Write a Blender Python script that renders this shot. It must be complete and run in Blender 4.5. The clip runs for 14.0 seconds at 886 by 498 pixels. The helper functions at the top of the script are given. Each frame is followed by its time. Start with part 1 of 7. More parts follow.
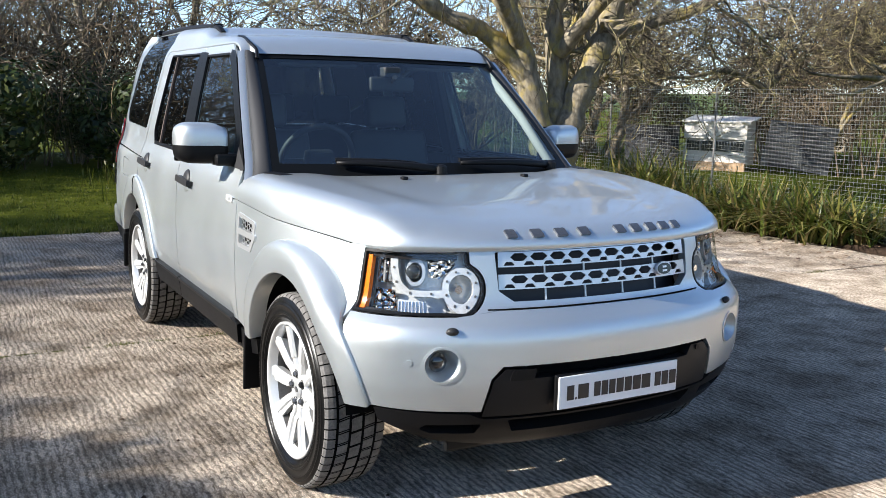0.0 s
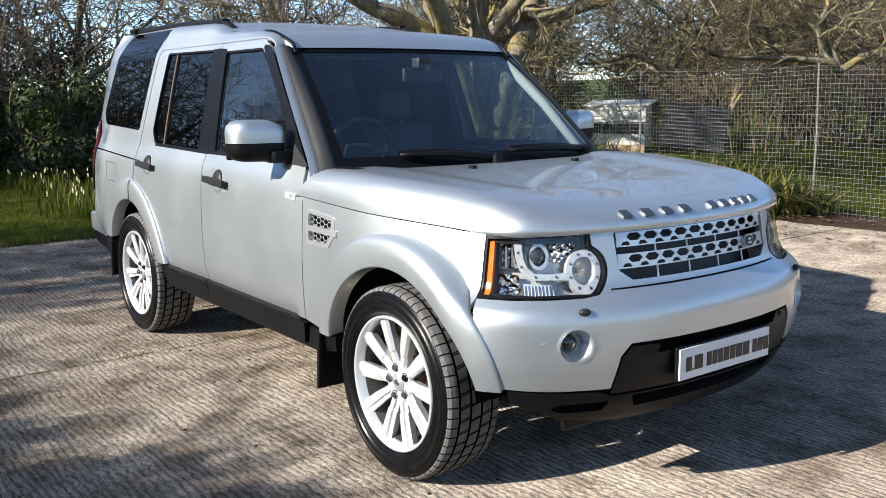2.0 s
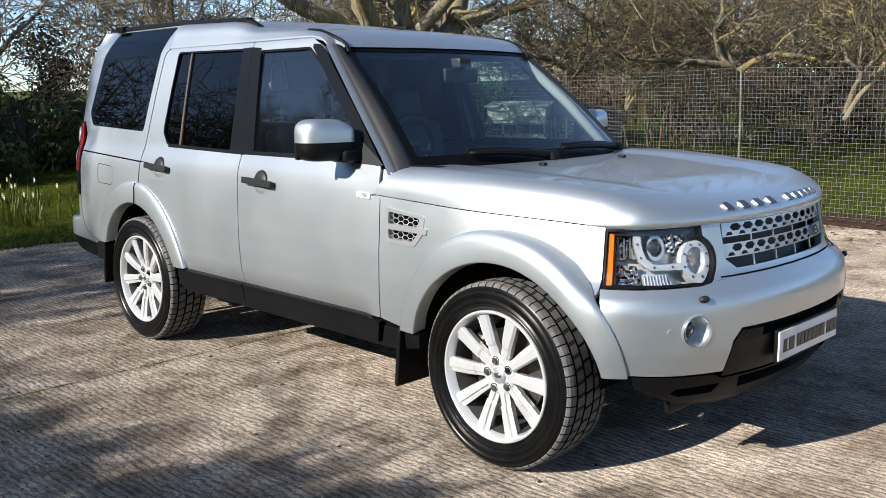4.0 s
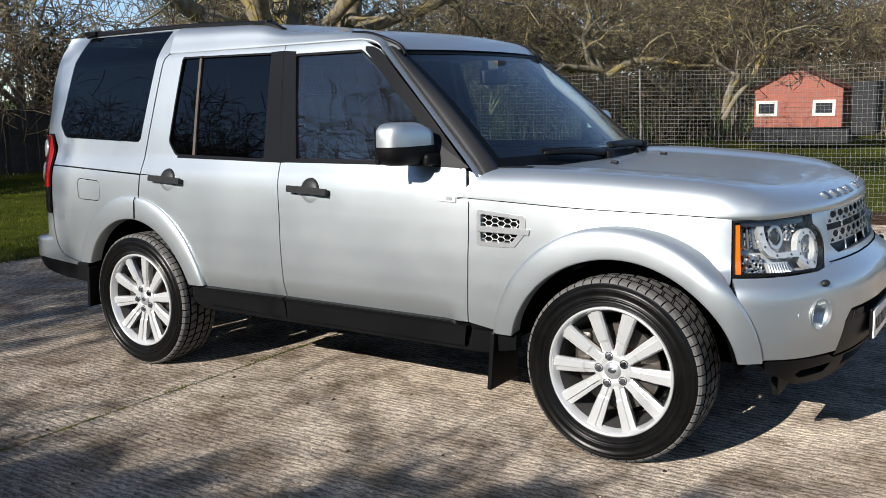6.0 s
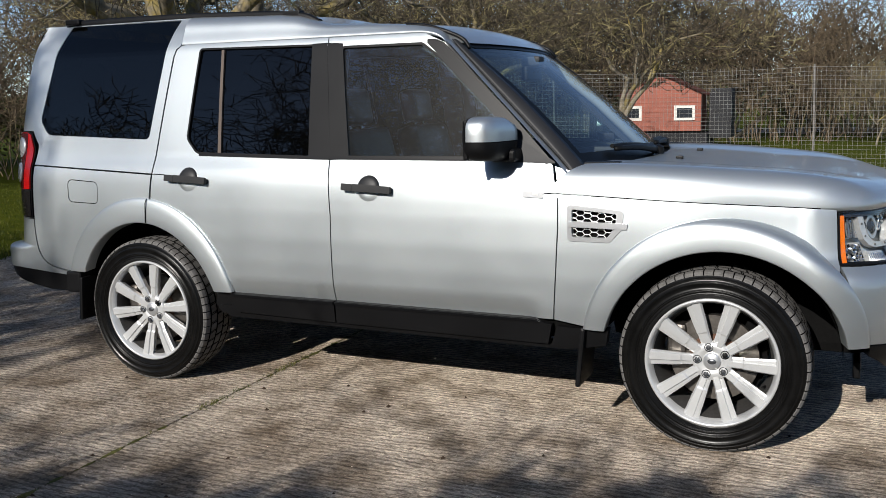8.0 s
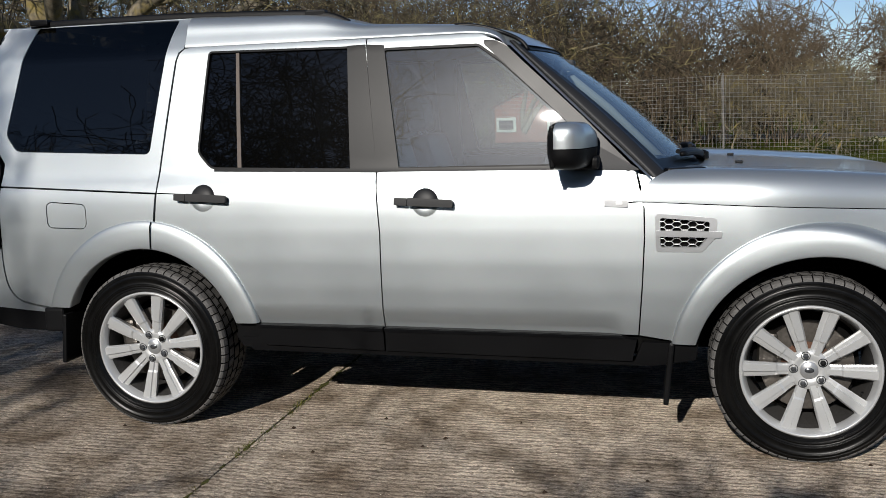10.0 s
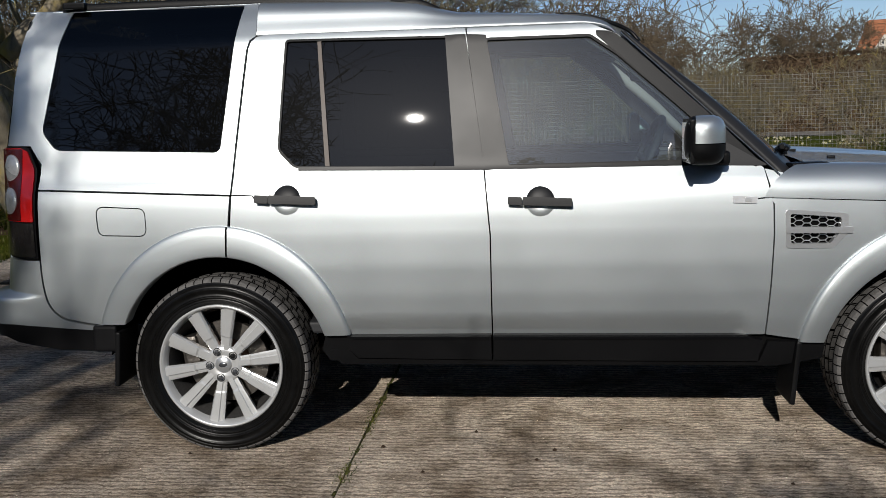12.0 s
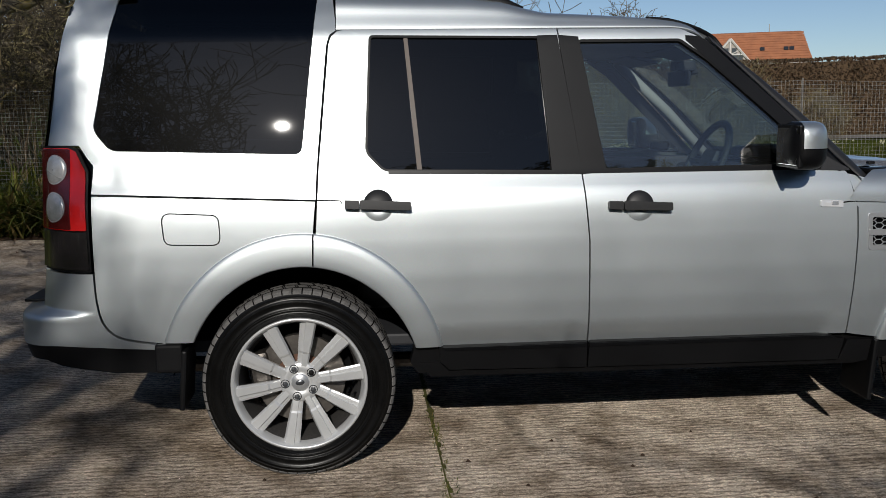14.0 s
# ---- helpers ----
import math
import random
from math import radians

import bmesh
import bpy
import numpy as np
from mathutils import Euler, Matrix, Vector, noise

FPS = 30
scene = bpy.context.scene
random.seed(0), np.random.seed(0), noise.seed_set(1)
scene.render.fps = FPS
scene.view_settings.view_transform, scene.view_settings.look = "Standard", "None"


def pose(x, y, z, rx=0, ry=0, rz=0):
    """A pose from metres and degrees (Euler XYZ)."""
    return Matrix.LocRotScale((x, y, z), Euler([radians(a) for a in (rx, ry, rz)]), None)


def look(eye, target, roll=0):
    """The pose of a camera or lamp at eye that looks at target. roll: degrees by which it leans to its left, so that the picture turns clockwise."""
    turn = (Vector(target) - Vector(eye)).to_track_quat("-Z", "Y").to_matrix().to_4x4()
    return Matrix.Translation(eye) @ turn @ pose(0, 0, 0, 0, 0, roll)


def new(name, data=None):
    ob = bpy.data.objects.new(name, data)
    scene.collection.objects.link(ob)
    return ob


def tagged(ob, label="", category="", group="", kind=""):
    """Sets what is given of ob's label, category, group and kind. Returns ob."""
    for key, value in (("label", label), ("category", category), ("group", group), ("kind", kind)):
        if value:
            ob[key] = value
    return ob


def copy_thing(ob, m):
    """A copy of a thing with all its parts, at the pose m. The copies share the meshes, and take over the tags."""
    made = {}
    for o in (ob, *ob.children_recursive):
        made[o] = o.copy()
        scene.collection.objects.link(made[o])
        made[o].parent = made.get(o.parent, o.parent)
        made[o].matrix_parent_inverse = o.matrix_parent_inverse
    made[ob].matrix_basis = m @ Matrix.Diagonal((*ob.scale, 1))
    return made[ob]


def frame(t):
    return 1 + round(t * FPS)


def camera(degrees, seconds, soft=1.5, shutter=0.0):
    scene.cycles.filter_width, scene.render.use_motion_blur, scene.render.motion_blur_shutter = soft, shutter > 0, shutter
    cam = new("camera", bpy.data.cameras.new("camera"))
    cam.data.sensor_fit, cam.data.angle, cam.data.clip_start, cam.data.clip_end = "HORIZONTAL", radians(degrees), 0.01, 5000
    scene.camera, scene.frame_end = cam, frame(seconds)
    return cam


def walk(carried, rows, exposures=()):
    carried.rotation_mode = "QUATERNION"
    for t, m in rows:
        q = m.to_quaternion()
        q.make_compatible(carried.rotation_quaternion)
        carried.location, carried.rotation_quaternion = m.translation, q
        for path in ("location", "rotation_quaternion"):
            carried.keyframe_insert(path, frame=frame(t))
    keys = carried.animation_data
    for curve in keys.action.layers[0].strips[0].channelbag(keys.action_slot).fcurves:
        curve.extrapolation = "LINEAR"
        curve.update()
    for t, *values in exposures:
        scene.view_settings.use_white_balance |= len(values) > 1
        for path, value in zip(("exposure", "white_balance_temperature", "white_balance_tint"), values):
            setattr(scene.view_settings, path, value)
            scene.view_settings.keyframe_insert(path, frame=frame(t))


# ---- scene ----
cam = camera(51.5, 14.0, soft=0.6)
PATH = [
    (0, (4.715, -2.08, 1.497), (2.994, -1.115, 1.175), 1.3),
    (0.5, (4.666, -2.251, 1.474), (2.962, -1.253, 1.157), 0.5),
    (1, (4.456, -2.373, 1.457), (2.782, -1.325, 1.139), -0.2),
    (1.5, (4.341, -2.545, 1.452), (2.722, -1.413, 1.138), 0.1),
    (2, (4.293, -2.793, 1.477), (2.716, -1.609, 1.141), -0.7),
    (2.2, (4.27, -2.859, 1.48), (2.705, -1.66, 1.143), -1.0),
    (4.3, (3.651, -3.584, 1.475), (2.296, -2.15, 1.148), -0.7),
    (4.5, (3.568, -3.619, 1.446), (2.238, -2.16, 1.126), -0.8),
    (5, (3.275, -3.741, 1.441), (2.019, -2.216, 1.126), -1.0),
    (5.5, (3.056, -3.987, 1.439), (1.884, -2.397, 1.128), -1.2),
    (6, (2.883, -4.197, 1.468), (1.777, -2.562, 1.143), -1.6),
    (6.5, (2.608, -4.257, 1.438), (1.596, -2.562, 1.118), -1.6),
    (7, (2.35, -4.351, 1.451), (1.424, -2.61, 1.117), -1.3),
    (7.5, (2.106, -4.526, 1.461), (1.257, -2.748, 1.115), -1.2),
    (7.7, (2.03, -4.585, 1.448), (1.198, -2.797, 1.114), -1.2),
    (9.8, (1.007, -4.675, 1.437), (0.508, -2.763, 1.129), -1.6),
    (10, (0.905, -4.625, 1.431), (0.426, -2.707, 1.131), -1.8),
    (10.5, (0.65, -4.583, 1.439), (0.231, -2.65, 1.146), -1.1),
    (11, (0.333, -4.672, 1.467), (0.026, -2.723, 1.139), -1.0),
    (11.5, (0.123, -4.692, 1.44), (-0.126, -2.733, 1.128), -1.6),
    (12, (-0.126, -4.561, 1.424), (-0.32, -2.593, 1.121), -1.7),
    (12.5, (-0.404, -4.559, 1.41), (-0.489, -2.581, 1.124), -1.3),
    (13, (-0.653, -4.611, 1.447), (-0.694, -2.635, 1.141), -1.3),
    (13.5, (-0.901, -4.535, 1.411), (-0.82, -2.56, 1.107), -0.9),
    (14, (-1.187, -4.431, 1.436), (-1.01, -2.462, 1.134), -0.8),
]
EXPOSURES = [(0, 1.42), (1, 1.30), (2, 1.10), (4.5, 0.77), (6, 0.54), (7.5, 0.25), (10, -0.29), (12, -0.49), (14, -0.60)]
walk(cam, [(t, look(eye, target, roll)) for t, eye, target, roll in PATH], EXPOSURES)

# ==== world and light ====
SUN_AZ, SUN_EL = -98.0, 27.0
world = bpy.data.worlds.new("world")
scene.world = world
world.use_nodes = True
wn = world.node_tree
sky = wn.nodes.new("ShaderNodeTexSky")
sky.sky_type, sky.sun_disc = "NISHITA", False
sky.sun_elevation, sky.sun_rotation = radians(SUN_EL), radians(90 - SUN_AZ)
sky.air_density, sky.dust_density, sky.ozone_density = 0.70, 0.20, 2.2
wn.links.new(sky.outputs[0], wn.nodes["Background"].inputs[0])
wn.nodes["Background"].inputs[1].default_value = 0.108
sun_data = bpy.data.lights.new("sun", "SUN")
sun_data.energy, sun_data.angle, sun_data.color = 4.7, radians(0.53), (1.0, 0.955, 0.89)
sun = new("sun", sun_data)
sun_way = Vector((math.cos(radians(SUN_EL)) * math.cos(radians(SUN_AZ)), math.cos(radians(SUN_EL)) * math.sin(radians(SUN_AZ)), math.sin(radians(SUN_EL))))
sun.matrix_world = Matrix.Translation(sun_way * 60) @ (-sun_way).to_track_quat("-Z", "Y").to_matrix().to_4x4()


# ==== materials ====
def nodes_of(name):
    m = bpy.data.materials.new(name)
    m.use_nodes = True
    return m, m.node_tree, m.node_tree.nodes["Principled BSDF"]


def node(nt, kind, **values):
    n = nt.nodes.new(kind)
    for k, v in values.items():
        n.inputs[k].default_value = v
    return n


def ramp(nt, fac, stops):
    r = nt.nodes.new("ShaderNodeValToRGB")
    el = r.color_ramp.elements
    while len(el) < len(stops):
        el.new(0.5)
    for e, (p, c) in zip(el, stops):
        e.position, e.color = p, (*c, 1)
    nt.links.new(fac, r.inputs[0])
    return r.outputs[0]


def coords(nt, stretch=(1, 1, 1), world_space=True):
    if world_space:
        src = nt.nodes.new("ShaderNodeNewGeometry").outputs["Position"]
    else:
        src = nt.nodes.new("ShaderNodeTexCoord").outputs["Object"]
    mp = nt.nodes.new("ShaderNodeMapping")
    mp.inputs["Scale"].default_value = stretch
    nt.links.new(src, mp.inputs[0])
    return mp.outputs[0]


def noise_tex(nt, vec, scale, detail=4, rough=0.55):
    n = node(nt, "ShaderNodeTexNoise", Scale=scale, Detail=detail, Roughness=rough)
    nt.links.new(vec, n.inputs["Vector"])
    return n.outputs["Fac"]


def mix_color(nt, fac, a, b, mode="MIX"):
    m = nt.nodes.new("ShaderNodeMix")
    m.data_type, m.blend_type = "RGBA", mode
    for sock, v in ((m.inputs[0], fac), (m.inputs[6], a), (m.inputs[7], b)):
        if isinstance(v, (int, float)):
            sock.default_value = v
        elif isinstance(v, tuple):
            sock.default_value = (*v, 1)
        else:
            nt.links.new(v, sock)
    return m.outputs[2]


def bump(nt, b, height, strength, distance, chain=None):
    n = node(nt, "ShaderNodeBump", Strength=strength, Distance=distance)
    nt.links.new(height, n.inputs["Height"])
    if chain is not None:
        nt.links.new(chain, n.inputs["Normal"])
    nt.links.new(n.outputs[0], b.inputs["Normal"])
    return n.outputs[0]


def plain(name, color, rough=0.5, metal=0.0, var=0.12, fine=90.0, coarse=3.0, relief=0.0, coat=0.0, spec=0.5, world_space=False):
    """A surface of one colour with grain at two scales."""
    m, nt, b = nodes_of(name)
    v = coords(nt, world_space=world_space)
    f, c = noise_tex(nt, v, fine), noise_tex(nt, v, coarse, 3)
    dark = tuple(k * (1 - var) for k in color)
    light = tuple(min(1, k * (1 + var)) for k in color)
    col = mix_color(nt, 0.5, ramp(nt, f, [(0.3, dark), (0.7, light)]), ramp(nt, c, [(0.35, dark), (0.65, light)]))
    nt.links.new(col, b.inputs["Base Color"])
    b.inputs["Metallic"].default_value = metal
    b.inputs["Specular IOR Level"].default_value = spec
    r = nt.nodes.new("ShaderNodeMapRange")
    r.inputs[3].default_value, r.inputs[4].default_value = max(0.02, rough * 0.85), min(1, rough * 1.15)
    nt.links.new(c, r.inputs[0])
    nt.links.new(r.outputs[0], b.inputs["Roughness"])
    b.inputs["Coat Weight"].default_value = coat
    b.inputs["Coat Roughness"].default_value = 0.04
    if relief:
        bump(nt, b, f, 0.6, relief)
    return m


def glass_of(name, tint, base=0.05, dusty=0.02):
    """A thin pane: tinted see-through with a clear reflection."""
    m, nt, b = nodes_of(name)
    out = nt.nodes["Material Output"]
    tr = nt.nodes.new("ShaderNodeBsdfTransparent")
    tr.inputs[0].default_value = (*tint, 1)
    gl = nt.nodes.new("ShaderNodeBsdfGlossy")
    gl.inputs["Roughness"].default_value = 0.012
    haze = nt.nodes.new("ShaderNodeBsdfGlossy")
    haze.inputs["Roughness"].default_value = 0.33
    gloss = nt.nodes.new("ShaderNodeMixShader")
    gloss.inputs[0].default_value = dusty
    nt.links.new(gl.outputs[0], gloss.inputs[1])
    nt.links.new(haze.outputs[0], gloss.inputs[2])
    facing = node(nt, "ShaderNodeLayerWeight", Blend=0.5)
    steep = nt.nodes.new("ShaderNodeMath")
    steep.operation = "POWER"
    nt.links.new(facing.outputs["Facing"], steep.inputs[0])
    steep.inputs[1].default_value = 5.0
    fr = nt.nodes.new("ShaderNodeMath")
    fr.operation = "MULTIPLY_ADD"
    nt.links.new(steep.outputs[0], fr.inputs[0])
    fr.inputs[1].default_value, fr.inputs[2].default_value = 0.9 - base, base
    mx = nt.nodes.new("ShaderNodeMixShader")
    nt.links.new(fr.outputs[0], mx.inputs[0])
    nt.links.new(tr.outputs[0], mx.inputs[1])
    nt.links.new(gloss.outputs[0], mx.inputs[2])
    nt.links.new(mx.outputs[0], out.inputs[0])
    return m


def facet_of():
    """Bright metal broken into small tilted facets, as in a lamp's reflector."""
    m, nt, b = nodes_of("reflector_facets")
    b.inputs["Base Color"].default_value = (0.66, 0.67, 0.68, 1)
    b.inputs["Metallic"].default_value = 1.0
    b.inputs["Roughness"].default_value = 0.10
    cell = node(nt, "ShaderNodeTexVoronoi", Scale=46.0)
    nt.links.new(coords(nt), cell.inputs["Vector"])
    bump(nt, b, cell.outputs["Distance"], 1.0, 0.02)
    return m


def paint_of(name, color):
    """Silver car paint: metal flakes under a clear coat."""
    m, nt, b = nodes_of(name)
    v = coords(nt, world_space=True)
    flake = node(nt, "ShaderNodeTexVoronoi", Scale=900.0)
    nt.links.new(v, flake.inputs["Vector"])
    dust = noise_tex(nt, v, 2.2, 5)
    col = mix_color(nt, 0.10, color, flake.outputs["Color"], "OVERLAY")
    col = mix_color(nt, ramp(nt, dust, [(0.55, (0, 0, 0)), (0.8, (0.10, 0.10, 0.10))]), col, (0.48, 0.45, 0.40))
    nt.links.new(col, b.inputs["Base Color"])
    b.inputs["Metallic"].default_value = 0.84
    nt.links.new(ramp(nt, dust, [(0.3, (0.40, 0.40, 0.40)), (0.8, (0.48, 0.48, 0.48))]), b.inputs["Roughness"])
    b.inputs["Coat Weight"].default_value = 0.75
    b.inputs["Coat Roughness"].default_value = 0.03
    return m


PAINT = paint_of("silver_paint", (0.55, 0.588, 0.60))
PILLAR_MATT = plain("pillar_matt_black", (0.022, 0.022, 0.0235), 0.5, var=0.15, fine=250, relief=0.0003, spec=0.3)
BLACK_PLASTIC = plain("black_plastic", (0.0055, 0.0055, 0.006), 0.45, var=0.25, fine=400, relief=0.0004, spec=0.18)
GREY_PLASTIC = plain("grey_plastic", (0.0075, 0.008, 0.009), 0.42, var=0.15, fine=300, relief=0.0002, spec=0.25)
PILLAR_BLACK = plain("pillar_black", (0.0045, 0.0047, 0.0055), 0.36, var=0.1, fine=200, spec=0.22)
HANDLE_GREY = plain("handle_grey", (0.020, 0.020, 0.021), 0.48, var=0.12, spec=0.28)
DIVIDER = plain("window_bar_bronze", (0.085, 0.060, 0.045), 0.5, var=0.2, fine=40)
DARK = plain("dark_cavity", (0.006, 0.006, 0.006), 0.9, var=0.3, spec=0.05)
CABIN = plain("cabin_trim", (0.022, 0.023, 0.026), 0.6, var=0.2, fine=250, relief=0.0004)
CABIN_LIGHT = plain("cabin_light_trim", (0.30, 0.31, 0.30), 0.75, var=0.08, fine=300)
LEATHER = plain("leather", (0.030, 0.030, 0.032), 0.45, var=0.25, fine=160, relief=0.0006)
RUBBER = plain("tyre_rubber", (0.0052, 0.005, 0.0048), 0.30, var=0.5, fine=110, coarse=11, relief=0.0005, spec=0.22)
TREAD = plain("tyre_tread", (0.125, 0.120, 0.115), 0.85, var=0.45, fine=120, coarse=20, relief=0.0012)
ALLOY = plain("alloy", (0.66, 0.665, 0.66), 0.32, metal=0.45, var=0.05, fine=300, coat=0.4)
ALLOY_DARK = plain("alloy_barrel", (0.13, 0.125, 0.12), 0.5, metal=0.7, var=0.3)
STEEL = plain("worn_steel", (0.16, 0.145, 0.13), 0.45, metal=0.9, var=0.4, fine=60)
RUST = plain("brake_rust", (0.17, 0.09, 0.06), 0.75, metal=0.3, var=0.4)
CHROME = plain("chrome", (0.80, 0.81, 0.82), 0.07, metal=1.0, var=0.02)
SATIN = plain("satin_silver", (0.62, 0.63, 0.64), 0.30, metal=0.7, var=0.05)
LAMP_GREY = plain("lamp_housing_grey", (0.30, 0.305, 0.31), 0.28, metal=0.75, var=0.2)
CARRIER = plain("lamp_carrier", (0.60, 0.605, 0.60), 0.25, metal=0.35, var=0.22, fine=60, relief=0.0012, coat=0.8)
ROUND_LENS = plain("round_lens", (0.62, 0.62, 0.61), 0.28, metal=0.5, var=0.3, fine=40, relief=0.001, coat=1.0)
DARK_RED = plain("dark_red_lens", (0.07, 0.006, 0.006), 0.16, var=0.2, coat=0.9)
FACET = facet_of()
GRILLE_DARK = plain("grille_dark", (0.012, 0.013, 0.018), 0.5, var=0.2)
AMBER = plain("amber_plastic", (0.75, 0.16, 0.005), 0.22, var=0.10, fine=160, coat=0.8)
RED = plain("red_lens", (0.55, 0.010, 0.010), 0.16, var=0.08, coat=0.9)
SMOKE = plain("smoked_lens", (0.018, 0.016, 0.016), 0.15, var=0.1, coat=0.9)
CLEAR_LAMP = plain("clear_lamp", (0.80, 0.80, 0.80), 0.20, metal=0.35, var=0.1, coat=0.9)
WHITE_PLATE = plain("white_plate", (0.80, 0.80, 0.79), 0.30, var=0.03, coat=0.4)
CERAMIC = plain("black_screen_edge", (0.004, 0.0045, 0.005), 0.35, var=0.1, spec=0.12)
INK = plain("black_ink", (0.012, 0.012, 0.014), 0.4)
BADGE_GREEN = plain("badge_green", (0.006, 0.016, 0.012), 0.35, coat=0.2)
LETTER_GREY = plain("letter_grey", (0.13, 0.135, 0.145), 0.25, metal=0.7)
GLASS_CLEAR = glass_of("clear_glass", (0.66, 0.79, 0.78), 0.16, 0.07)
GLASS_PRIVACY = glass_of("privacy_glass", (0.03, 0.034, 0.038), 0.055, 0.02)
GLASS_LAMP = glass_of("lamp_glass", (0.94, 0.95, 0.95), 0.03)
MIRROR = plain("mirror_silver", (0.85, 0.86, 0.87), 0.02, metal=1.0, var=0.0)


def concrete_of():
    """Tamped concrete: close ridges across the slab, pits, stains and aggregate."""
    m, nt, b = nodes_of("tamped_concrete")
    v = coords(nt)
    warp = noise_tex(nt, coords(nt, (0.9, 2.5, 1)), 1.6, 3)
    wob = nt.nodes.new("ShaderNodeVectorMath")
    wob.operation = "MULTIPLY_ADD"
    nt.links.new(warp, wob.inputs[0])
    wob.inputs[1].default_value = (0, 0.10, 0)
    nt.links.new(v, wob.inputs[2])
    wave = node(nt, "ShaderNodeTexWave", Scale=9.0, Distortion=6.5, Detail=4.0)
    wave.inputs["Detail Scale"].default_value = 2.4
    wave.inputs["Detail Roughness"].default_value = 0.7
    wave.bands_direction = "Y"
    nt.links.new(wob.outputs[0], wave.inputs["Vector"])
    streak = noise_tex(nt, coords(nt, (9, 85, 9)), 1.0, 5, 0.7)
    grit = noise_tex(nt, coords(nt, (1, 1.5, 1)), 105, 4, 0.75)
    patch = noise_tex(nt, v, 0.8, 5, 0.6)
    stain = noise_tex(nt, v, 3.1, 5, 0.65)
    base = ramp(nt, patch, [(0.32, (0.115, 0.094, 0.074)), (0.68, (0.225, 0.20, 0.17))])
    # lows of grit, streak and wave are darkened too: relief shade in the colour
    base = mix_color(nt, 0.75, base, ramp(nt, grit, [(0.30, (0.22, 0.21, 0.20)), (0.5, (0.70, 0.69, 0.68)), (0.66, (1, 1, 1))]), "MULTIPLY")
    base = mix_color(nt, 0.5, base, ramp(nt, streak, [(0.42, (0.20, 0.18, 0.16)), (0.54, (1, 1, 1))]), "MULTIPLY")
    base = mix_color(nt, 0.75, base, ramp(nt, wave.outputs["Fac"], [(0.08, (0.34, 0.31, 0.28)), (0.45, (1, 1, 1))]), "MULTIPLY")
    mid = noise_tex(nt, coords(nt, (1, 1.8, 1)), 34, 3, 0.7)
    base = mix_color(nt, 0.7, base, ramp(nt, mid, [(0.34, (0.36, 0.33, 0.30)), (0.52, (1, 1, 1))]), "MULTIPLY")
    base = mix_color(nt, 0.8, base, ramp(nt, stain, [(0.36, (0.42, 0.37, 0.31)), (0.55, (1, 1, 1))]), "MULTIPLY")
    pale = node(nt, "ShaderNodeTexVoronoi", Scale=17.0)
    nt.links.new(v, pale.inputs["Vector"])
    spots = ramp(nt, pale.outputs["Distance"], [(0.03, (0.6, 0.6, 0.6)), (0.055, (0, 0, 0))])
    base = mix_color(nt, spots, base, (0.40, 0.37, 0.33))
    nt.links.new(mix_color(nt, 1.0, base, (6.05, 6.0, 5.9), "MULTIPLY"), b.inputs["Base Color"])
    b.inputs["Roughness"].default_value = 0.88
    b.inputs["Diffuse Roughness"].default_value = 1.0
    b.inputs["Specular IOR Level"].default_value = 0.3
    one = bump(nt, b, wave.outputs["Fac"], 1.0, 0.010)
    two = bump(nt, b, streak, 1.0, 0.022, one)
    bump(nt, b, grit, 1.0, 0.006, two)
    return m


def ground_of(name, low, high, speck, scale=6.0, relief=0.02):
    m, nt, b = nodes_of(name)
    v = coords(nt)
    c, f, p = noise_tex(nt, v, scale, 5), noise_tex(nt, v, 70, 4, 0.7), noise_tex(nt, v, 0.35, 4)
    base = ramp(nt, c, [(0.3, low), (0.7, high)])
    base = mix_color(nt, ramp(nt, f, [(0.5, (0, 0, 0)), (0.75, (0.8, 0.8, 0.8))]), base, speck)
    base = mix_color(nt, 0.5, base, ramp(nt, p, [(0.3, (0.55, 0.55, 0.5)), (0.7, (1, 1, 1))]), "MULTIPLY")
    nt.links.new(base, b.inputs["Base Color"])
    b.inputs["Roughness"].default_value = 0.95
    b.inputs["Specular IOR Level"].default_value = 0.08
    bump(nt, b, f, 0.8, relief)
    return m


def leaf_of(name, tones, rough=0.5, through_light=0.25):
    """Leaves or blades: each island takes its own tone."""
    m, nt, b = nodes_of(name)
    g = nt.nodes.new("ShaderNodeNewGeometry")
    n = len(tones)
    col = ramp(nt, g.outputs["Random Per Island"], [((k + 0.5) / n, t) for k, t in enumerate(tones)])
    nt.links.new(mix_color(nt, 0.4, col, ramp(nt, noise_tex(nt, coords(nt), 9), [(0.3, (0.5, 0.5, 0.5)), (0.7, (1, 1, 1))]), "MULTIPLY"), b.inputs["Base Color"])
    b.inputs["Roughness"].default_value = rough
    b.inputs["Specular IOR Level"].default_value = 0.3
    tr = nt.nodes.new("ShaderNodeBsdfTranslucent")
    nt.links.new(col, tr.inputs[0])
    mx = nt.nodes.new("ShaderNodeMixShader")
    mx.inputs[0].default_value = through_light
    nt.links.new(b.outputs[0], mx.inputs[1])
    nt.links.new(tr.outputs[0], mx.inputs[2])
    nt.links.new(mx.outputs[0], nt.nodes["Material Output"].inputs[0])
    return m


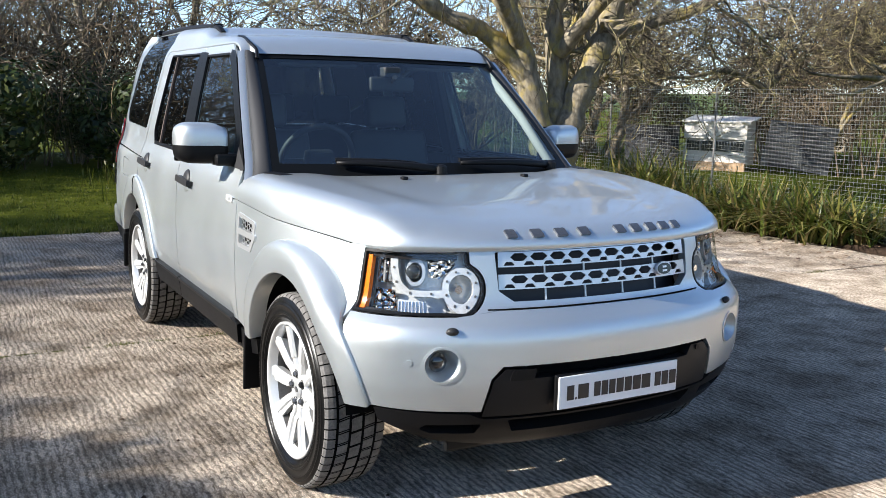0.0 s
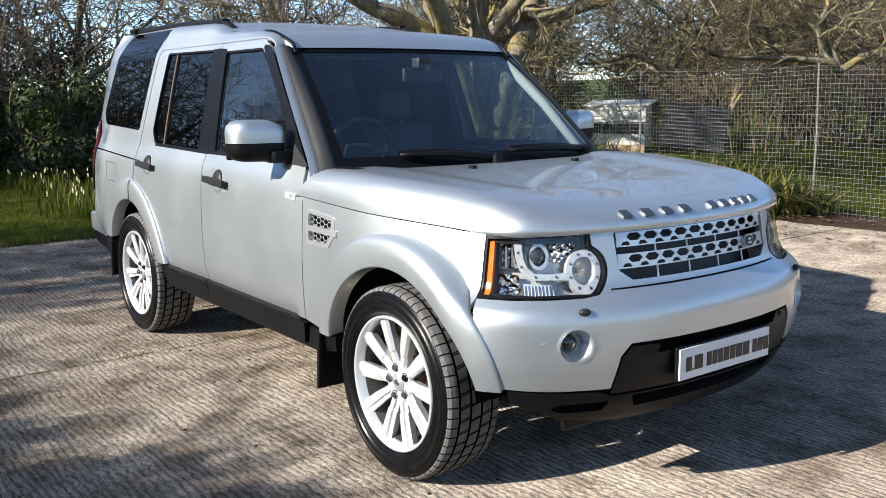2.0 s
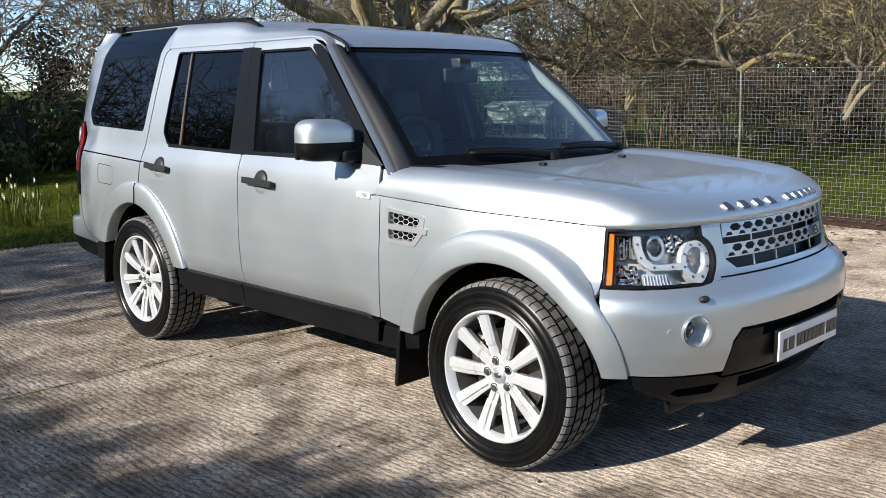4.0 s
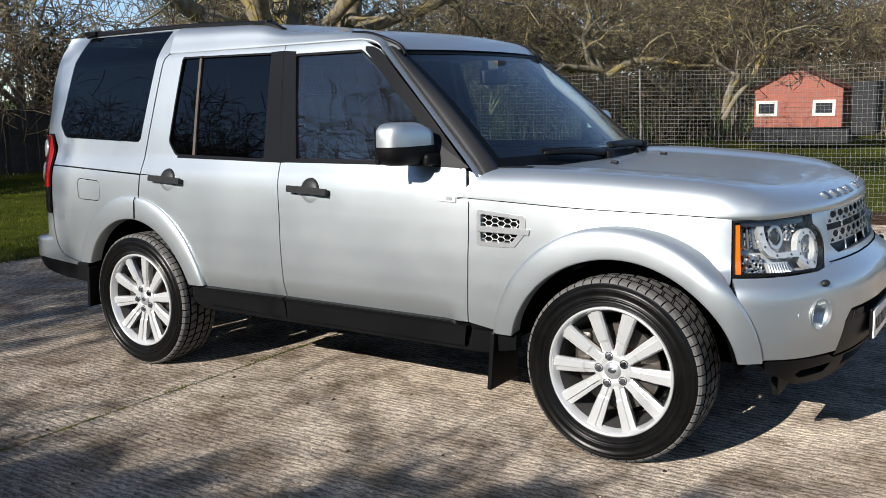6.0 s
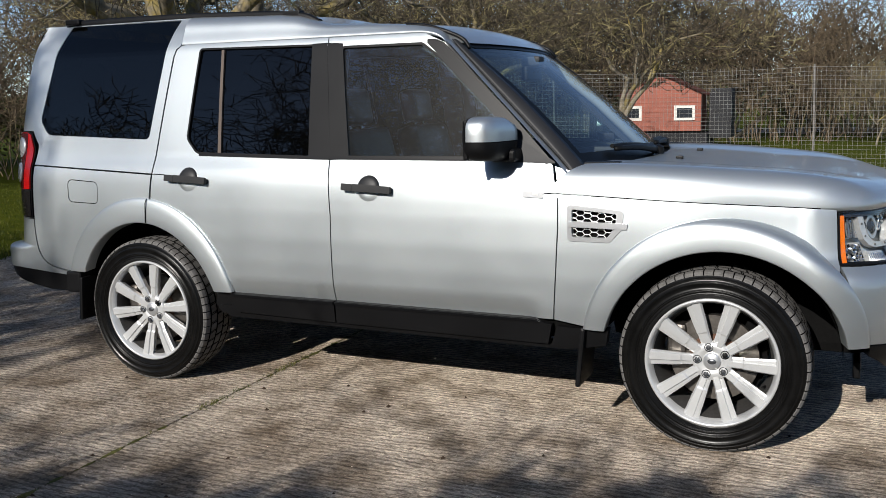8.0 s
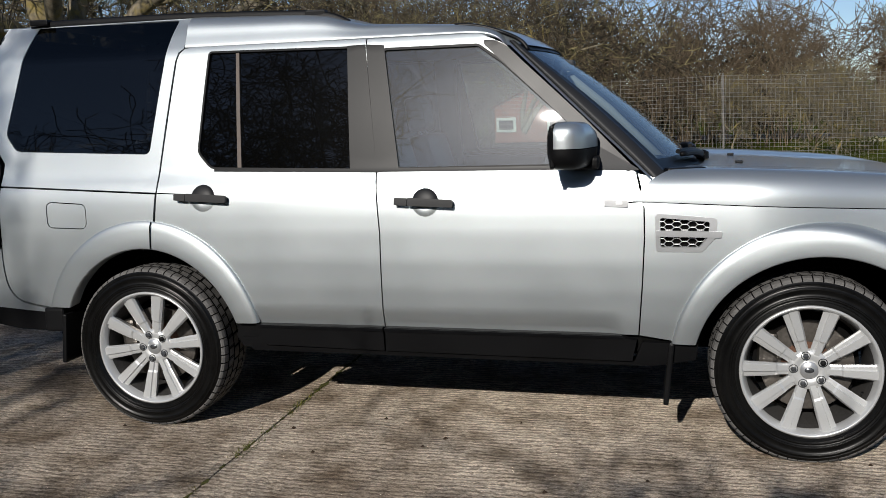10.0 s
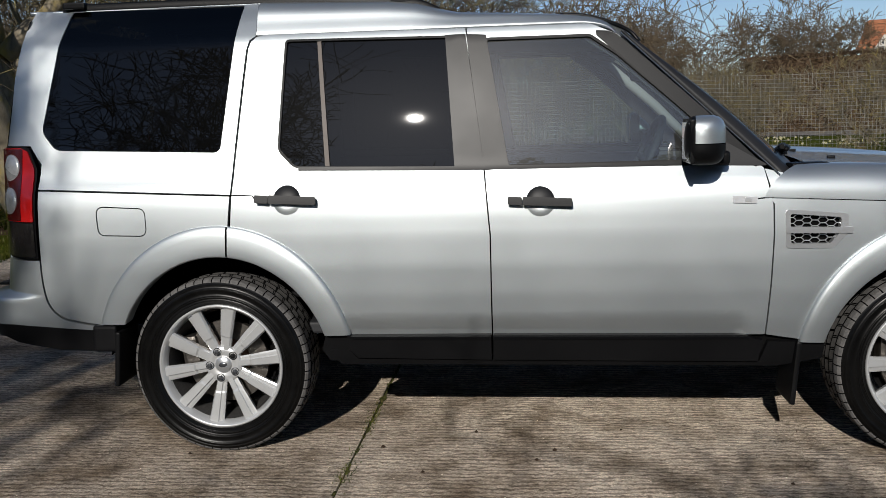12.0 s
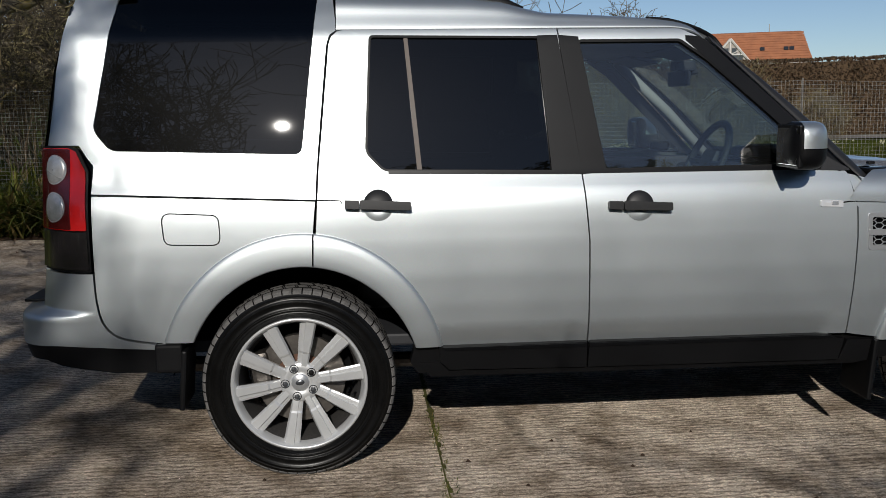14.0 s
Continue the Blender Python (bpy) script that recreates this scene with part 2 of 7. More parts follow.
def bark_of(name, low, high, lichen, amount=0.5):
    m, nt, b = nodes_of(name)
    v = coords(nt)
    c, f, p = noise_tex(nt, coords(nt, (1, 1, 0.35)), 16, 5), noise_tex(nt, v, 90, 4), noise_tex(nt, v, 3.5, 5, 0.65)
    base = ramp(nt, c, [(0.3, low), (0.68, high)])
    base = mix_color(nt, ramp(nt, p, [(0.62 - 0.25 * amount, (0, 0, 0)), (0.80 - 0.25 * amount, (0.85, 0.85, 0.85))]), base, lichen)
    base = mix_color(nt, 0.5, base, ramp(nt, f, [(0.3, (0.5, 0.5, 0.5)), (0.7, (1, 1, 1))]), "MULTIPLY")
    nt.links.new(base, b.inputs["Base Color"])
    b.inputs["Roughness"].default_value = 0.9
    bump(nt, b, c, 0.8, 0.012)
    return m


CONCRETE = concrete_of()
MOSS = ground_of("moss_and_dirt", (0.06, 0.06, 0.025), (0.16, 0.155, 0.05), (0.24, 0.23, 0.06), 14)
LAWN = ground_of("lawn", (0.040, 0.056, 0.003), (0.085, 0.098, 0.005), (0.12, 0.124, 0.012), 3)
SOIL = ground_of("bed_soil", (0.05, 0.032, 0.022), (0.10, 0.065, 0.045), (0.14, 0.10, 0.07), 12, 0.03)
TRACK = ground_of("pale_track", (0.22, 0.20, 0.17), (0.32, 0.29, 0.25), (0.36, 0.33, 0.29), 5)
GRASS = leaf_of("grass_blades", [(0.045, 0.066, 0.006), (0.085, 0.105, 0.009), (0.12, 0.135, 0.014), (0.17, 0.16, 0.03)], 0.5, 0.3)
STRAP = leaf_of("strap_leaves", [(0.04, 0.065, 0.012), (0.085, 0.115, 0.02), (0.15, 0.165, 0.03), (0.27, 0.245, 0.07), (0.22, 0.16, 0.065)], 0.38, 0.25)
PETAL = leaf_of("petals", [(0.72, 0.66, 0.38), (0.80, 0.78, 0.66), (0.78, 0.70, 0.25)], 0.6, 0.3)
EVERGREEN = leaf_of("evergreen_leaves", [(0.012, 0.025, 0.008), (0.03, 0.05, 0.014), (0.055, 0.08, 0.022), (0.09, 0.10, 0.03)], 0.4, 0.15)
BEECH = leaf_of("dry_beech_leaves", [(0.065, 0.038, 0.02), (0.11, 0.066, 0.035), (0.17, 0.11, 0.06), (0.085, 0.06, 0.032)], 0.7, 0.25)
BRAMBLE = leaf_of("brown_bramble", [(0.030, 0.022, 0.013), (0.065, 0.048, 0.028), (0.11, 0.082, 0.048), (0.055, 0.055, 0.022)], 0.7, 0.1)
LITTER = leaf_of("fallen_leaves", [(0.14, 0.08, 0.045), (0.22, 0.14, 0.08), (0.10, 0.06, 0.04)], 0.8, 0.1)
BARK = bark_of("lichen_bark", (0.11, 0.092, 0.062), (0.30, 0.255, 0.18), (0.36, 0.27, 0.06), 0.55)
BARK_GREY = bark_of("grey_bark", (0.16, 0.13, 0.095), (0.32, 0.27, 0.20), (0.20, 0.19, 0.08), 0.3)
TWIG = bark_of("twigs", (0.026, 0.020, 0.013), (0.14, 0.11, 0.07), (0.52, 0.44, 0.19), 0.47)
TWIG_BROWN = bark_of("brown_twigs", (0.075, 0.052, 0.032), (0.24, 0.175, 0.105), (0.34, 0.27, 0.14), 0.25)
WIRE = plain("galvanised_wire", (0.42, 0.42, 0.39), 0.5, metal=0.2, var=0.15)
POST_STEEL = plain("weathered_post", (0.17, 0.16, 0.145), 0.8, var=0.5, fine=30, coarse=6)
POST_WOOD = plain("fence_post_wood", (0.12, 0.10, 0.08), 0.9, var=0.35, fine=60)
BOARD = plain("weathered_boards", (0.055, 0.045, 0.038), 0.9, var=0.4, fine=40)
RED_WOOD = plain("red_painted_boards", (0.29, 0.092, 0.060), 0.75, var=0.2, fine=30)
WHITE_WOOD = plain("white_painted_boards", (0.70, 0.66, 0.60), 0.7, var=0.12, fine=30)
TIMBER = plain("bare_timber", (0.40, 0.27, 0.16), 0.85, var=0.2)
DARK_SHEET = plain("dark_mesh_sheet", (0.022, 0.022, 0.024), 0.9, var=0.3)
GREY_SHEET = plain("grey_corrugated_sheet", (0.12, 0.13, 0.14), 0.6, metal=0.2, var=0.2)
ROOF_TILE = plain("orange_clay_tiles", (0.36, 0.14, 0.065), 0.85, var=0.25, fine=20, coarse=1.2)
HOUSE_WALL = plain("pale_render", (0.42, 0.38, 0.33), 0.9, var=0.1, coarse=1)
HOUSE_GLASS = plain("dark_window_glass", (0.03, 0.035, 0.04), 0.08, var=0.1, coat=0.8)
FIELD = ground_of("far_field", (0.07, 0.10, 0.03), (0.11, 0.14, 0.045), (0.12, 0.14, 0.05), 0.15)


# ==== mesh helpers ====
def part(name, bm, material, parent=None, label="", smooth=False):
    """One bmesh as one object under its thing."""
    me = bpy.data.meshes.new(name)
    bm.normal_update()
    bm.to_mesh(me)
    bm.free()
    me.materials.append(material)
    if smooth:
        me.shade_smooth()
    ob = new(name, me)
    if parent is not None:
        ob.parent = parent
    return tagged(ob, label)


def data_part(name, verts, faces, material, parent=None, label="", smooth=False):
    me = bpy.data.meshes.new(name)
    me.from_pydata([tuple(v) for v in verts], [], faces)
    me.materials.append(material)
    if smooth:
        me.shade_smooth()
    ob = new(name, me)
    if parent is not None:
        ob.parent = parent
    return tagged(ob, label)


def root(name, label, category, at=(0, 0, 0), group="", kind=""):
    ob = new(name)
    ob.location = at
    ob.empty_display_size = 0.2
    return tagged(ob, label, category, group, kind)


def box_bm(size, at=(0, 0, 0), bevel=0.0, segments=2, turn=None, bm=None):
    bm = bm or bmesh.new()
    tmp = bmesh.new()
    bmesh.ops.create_cube(tmp, size=1.0)
    bmesh.ops.scale(tmp, vec=size, verts=tmp.verts)
    if bevel:
        bmesh.ops.bevel(tmp, geom=tmp.edges[:], offset=bevel, segments=segments, affect="EDGES", profile=0.6)
    m = Matrix.Translation(at) @ (turn or Matrix())
    bmesh.ops.transform(tmp, matrix=m, verts=tmp.verts)
    return join_bm(bm, tmp)


def join_bm(bm, other):
    me = bpy.data.meshes.new("scratch")
    other.to_mesh(me)
    other.free()
    bm.from_mesh(me)
    bpy.data.meshes.remove(me)
    return bm


def lathe_bm(profile, segments=48, axis="Y", arc=360.0, bm=None):
    """Turns (radius, height) pairs about an axis."""
    bm = bm or bmesh.new()
    closed = arc >= 360
    n = segments if closed else segments + 1
    rings = []
    for k in range(n):
        a = radians(arc) * k / segments
        ring = []
        for r, h in profile:
            p = {"Y": (r * math.cos(a), h, r * math.sin(a)), "Z": (r * math.cos(a), r * math.sin(a), h), "X": (h, r * math.cos(a), r * math.sin(a))}[axis]
            ring.append(bm.verts.new(p))
        rings.append(ring)
    for k in range(n if closed else n - 1):
        a, b = rings[k], rings[(k + 1) % n]
        for j in range(len(profile) - 1):
            try:
                bm.faces.new((a[j], a[j + 1], b[j + 1], b[j]))
            except ValueError:
                pass
    bmesh.ops.remove_doubles(bm, verts=bm.verts, dist=1e-5)
    bmesh.ops.recalc_face_normals(bm, faces=bm.faces)
    return bm


def tube_bm(points, radius, sides=8, bm=None, caps=True):
    bm = bm or bmesh.new()
    pts = [Vector(p) for p in points]
    rings = []
    up = Vector((0.13, 0.21, 0.97))
    for k, p in enumerate(pts):
        d = (pts[min(k + 1, len(pts) - 1)] - pts[max(k - 1, 0)]).normalized()
        a = d.cross(up)
        if a.length < 1e-3:
            a = d.cross(Vector((1, 0, 0)))
        a.normalize()
        b = d.cross(a)
        r = radius[k] if isinstance(radius, (list, tuple)) else radius
        rings.append([bm.verts.new(p + (a * math.cos(2 * math.pi * j / sides) + b * math.sin(2 * math.pi * j / sides)) * r) for j in range(sides)])
    for a, b in zip(rings, rings[1:]):
        for j in range(sides):
            bm.faces.new((a[j], a[(j + 1) % sides], b[(j + 1) % sides], b[j]))
    if caps:
        bm.faces.new(rings[0][::-1])
        bm.faces.new(rings[-1])
    bmesh.ops.recalc_face_normals(bm, faces=bm.faces)
    return bm


def grid_bm(rows, close=False, bm=None):
    """Quads over rows of points."""
    bm = bm or bmesh.new()
    vs = [[bm.verts.new(p) for p in row] for row in rows]
    for a, b in zip(vs, vs[1:]):
        n = len(a)
        for j in range(n if close else n - 1):
            bm.faces.new((a[j], a[(j + 1) % n], b[(j + 1) % n], b[j]))
    return bm


def curve_through(pts, per=10):
    """Points on a smooth curve through pts."""
    p = [np.array(q, float) for q in pts]
    p = [2 * p[0] - p[1]] + p + [2 * p[-1] - p[-2]]
    out = []
    for k in range(1, len(p) - 2):
        for j in range(per):
            t = j / per
            out.append(0.5 * (2 * p[k] + (p[k + 1] - p[k - 1]) * t + (2 * p[k - 1] - 5 * p[k] + 4 * p[k + 1] - p[k + 2]) * t * t + (3 * p[k] - p[k - 1] - 3 * p[k + 1] + p[k + 2]) * t ** 3))
    out.append(p[-2])
    return np.array(out)


def fillet(pts, r, n=5):
    """A closed outline with rounded corners; a point may carry its own radius."""
    out = []
    m = len(pts)
    for k in range(m):
        p, a, b = (np.array(q[:2], float) for q in (pts[k], pts[k - 1], pts[(k + 1) % m]))
        rr = pts[k][2] if len(pts[k]) > 2 else r
        da, db = a - p, b - p
        la, lb = np.linalg.norm(da), np.linalg.norm(db)
        da, db = da / la, db / lb
        half = math.acos(max(-1, min(1, float(da @ db)))) / 2
        if rr <= 0 or half > 1.54:
            out.append(tuple(p))
            continue
        d = min(rr / math.tan(half), 0.45 * la, 0.45 * lb)
        p0, p1 = p + da * d, p + db * d
        for j in range(n + 1):
            t = j / n
            out.append(tuple((1 - t) ** 2 * p0 + 2 * t * (1 - t) * p + t * t * p1))
    return out


def inset(loop, d):
    """An outline moved inwards by d."""
    p = np.array(loop, float)
    q, r = np.roll(p, -1, 0), np.roll(p, 1, 0)
    area = np.sum(p[:, 0] * q[:, 1] - q[:, 0] * p[:, 1])
    s = 1 if area > 0 else -1
    e0, e1 = p - r, q - p
    e0 /= np.maximum(np.linalg.norm(e0, axis=1), 1e-9)[:, None]
    e1 /= np.maximum(np.linalg.norm(e1, axis=1), 1e-9)[:, None]
    n0, n1 = np.stack([-e0[:, 1], e0[:, 0]], 1) * s, np.stack([-e1[:, 1], e1[:, 0]], 1) * s
    b = n0 + n1
    b /= np.maximum((b * b).sum(1) / 2, 0.3)[:, None]
    return [tuple(v) for v in p + b * d]


def panel(name, outline, fn, material, parent, holes=(), du=0.08, dv=0.05, thick=0.018, lift=0.0, label="", gap=0.0, edge=0.03):
    """A sheet over a flat outline, laid on the surface fn(u, v) with turned-in edges."""
    bm = bmesh.new()
    loops = [inset(outline, gap) if gap else list(outline)] + [list(h) for h in holes]
    for loop in loops:
        pts = []
        for a, b in zip(loop, loop[1:] + loop[:1]):
            steps = max(1, int(math.hypot(b[0] - a[0], b[1] - a[1]) / edge))
            pts += [(a[0] + (b[0] - a[0]) * k / steps, a[1] + (b[1] - a[1]) * k / steps) for k in range(steps)]
        vs = [bm.verts.new((x, y, 0)) for x, y in pts]
        for a, b in zip(vs, vs[1:] + vs[:1]):
            bm.edges.new((a, b))
    bmesh.ops.triangle_fill(bm, use_beauty=True, use_dissolve=False, edges=bm.edges[:], normal=(0, 0, 1))
    for axis, step in ((0, du), (1, dv)):
        vals = [v.co[axis] for v in bm.verts]
        lo, hi = min(vals), max(vals)
        g = math.ceil(lo / step) * step
        while g < hi:
            if g - lo > 1e-4 and hi - g > 1e-4:
                bmesh.ops.bisect_plane(bm, geom=bm.verts[:] + bm.edges[:] + bm.faces[:], dist=1e-5, plane_co=[g if axis == 0 else 0, g if axis == 1 else 0, 0], plane_no=[1 - axis, axis, 0])
            g += step
    bm.verts.ensure_lookup_table()
    bm.verts.index_update()
    nrm = {}
    base = {}
    for v in bm.verts:
        u, w = v.co[0], v.co[1]
        p = Vector(fn(u, w))
        e = 0.004
        n = (Vector(fn(u + e, w)) - Vector(fn(u - e, w))).cross(Vector(fn(u, w + e)) - Vector(fn(u, w - e)))
        n.normalize()
        if n.dot(p - Vector((0.7 * p.x, 0, 0.8))) < 0:
            n = -n
        nrm[v.index], base[v.index] = n, p + n * lift
    rim = [(e.verts[0].index, e.verts[1].index) for e in bm.edges if len(e.link_faces) == 1]
    for v in bm.verts:
        v.co = base[v.index]
    bm.normal_update()
    flip = sum(1 if f.normal.dot(nrm[f.verts[0].index]) < 0 else -1 for f in bm.faces) > 0
    if flip:
        bmesh.ops.reverse_faces(bm, faces=bm.faces[:])
    verts = [tuple(base[k]) for k in range(len(bm.verts))]
    normals = [tuple(nrm[k]) for k in range(len(bm.verts))]
    faces = [[v.index for v in f.verts] for f in bm.faces]
    flat = len(faces)
    bm.free()
    middle = sum((base[k] for k in base), Vector()) / len(base)
    for a, b in rim:
        k = len(verts)
        pa, pb, na, nb = base[a], base[b], nrm[a], nrm[b]
        side = (pb - pa).cross(-na)
        side.normalize()
        verts += [tuple(pa), tuple(pb), tuple(pb - nb * thick), tuple(pa - na * thick)]
        normals += [tuple(side)] * 4
        faces.append([k, k + 1, k + 2, k + 3])
    me = bpy.data.meshes.new(name)
    me.from_pydata(verts, [], faces)
    me.materials.append(material)
    me.shade_smooth()
    me.normals_split_custom_set_from_vertices(normals)
    ob = new(name, me)
    ob.parent = parent
    return tagged(ob, label)

# ==== ground ====
def ground_height(x, y):
    """Flat round the yard, rising gently to far fields in the north."""
    far = max(0.0, y - 45.0)
    return 0.035 * far - 0.00004 * far * far if far < 300 else 6.9


rows = []
xs = np.concatenate([[-900, -400, -200, -100, -60], np.linspace(-40, 40, 41), [60, 100, 200, 400, 900]])
ys = np.concatenate([[-900, -300, -100, -50], np.linspace(-30, 60, 46), np.linspace(70, 240, 18), [300, 500, 900, 1800]])
me = bpy.data.meshes.new("ground")
gv, gf = [], []
for y in ys:
    for x in xs:
        inside = -5.75 < x < 13 and -20 < y < 6.2
        gv.append((x, y, ground_height(x, y) - 0.012 + (0.0 if inside else 0.015 * noise.noise((x * 0.7, y * 0.7, 0)))))
n = len(xs)
for j in range(len(ys) - 1):
    for k in range(n - 1):
        a = j * n + k
        gf.append((a, a + 1, a + n + 1, a + n))
ground = data_part("ground", gv, gf, LAWN, None, "mown lawn and rough grass round the yard", smooth=True)
tagged(ground, category="ground", kind="structure")
far_rows = [[(x, y, ground_height(x, y) + 0.05) for x in np.linspace(-400, 500, 20)] for y in (60, 90, 130, 180, 240)]
tagged(part("far_field", grid_bm(far_rows), FIELD, None, "green field rising behind the hedge", smooth=True), category="field", kind="structure")

# concrete yard in slabs with open joints
yard = root("yard", "ribbed tamped concrete yard in large slabs", "pavement", kind="structure")
SOUTH, NORTH = -16.0, 6.55
for x0, x1 in ((-5.62, -0.885), (-0.870, 3.90), (3.915, 8.60), (8.615, 13.0)):
    bm = bmesh.new()
    pts = []
    for k in range(25):
        pts.append((x0, SOUTH + (NORTH - SOUTH) * k / 24))
    for k in range(25):
        pts.append((x1, NORTH - (NORTH - SOUTH) * k / 24))
    rng = random.Random(int(x0 * 10))
    ragged = []
    for k, (x, y) in enumerate(pts):
        j = rng.uniform(-0.007, 0.007) if x0 > -5 or x > -5 else rng.uniform(-0.05, 0.05)
        ragged.append((x + j, y))
    vs = [bm.verts.new((x, y, 0.0)) for x, y in ragged]
    face = bm.faces.new(vs)
    if face.normal.z < 0:
        face.normal_flip()
    ext = bmesh.ops.extrude_face_region(bm, geom=[face])
    bmesh.ops.translate(bm, verts=[v for v in ext["geom"] if isinstance(v, bmesh.types.BMVert)], vec=(0, 0, -0.10))
    bmesh.ops.recalc_face_normals(bm, faces=bm.faces)
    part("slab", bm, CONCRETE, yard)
joint = part("joint_filling", box_bm((0.05, NORTH - SOUTH, 0.05), (-0.8775, (SOUTH + NORTH) / 2, -0.034), 0.004), MOSS, yard, "mossy earth in the joint")
for x in (3.9075, 8.6075):
    part("joint_filling", box_bm((0.05, NORTH - SOUTH, 0.05), (x, (SOUTH + NORTH) / 2, -0.034), 0.004), MOSS, yard)


moss_v, moss_f = [], []
for k in range(520):
    y = -5.0 + 0.017 * k
    w = 0.045 * max(0.0, noise.noise((y * 1.9, 4, 0)) + 0.8 * noise.noise((y * 13.0, 1, 0)) + 0.05)
    x = -0.8775 + 0.014 * noise.noise((y * 4, 0, 7))
    if w > 0.004:
        b = len(moss_v)
        ring = [(x + w * math.cos(q) * (1 + 0.3 * noise.noise((q, y * 9, 3))), y + 0.018 * math.sin(q), 0.0012) for q in np.linspace(0, 6.283, 8, endpoint=False)]
        moss_v += [(x, y, 0.003 + 0.15 * w)] + ring
        moss_f += [(b, b + 1 + q, b + 1 + (q + 1) % 8) for q in range(8)]
data_part("moss_line", moss_v, moss_f, MOSS, yard, "yellow-green moss along the joint", smooth=True)


def blades(name, spots, material, height, width, lean, rng, parent=None, label="", per=1, segs=2, droop=0.5):
    """Grass or strap leaves as bent strips, one island each."""
    verts, faces = [], []
    for x, y, z, scale in spots:
        for _ in range(per):
            a = rng.uniform(0, 6.283)
            h, w = height * scale * rng.uniform(0.6, 1.25), width * rng.uniform(0.7, 1.3)
            out = lean * rng.uniform(0.2, 1.2) * h
            cx, cy = math.cos(a), math.sin(a)
            sx, sy = -cy * w / 2, cx * w / 2
            k0 = len(verts)
            for j in range(segs + 1):
                t = j / segs
                d = out * t ** 1.6
                zz = z + h * (t - droop * t * t * 0.5 * (out / max(h, 1e-4)))
                tw = 1 - 0.9 * t ** 2
                verts.append((x + cx * d + sx * tw, y + cy * d + sy * tw, zz))
                verts.append((x + cx * d - sx * tw, y + cy * d - sy * tw, zz))
            for j in range(segs):
                q = k0 + 2 * j
                faces.append((q, q + 1, q + 3, q + 2))
    return data_part(name, verts, faces, material, parent, label)


rng = random.Random(3)
spots = []
for cy, n in ((-1.16, 26), (-0.98, 14), (-0.55, 30), (-0.35, 24), (-1.62, 8), (0.6, 18), (-2.3, 12), (1.9, 20), (3.4, 30), (5.0, 40)):
    for _ in range(n * 2):
        spots.append((-0.8775 + rng.gauss(0, 0.018), cy + rng.gauss(0, 0.075), -0.004, rng.uniform(0.4, 1.0)))
tagged(blades("joint_weeds", spots, STRAP, 0.024, 0.004, 1.0, rng, None, "small grass tufts growing in the concrete joint", 2), category="weeds", kind="stuff")
spots = [(rng.uniform(-3.2, 3.6), rng.uniform(-3.4, -0.6)) for _ in range(90)]
verts, faces = [], []
for x, y in spots:
    r = rng.uniform(0.004, 0.013)
    k0 = len(verts)
    top = (x, y, r * 0.9)
    ring = [(x + r * math.cos(a + rng.uniform(-0.3, 0.3)) * rng.uniform(0.7, 1.2), y + r * math.sin(a) * rng.uniform(0.7, 1.2), 0.0005) for a in np.linspace(0, 6.283, 6, endpoint=False)]
    verts += [top] + ring
    faces += [(k0, k0 + 1 + j, k0 + 1 + (j + 1) % 6) for j in range(6)]
tagged(data_part("loose_gravel", verts, faces, SOIL, None, "small stones and crumbs lying on the concrete"), category="gravel", kind="stuff")

# earth bed along the fence
rows = [[(x, y, 0.03 + 0.03 * noise.noise((x, y, 3)) - (0.05 if j in (0, 6) else 0)) for x in np.linspace(-9, 14, 70)] for j, y in enumerate(np.linspace(6.40, 7.5, 7))]
for row in rows[:1]:
    for k, p in enumerate(row):
        row[k] = (p[0], p[1] + 0.10 * noise.noise((p[0] * 1.3, 0, 5)), p[2])
tagged(part("planting_bed", grid_bm(rows), SOIL, None, "brown earth bed with leaf litter along the fence", smooth=True), category="soil", kind="structure")
rng = random.Random(8)
verts, faces = [], []
for _ in range(1500):
    x, y = rng.uniform(-8, 12), 6.45 + abs(rng.gauss(0, 0.35))
    if rng.random() < 0.25:
        x, y = rng.uniform(-5.5, 3), rng.uniform(5.4, 6.5)
    a, r = rng.uniform(0, 6.28), rng.uniform(0.015, 0.04)
    k0 = len(verts)
    z = 0.045 if y > 6.5 else 0.008
    for q in range(4):
        verts.append((x + r * math.cos(a + q * 1.57), y + r * 0.6 * math.sin(a + q * 1.57), z + rng.uniform(0, 0.015)))
    faces.append((k0, k0 + 1, k0 + 2, k0 + 3))
tagged(data_part("leaf_litter", verts, faces, LITTER, None, "dry brown leaves scattered along the bed"), category="leaves", kind="stuff")

# lawn blades where the yard ends
rng = random.Random(5)
spots = []
for _ in range(15000):
    x = -5.62 - rng.random() ** 1.5 * 9
    spots.append((x, rng.uniform(-5, 8), 0.0, 0.6 + 0.5 * noise.noise((x, 0, 1))))
for _ in range(15000):
    spots.append((rng.uniform(-6, 16), 7.1 + rng.random() ** 1.6 * 12, 0.0, 1.0))
for _ in range(2500):
    spots.append((-5.62 + rng.gauss(-0.02, 0.05), rng.uniform(-5, 6.5), 0.0, 1.3))
tagged(blades("lawn_grass", spots, GRASS, 0.055, 0.011, 0.6, rng, None, "short green lawn grass", 2, 1), category="grass", kind="stuff")
tagged(part("far_track", grid_bm([[(x, y, 0.035) for x in np.linspace(-2, 90, 30)] for y in (31.0, 33.0, 35.0)]), TRACK, None, "pale gravel track beyond the orchard"), category="track", kind="structure")

# ==== wire fence ====
fence = root("wire_fence", "galvanised square-mesh wire fence on thin posts", "fence", (0, 7.0, 0))
F0, F1 = -10.0, 19.0


def fence_y(x):
    return 0.02 * math.sin(x * 1.1)


bm = bmesh.new()
verts, faces = [], []


